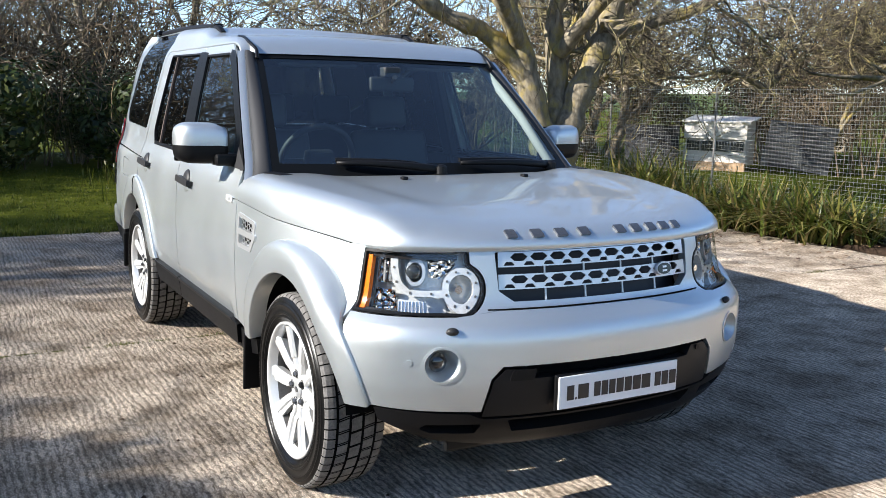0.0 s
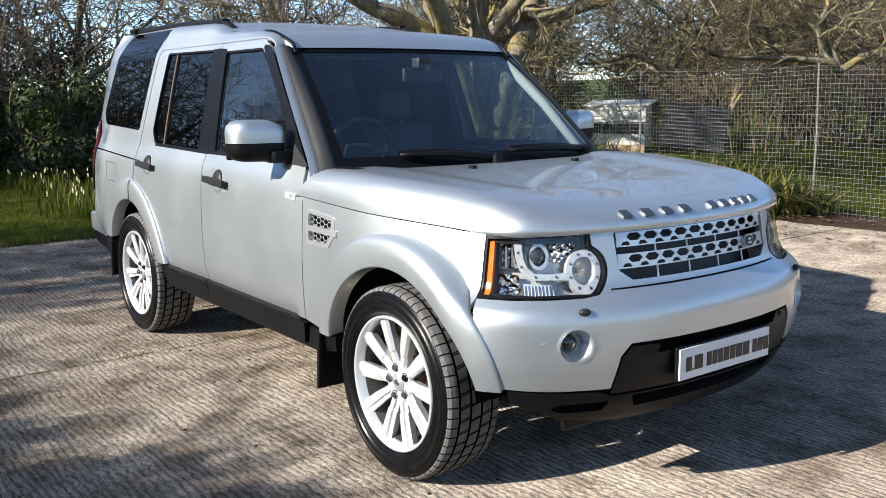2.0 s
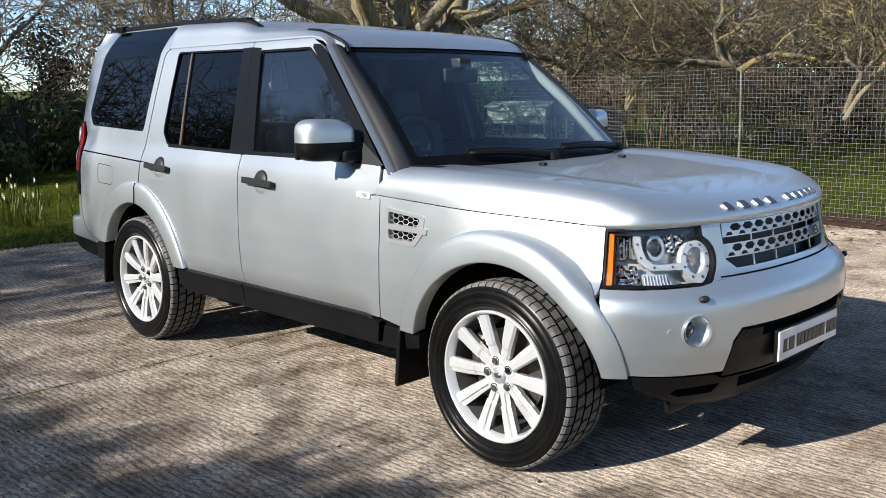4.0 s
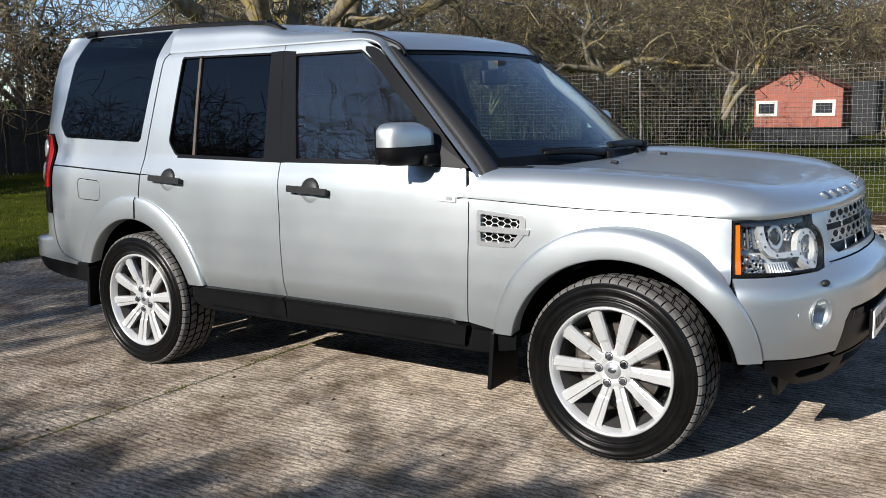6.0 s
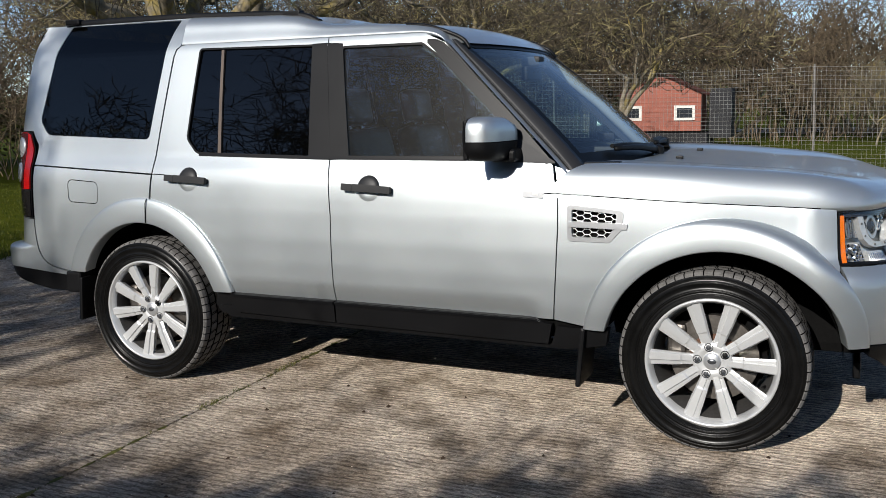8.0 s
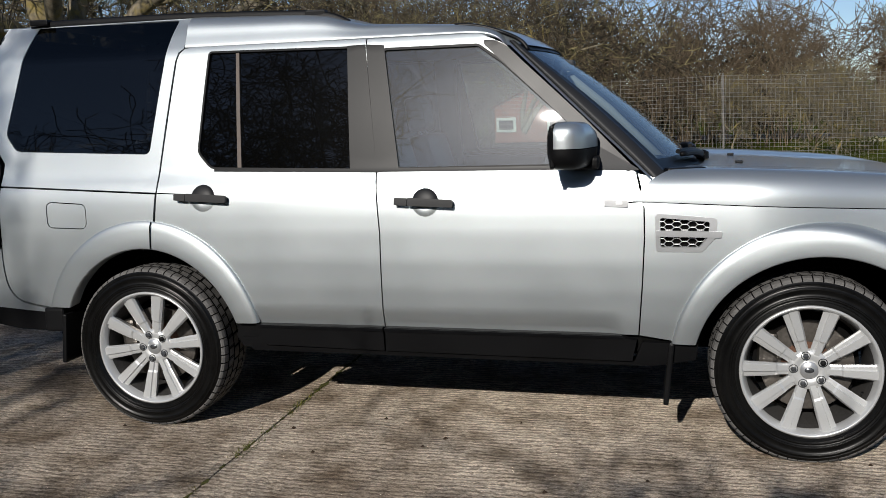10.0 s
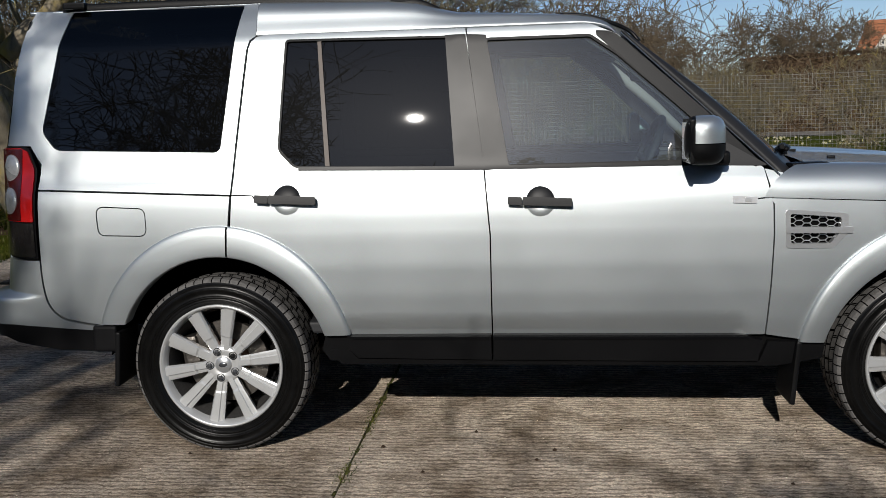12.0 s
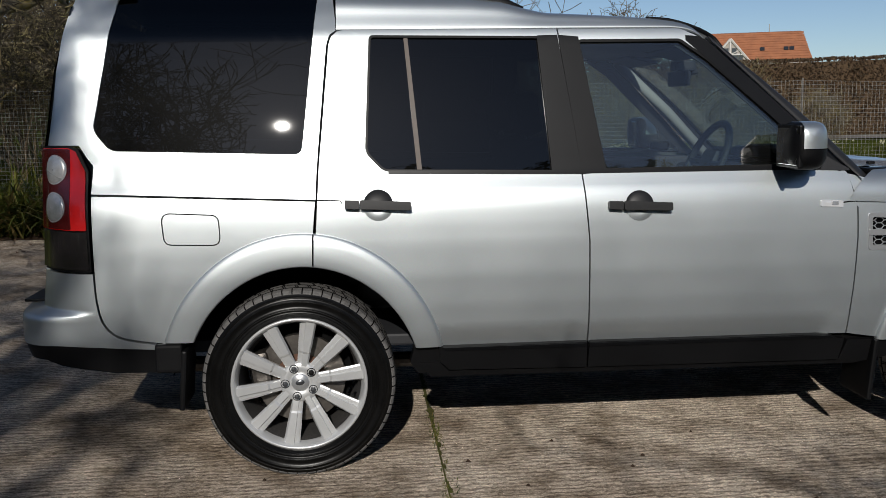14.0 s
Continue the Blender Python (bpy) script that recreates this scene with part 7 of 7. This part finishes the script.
# tall hedgerow trees
tall = bare_tree("hedgerow_tree", "tall bare hedgerow tree", (-15.5, 14.5, 0), 41, 8.0, 0.16, dict(levels=5, kids=[8, 5, 4, 3, 2], wild=0.16, up=[0.05, 0.08, 0.04, 0.02], thin=0.010), BARK_GREY, TWIG, "hedgerow trees")
for x, y, turn, sc in ((-19, 9, 40, 1.1), (-17.5, 1.0, 100, 1.15), (-16.2, -3.0, 160, 1.0), (-20, 4.5, 220, 1.2), (-18.5, -6.5, 280, 1.1), (-20.5, 17.5, 10, 1.15), (-13.0, 20.0, 75, 1.0), (-9.0, 24.0, 135, 1.1), (-4.5, 27.5, 200, 1.0), (-16.5, 25.5, 330, 1.3), (0.5, 30.0, 290, 0.75), (-8.0, 33.0, 60, 1.2), (-24, -1, 20, 1.3), (-24, 12, 170, 1.3)):
    copy_thing(tall, pose(x, y, 0, 0, 0, turn) @ Matrix.Scale(sc, 4))
round_tree = bare_tree("field_tree", "distant round-headed bare tree", (20.5, 58.0, 0.2), 55, 9.0, 0.26, dict(levels=5, kids=[8, 6, 5, 4, 2], wild=0.2, up=[0.02, 0.02, 0.02, 0.0], thin=0.018), BARK_GREY, TWIG_BROWN, "field trees")
for x, y, turn, sc in ((13.5, 55.0, 200, 1.0), (6.0, 60.0, 140, 1.05), (-4.0, 58.0, 30, 1.1), (62.0, 90.0, 60, 0.8), (-16.0, 55.0, 60, 1.2), (-28.0, 50.0, 100, 1.2)):
    copy_thing(round_tree, pose(x, y, ground_height(x, y), 0, 0, turn) @ Matrix.Scale(sc, 4))

# brushwood: thickets of thin stems
def thicket(name, label, at, seed, wide, deep, high, stems, material=TWIG_BROWN, group="thickets", lean=0.25):
    rng = random.Random(seed)
    t = root(name, label, "shrub", at, group, "stuff")
    tw = Limbs()
    for _ in range(stems):
        p = (rng.uniform(-wide / 2, wide / 2), rng.uniform(-deep / 2, deep / 2), -0.05)
        grow(tw, tw, p, (rng.gauss(0, lean), rng.gauss(0, lean), 1), high * rng.uniform(0.5, 1.0), rng.uniform(0.012, 0.020), 2, rng, dict(levels=4, kids=[0, 0, 5, 3], wild=0.14, up=[0, 0, 0.03, 0.0], thin=0.009, short=0.9))
    tw.put("crown", material, t)
    return t


brush = thicket("brushwood", "dense brown thicket of bare stems", (-12.5, 17.0, 0), 61, 4.2, 2.2, 3.0, 26)
for x, y, turn, sc in ((-8.0, 19.5, 10, 1.0), (-4.8, 21.5, 190, 1.05), (-1.0, 25.5, 20, 1.1), (-16.0, 12.0, 80, 1.1), (-17.3, 7.8, 100, 1.1), (-17.0, -0.5, 90, 1.3), (-17.4, -4.5, 100, 1.3), (-15.4, 1.5, 95, 1.0), (-15.2, -2.6, 265, 1.0), (-15.8, -6.5, 85, 1.1), (-10.0, 21.5, 200, 1.2), (-14.0, 9.5, 40, 0.9), (-6.5, 24.0, 30, 1.4), (-3.2, 25.0, 160, 1.35), (0.2, 27.5, 90, 1.35), (2.2, 28.5, 15, 1.45), (4.6, 29.5, 200, 1.4), (6.8, 30.5, 340, 0.85), (1.0, 25.0, 60, 1.05), (3.4, 26.5, 120, 1.0), (-9.5, 17.5, 130, 1.2)):
    copy_thing(brush, pose(x, y, 0, 0, 0, turn) @ Matrix.Scale(sc, 4))


def leafy(name, label, at, seed, size, count, leaf, material, category="shrub", group="", lumps=7, kind="", hollow=0.55, top=0.0):
    """A crown of many small leaves set round uneven lumps."""
    rng = random.Random(seed)
    t = root(name, label, category, at, group, kind)
    balls = [(rng.uniform(-0.5, 0.5) * size[0] * 0.8, rng.uniform(-0.5, 0.5) * size[1] * 0.7, rng.uniform(0.15, 0.8) * size[2], rng.uniform(0.45, 0.8) * min(size[1], size[2]) * 0.5) for _ in range(lumps)]
    if top:
        balls = [(-0.5 * size[0] + size[0] * (k + 0.5) / lumps * 1.06, by, top + rng.uniform(-0.35, 0.1) - br if k % 2 else bz * 0.8, br) for k, (bx, by, bz, br) in enumerate(balls)]
    v, f = [], []
    for _ in range(count):
        bx, by, bz, br = rng.choice(balls)
        w = np.array([rng.gauss(0, 1) for _ in range(3)])
        w /= np.linalg.norm(w)
        p = np.array([bx, by, bz]) + w * br * rng.uniform(hollow, 1.08)
        if p[2] < 0.02:
            p[2] = rng.uniform(0.02, 0.4)
        a = np.cross(w, [rng.gauss(0, 1) for _ in range(3)])
        a /= np.linalg.norm(a)
        b = np.cross(a, w) + 0.4 * np.array([rng.gauss(0, 1) for _ in range(3)])
        s = leaf * rng.uniform(0.6, 1.3)
        k = len(v)
        v += [(p - a * s).tolist(), (p + b * s * 0.4).tolist(), (p + a * s).tolist(), (p - b * s * 0.4).tolist()]
        f.append((k, k + 1, k + 2, k + 3))
    data_part("leaves", v, f, material, t)
    tw = Limbs()
    for bx, by, bz, br in balls:
        tw.tube([(bx * 0.3, by * 0.3, -0.05), (bx * 0.7, by * 0.7, bz * 0.5), (bx, by, bz)], [0.05, 0.035, 0.012], 5)
    tw.put("trunk", BARK_GREY, t)
    return t


ever = leafy("evergreen_shrub", "dark green laurel shrub under the trees", (-14.0, -1.5, 0), 71, (3.2, 2.2, 2.4), 5000, 0.075, EVERGREEN, group="evergreen shrubs")
for x, y, turn, sc in ((-14.2, -4.6, 120, 1.0), (-13.9, 1.7, 200, 0.85), (-14.6, -7.6, 40, 1.1), (-15.2, 4.2, 310, 0.7), (-15.6, -10.5, 20, 1.2)):
    copy_thing(ever, pose(x, y, 0, 0, 0, turn) @ Matrix.Scale(sc, 4))
ivy = leafy("ivy_clad_tree", "tree clad in dark ivy", (-15.8, 0.6, 0), 77, (3.6, 3.0, 6.5), 9000, 0.075, EVERGREEN, "tree", lumps=12)
ivy.scale = (0.5, 0.5, 0.42)
copy_thing(ivy, pose(-16.5, -4.0, 0, 0, 0, 130) @ Matrix.Scale(0.5, 4))
# unseen copies south-west of the yard, added to shade the ground behind the car
for x, y, turn, sc in ((-10.6, -12.4, 40, 1.05), (-15.2, -11.0, 200, 1.1), (-6.0, -8.6, 90, 0.72), (-8.8, -8.6, 10, 0.9), (-7.3, -13.4, 70, 1.35), (-11.2, -14.5, 300, 1.3)):
    copy_thing(ivy, pose(x, y, 0, 0, 0, turn) @ Matrix.Scale(sc, 4))

bank = leafy("bramble_bank", "dense brown bramble and twig bank", (-19.0, -6.0, 0), 79, (5.2, 2.6, 3.6), 9000, 0.06, BRAMBLE, group="bramble banks", lumps=16, kind="stuff", hollow=0.3)
for x, y, turn, sc in ((-19.4, -1.8, 95, 1.0), (-19.0, 2.6, 80, 0.95), (-19.6, 7.0, 100, 1.0), (-19.0, 11.5, 85, 1.05), (-17.6, 16.0, 60, 1.05), (-14.2, 19.6, 40, 1.0), (-10.4, 23.5, 20, 1.1), (-6.4, 26.0, 10, 1.15), (-2.2, 28.0, 350, 1.2), (2.2, 30.5, 5, 1.2), (5.6, 32.6, 355, 0.85), (-12.6, 17.8, 200, 0.7), (-7.4, 22.4, 190, 0.75)):
    copy_thing(bank, pose(x, y, 0, 0, 0, turn) @ Matrix.Scale(sc, 4))

# clipped beech hedge far behind the track, still in brown leaf
hedge = root("beech_hedge", "clipped brown beech hedge along the track", "hedge", (0, 0, 0))
rng = random.Random(81)
v, f = [], []
for _ in range(60000):
    x = rng.uniform(9.0, 70.0)
    y = 36.5 + (x - 9) * 0.05 + rng.uniform(-0.8, 0.9)
    top = 3.05 + 0.03 * (x - 9) + 0.10 * noise.noise((x * 0.7, 0, 0)) + 0.12 * rng.random()
    front_face = rng.random() < 0.7
    if front_face:
        y = 36.5 + (x - 9) * 0.05 - 0.8 - 0.12 * rng.random()
    z = top if not front_face and rng.random() < 0.7 else rng.uniform(0.0, top)
    s = rng.uniform(0.045, 0.09)
    a = np.array([rng.gauss(0, 1) for _ in range(3)])
    b = np.array([rng.gauss(0, 1) for _ in range(3)])
    k = len(v)
    p = np.array([x, y, z])
    a, b = a / np.linalg.norm(a) * s, b / np.linalg.norm(b) * s * 0.6
    v += [(p - a).tolist(), (p + b).tolist(), (p + a).tolist(), (p - b).tolist()]
    f.append((k, k + 1, k + 2, k + 3))
data_part("leaves", v, f, BEECH, hedge)
rows = []
for x in np.linspace(9.2, 69.8, 60):
    y0, top = 36.5 + (x - 9) * 0.05, 2.98 + 0.03 * (x - 9)
    rows.append([(x, y0 - 0.70, -0.1), (x, y0 - 0.72, top * 0.6), (x, y0 - 0.66, top), (x, y0 + 0.7, top), (x, y0 + 0.7, -0.1)])
part("hedge_core", grid_bm(rows), BEECH, hedge)

# strap-leaved clumps in the bed
rng = random.Random(91)
CLUMPS = [(-5.3, 6.85, 1.30), (-5.75, 7.1, 1.25), (-5.0, 7.15, 1.15), (-4.7, 6.8, 0.9), (-7.6, 7.0, 0.9), (-4.35, 6.75, 0.75), (-3.9, 6.55, 0.9), (-3.4, 6.75, 1.0), (-2.95, 6.55, 1.0), (-2.5, 6.75, 1.05), (-2.15, 6.55, 0.95), (-6.9, 7.15, 0.9), (-6.4, 6.85, 0.8), (-1.85, 6.8, 0.8), (-8.3, 7.3, 0.8)]
for x, y, sc in CLUMPS:
    spots = [(x + rng.gauss(0, 0.20), y + rng.gauss(0, 0.16), 0.02, sc) for _ in range(75)]
    t = root("strap_leaf_clump", "clump of arching green strap leaves with dry yellow tips", "plant", (0, 0, 0), "strap-leaf clumps")
    blades("leaves", spots, STRAP, 0.74, 0.034, 1.25, rng, t, "", 4, 6, 1.1)
# daffodils on the lawn
for cx, cy, sc, count in ((-11.4, 0.9, 0.8, 16), (-8.0, 0.6, 0.9, 12), (-9.6, 1.2, 0.8, 10), (8.0, 19.5, 0.8, 30), (10.5, 21.0, 0.8, 40), (12.5, 22.5, 0.8, 40), (14.5, 21.5, 0.8, 30), (6.4, 22.0, 0.8, 30), (4.4, 11.5, 0.7, 14)):
    t = root("daffodil_clump", "clump of pale daffodils in the grass", "flower", (0, 0, 0), "daffodil clumps")
    spots = [(cx + rng.gauss(0, 0.45), cy + rng.gauss(0, 0.3), 0.0, sc) for _ in range(count * 7)]
    blades("leaves", spots, GRASS, 0.34, 0.018, 0.35, rng, t, "", 2, 3, 0.5)
    v, f = [], []
    for x, y, z, _ in spots[:count]:
        zc = rng.uniform(0.30, 0.44) * sc
        for q in range(6):
            a = q * 1.047
            k = len(v)
            v += [(x, y, zc), (x + 0.022 * math.cos(a - 0.4), y - 0.01, zc + 0.022 * math.sin(a - 0.4)), (x + 0.042 * math.cos(a), y - 0.012, zc + 0.042 * math.sin(a)), (x + 0.022 * math.cos(a + 0.4), y - 0.01, zc + 0.022 * math.sin(a + 0.4))]
            f.append((k, k + 1, k + 2, k + 3))
    tagged(data_part("petals", v, f, PETAL, t), kind="stuff")

# tall evergreen hedge and bare trees south of the yard, behind the camera
def sunny_side(p):
    """The crowns end where they would take the sun from the car's side."""
    dy = -0.935 - p[1]
    over = p[2] - 0.515 * dy
    return p[0] + 0.14 * dy < (-1.0 if over > 2.1 else -1.95)


south = leafy("south_hedge", "tall evergreen hedge along the south side", (0.9, -14.8, 0), 95, (5.0, 3.0, 6.8), 14000, 0.12, EVERGREEN, "hedge", "south hedges", 20, top=6.35)
for x, sc, turn in ((5.4, 1.0, 0), (9.9, 1.01, 0), (14.4, 1.0, 0)):
    copy_thing(south, pose(x, -14.8, 0, 0, 0, turn) @ Matrix.Scale(sc, 4))
low_hedge = leafy("garden_hedge", "lower evergreen hedge along the south side", (-3.4, -14.6, 0), 97, (5.0, 2.6, 6.2), 11000, 0.11, EVERGREEN, "hedge", "lower hedges", 18, top=6.0)
for x, sc, turn in ((-7.6, 0.72, 180), (-11.4, 0.75, 10)):
    copy_thing(low_hedge, pose(x, -14.4, 0, 0, 0, turn) @ Matrix.Scale(sc, 4))
# bare trees on the south side
for k, (x, y, seed, high, wide) in enumerate(((-8.2, -13.0, 101, 12.2, 0.30), (-13.5, -13.0, 102, 9.0, 0.24), (-18.5, -12.0, 103, 9.5, 0.24), (-12.0, -19.0, 104, 11.0, 0.28), (-6.9, -10.6, 105, 9.6, 0.22))):
    here = np.array((x, y, 0.0))
    bare_tree("south_tree", "large bare tree on the south side", (x, y, 0), seed, high, wide, dict(levels=5, kids=[10, 7, 5, 4, 2], wild=0.20, up=[0.02, 0.02, 0.01, 0.0], thin=0.010, keep=lambda p, here=here: sunny_side(p + here)), BARK_GREY, TWIG, "south trees")

# nearer shrubs behind the camera, never in view, added to shade the yard's near edge
shrub = leafy("garden_shrub", "loose evergreen shrub with arching shoots", (1.75, -7.6, 0), 121, (4.2, 1.2, 2.9), 7000, 0.055, EVERGREEN, "shrub", "south shrubs", 18, top=3.36)
rng = random.Random(123)
tw = Limbs()
for _ in range(30):
    grow(tw, tw, (rng.uniform(-2.0, 2.0), rng.uniform(-0.4, 0.4), 2.0), (rng.gauss(0, 0.3), rng.gauss(0, 0.2), 1), rng.uniform(1.1, 1.7), 0.016, 2, rng, dict(levels=4, kids=[0, 0, 7, 5], wild=0.2, up=[0, 0, 0.03, 0.0], thin=0.0055, short=0.8, keep=lambda p: p[2] < 3.50))
tw.put("shoots", TWIG, shrub, "bare shoots above the leaves")
for x, turn, sc in ((6.0, 0, 1.0), (10.0, 0, 1.02), (-2.5, 0, 0.85), (-0.1, 0, 0.90)):
    copy_thing(shrub, pose(x, -7.6, 0, 0, 0, turn) @ Matrix.Scale(sc, 4))
